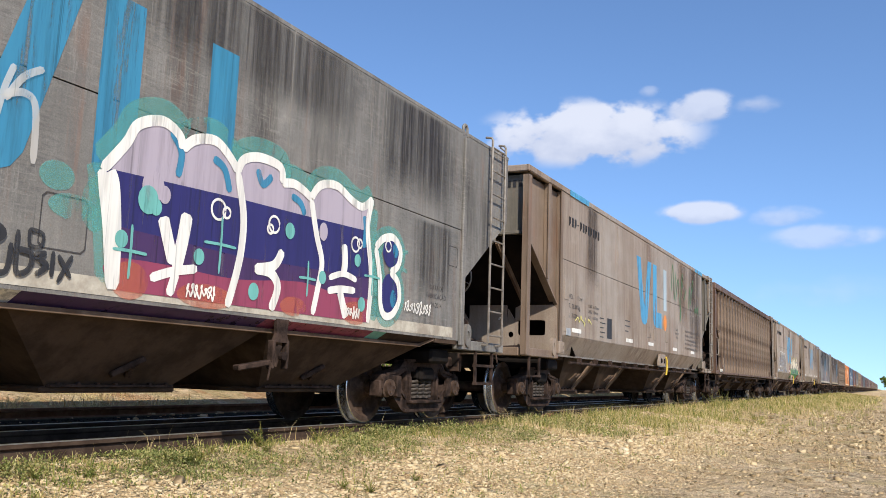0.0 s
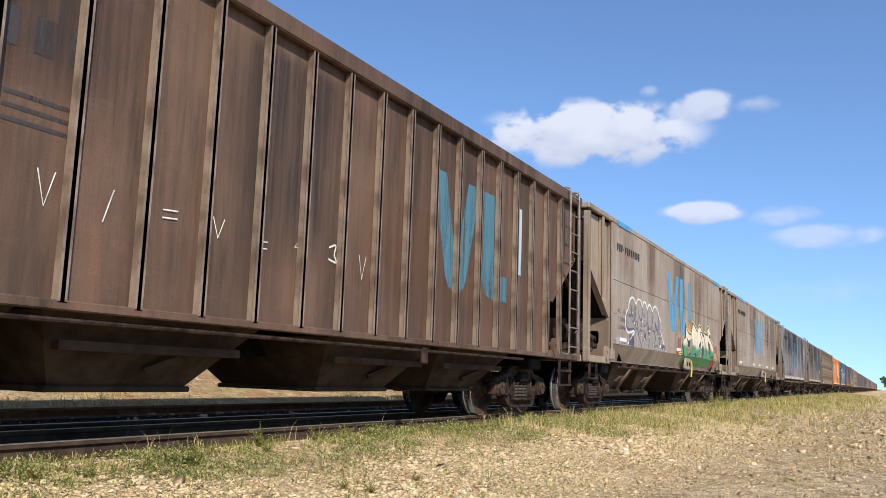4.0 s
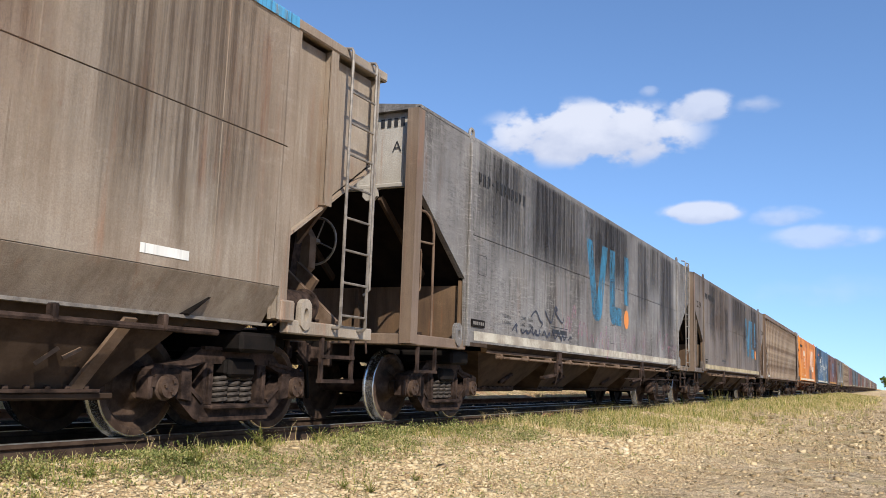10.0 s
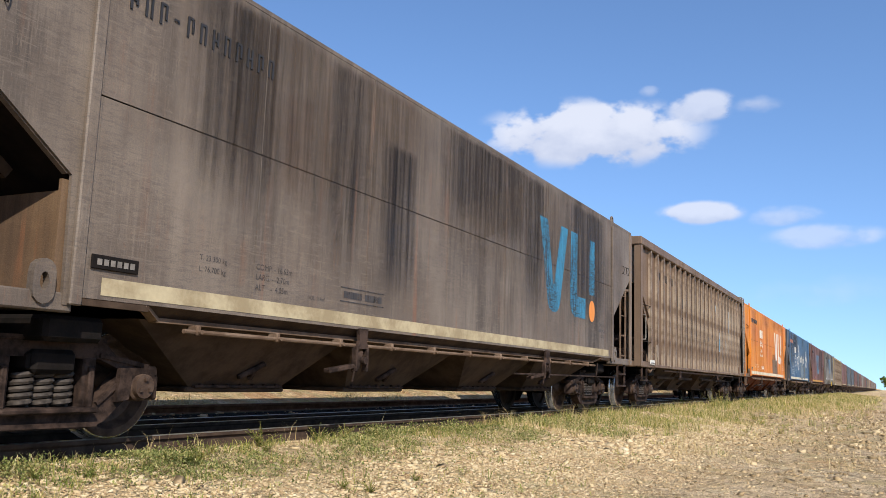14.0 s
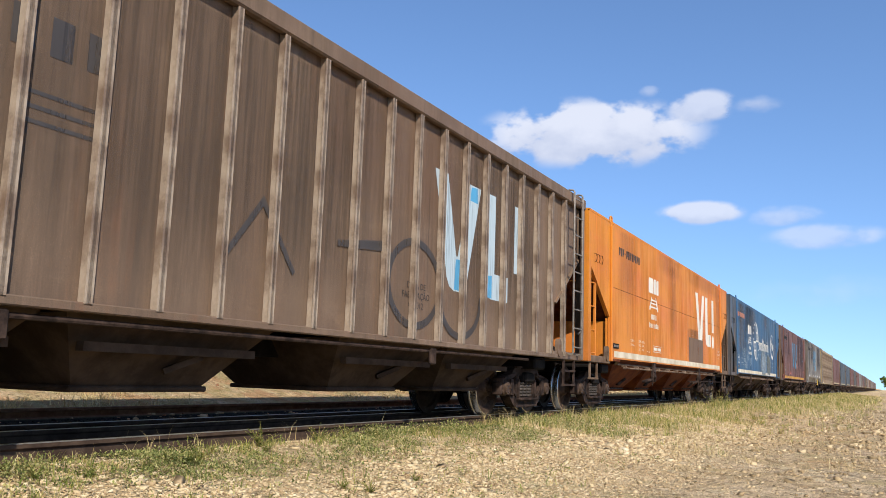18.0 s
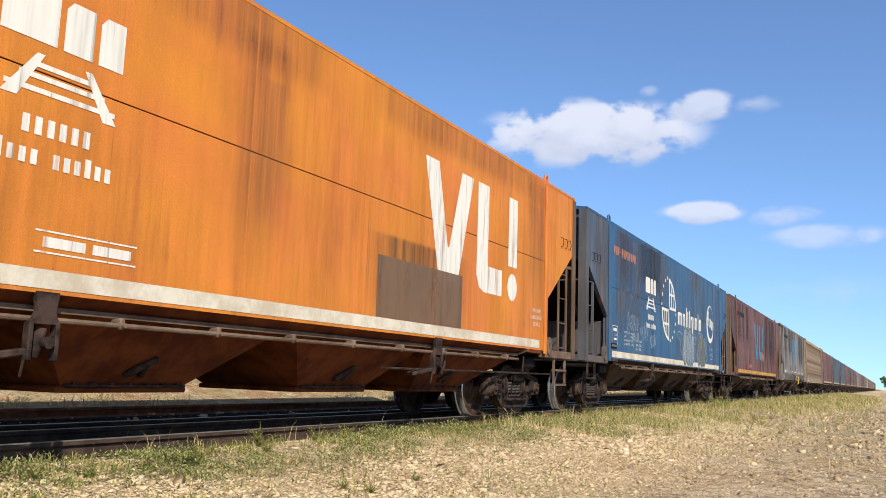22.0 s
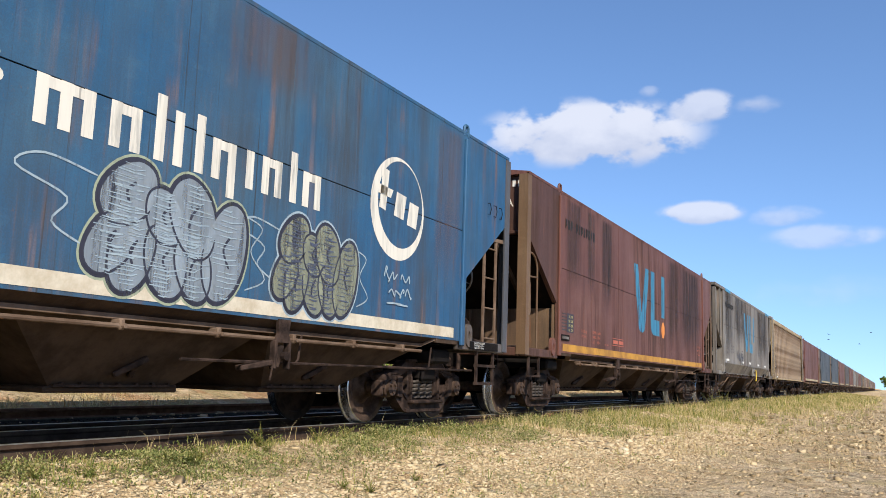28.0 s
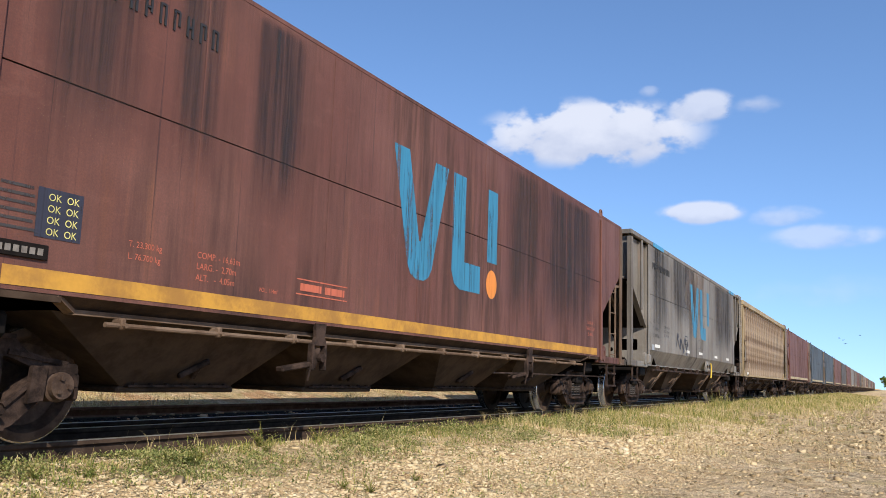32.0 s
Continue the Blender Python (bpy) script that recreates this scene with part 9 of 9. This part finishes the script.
# ---------------------------------------------------------------- birds circling beyond the train
BIRDS = []
RIGHT = AHEAD.cross(Vector((0, 0, 1))).normalized()
for sd in range(4):
    bird = thing("bird", "small dark bird gliding in the distance", "bird", "birds in the sky")
    s = Shape()
    s.tube([(-0.09, 0, 0.0), (-0.04, 0, 0.009), (0.03, 0, 0.011), (0.08, 0, 0.004), (0.11, 0, 0)], [0.006, 0.018, 0.022, 0.014, 0.003], 8)
    part("body", s, M["gear_dark"], bird, "", True)
    for q in (-1, 1):
        s = Shape()
        s.sheet([(0.035, q * 0.014, 0.011), (0.022, q * 0.11, 0.05), (-0.014, q * 0.19, 0.032), (-0.035, q * 0.014, 0.009)], 0.005)
        part("wing", s, M["gear_dark"], bird)
    BIRDS.append(bird)


# ---------------------------------------------------------------- motion of the train
SHIFT = [(0, 0.0), (1, 7.74), (2, 15.28), (3, 22.62), (4, 29.85), (5, 36.94), (6, 43.85), (7, 50.65), (8, 57.25), (9, 63.65), (10, 69.74),
         (11, 75.76), (12, 81.62), (13, 87.18), (14, 92.54), (15, 97.85), (16, 103.09), (17, 108.02), (18, 112.59), (19, 117.0), (20, 121.26),
         (21, 125.39), (22, 129.26), (23, 132.97), (24, 136.44), (25, 139.79), (26, 142.97), (27, 145.99), (28, 148.84), (29, 151.58), (30, 154.19),
         (31, 156.73), (32, 159.32)]


def bird_rows(n):
    """Slow gliding circles, far down the line; the flock drifts in from the side late on."""
    rows = []
    for i in range(0, 129):
        t = i / 4
        a = 0.75 * t + n * 1.55
        side = max(0.0, 27.4 - t) * 6.0
        across = 34.3 + side + 1.5 * math.cos(a) + 0.5 * n - 0.7
        up = 1.35 + 0.55 * math.sin(a * 1.2 + n) + 0.35 * (n % 2)
        c = EYE + AHEAD * 73.0 + RIGHT * across + Vector((0, 0, up - 8.0))
        rows.append((t, pose(c.x, c.y, c.z, 8 * math.sin(a), 0, math.degrees(0.6 * math.sin(a + n)) + 250)))
    return rows


def motions():
    for n, bird in enumerate(BIRDS):
        walk(bird, bird_rows(n))
    for w, place in TRAIN:
        walk(w, [(t, pose(place - d, TRACK, 0)) for t, d in SHIFT])
    # wheels roll as far as the train has gone, in turns of less than a quarter
    ts = [t for t, d in SHIFT]
    ds = [d for t, d in SHIFT]
    fine = [i / FPS for i in range(32 * FPS + 1)]
    gone = np.interp(fine, ts, ds)
    rows, last = [], -9.0
    for t, d in zip(fine, gone):
        if d - last >= 0.36 or t in (0.0, 32.0):
            rows.append((t, d))
            last = d
    for o, u, w in WHEELS:
        walk(o, [(t, pose(u, 0, R_WHEEL, 0, -math.degrees(d / R_WHEEL), 0)) for t, d in rows])


motions()
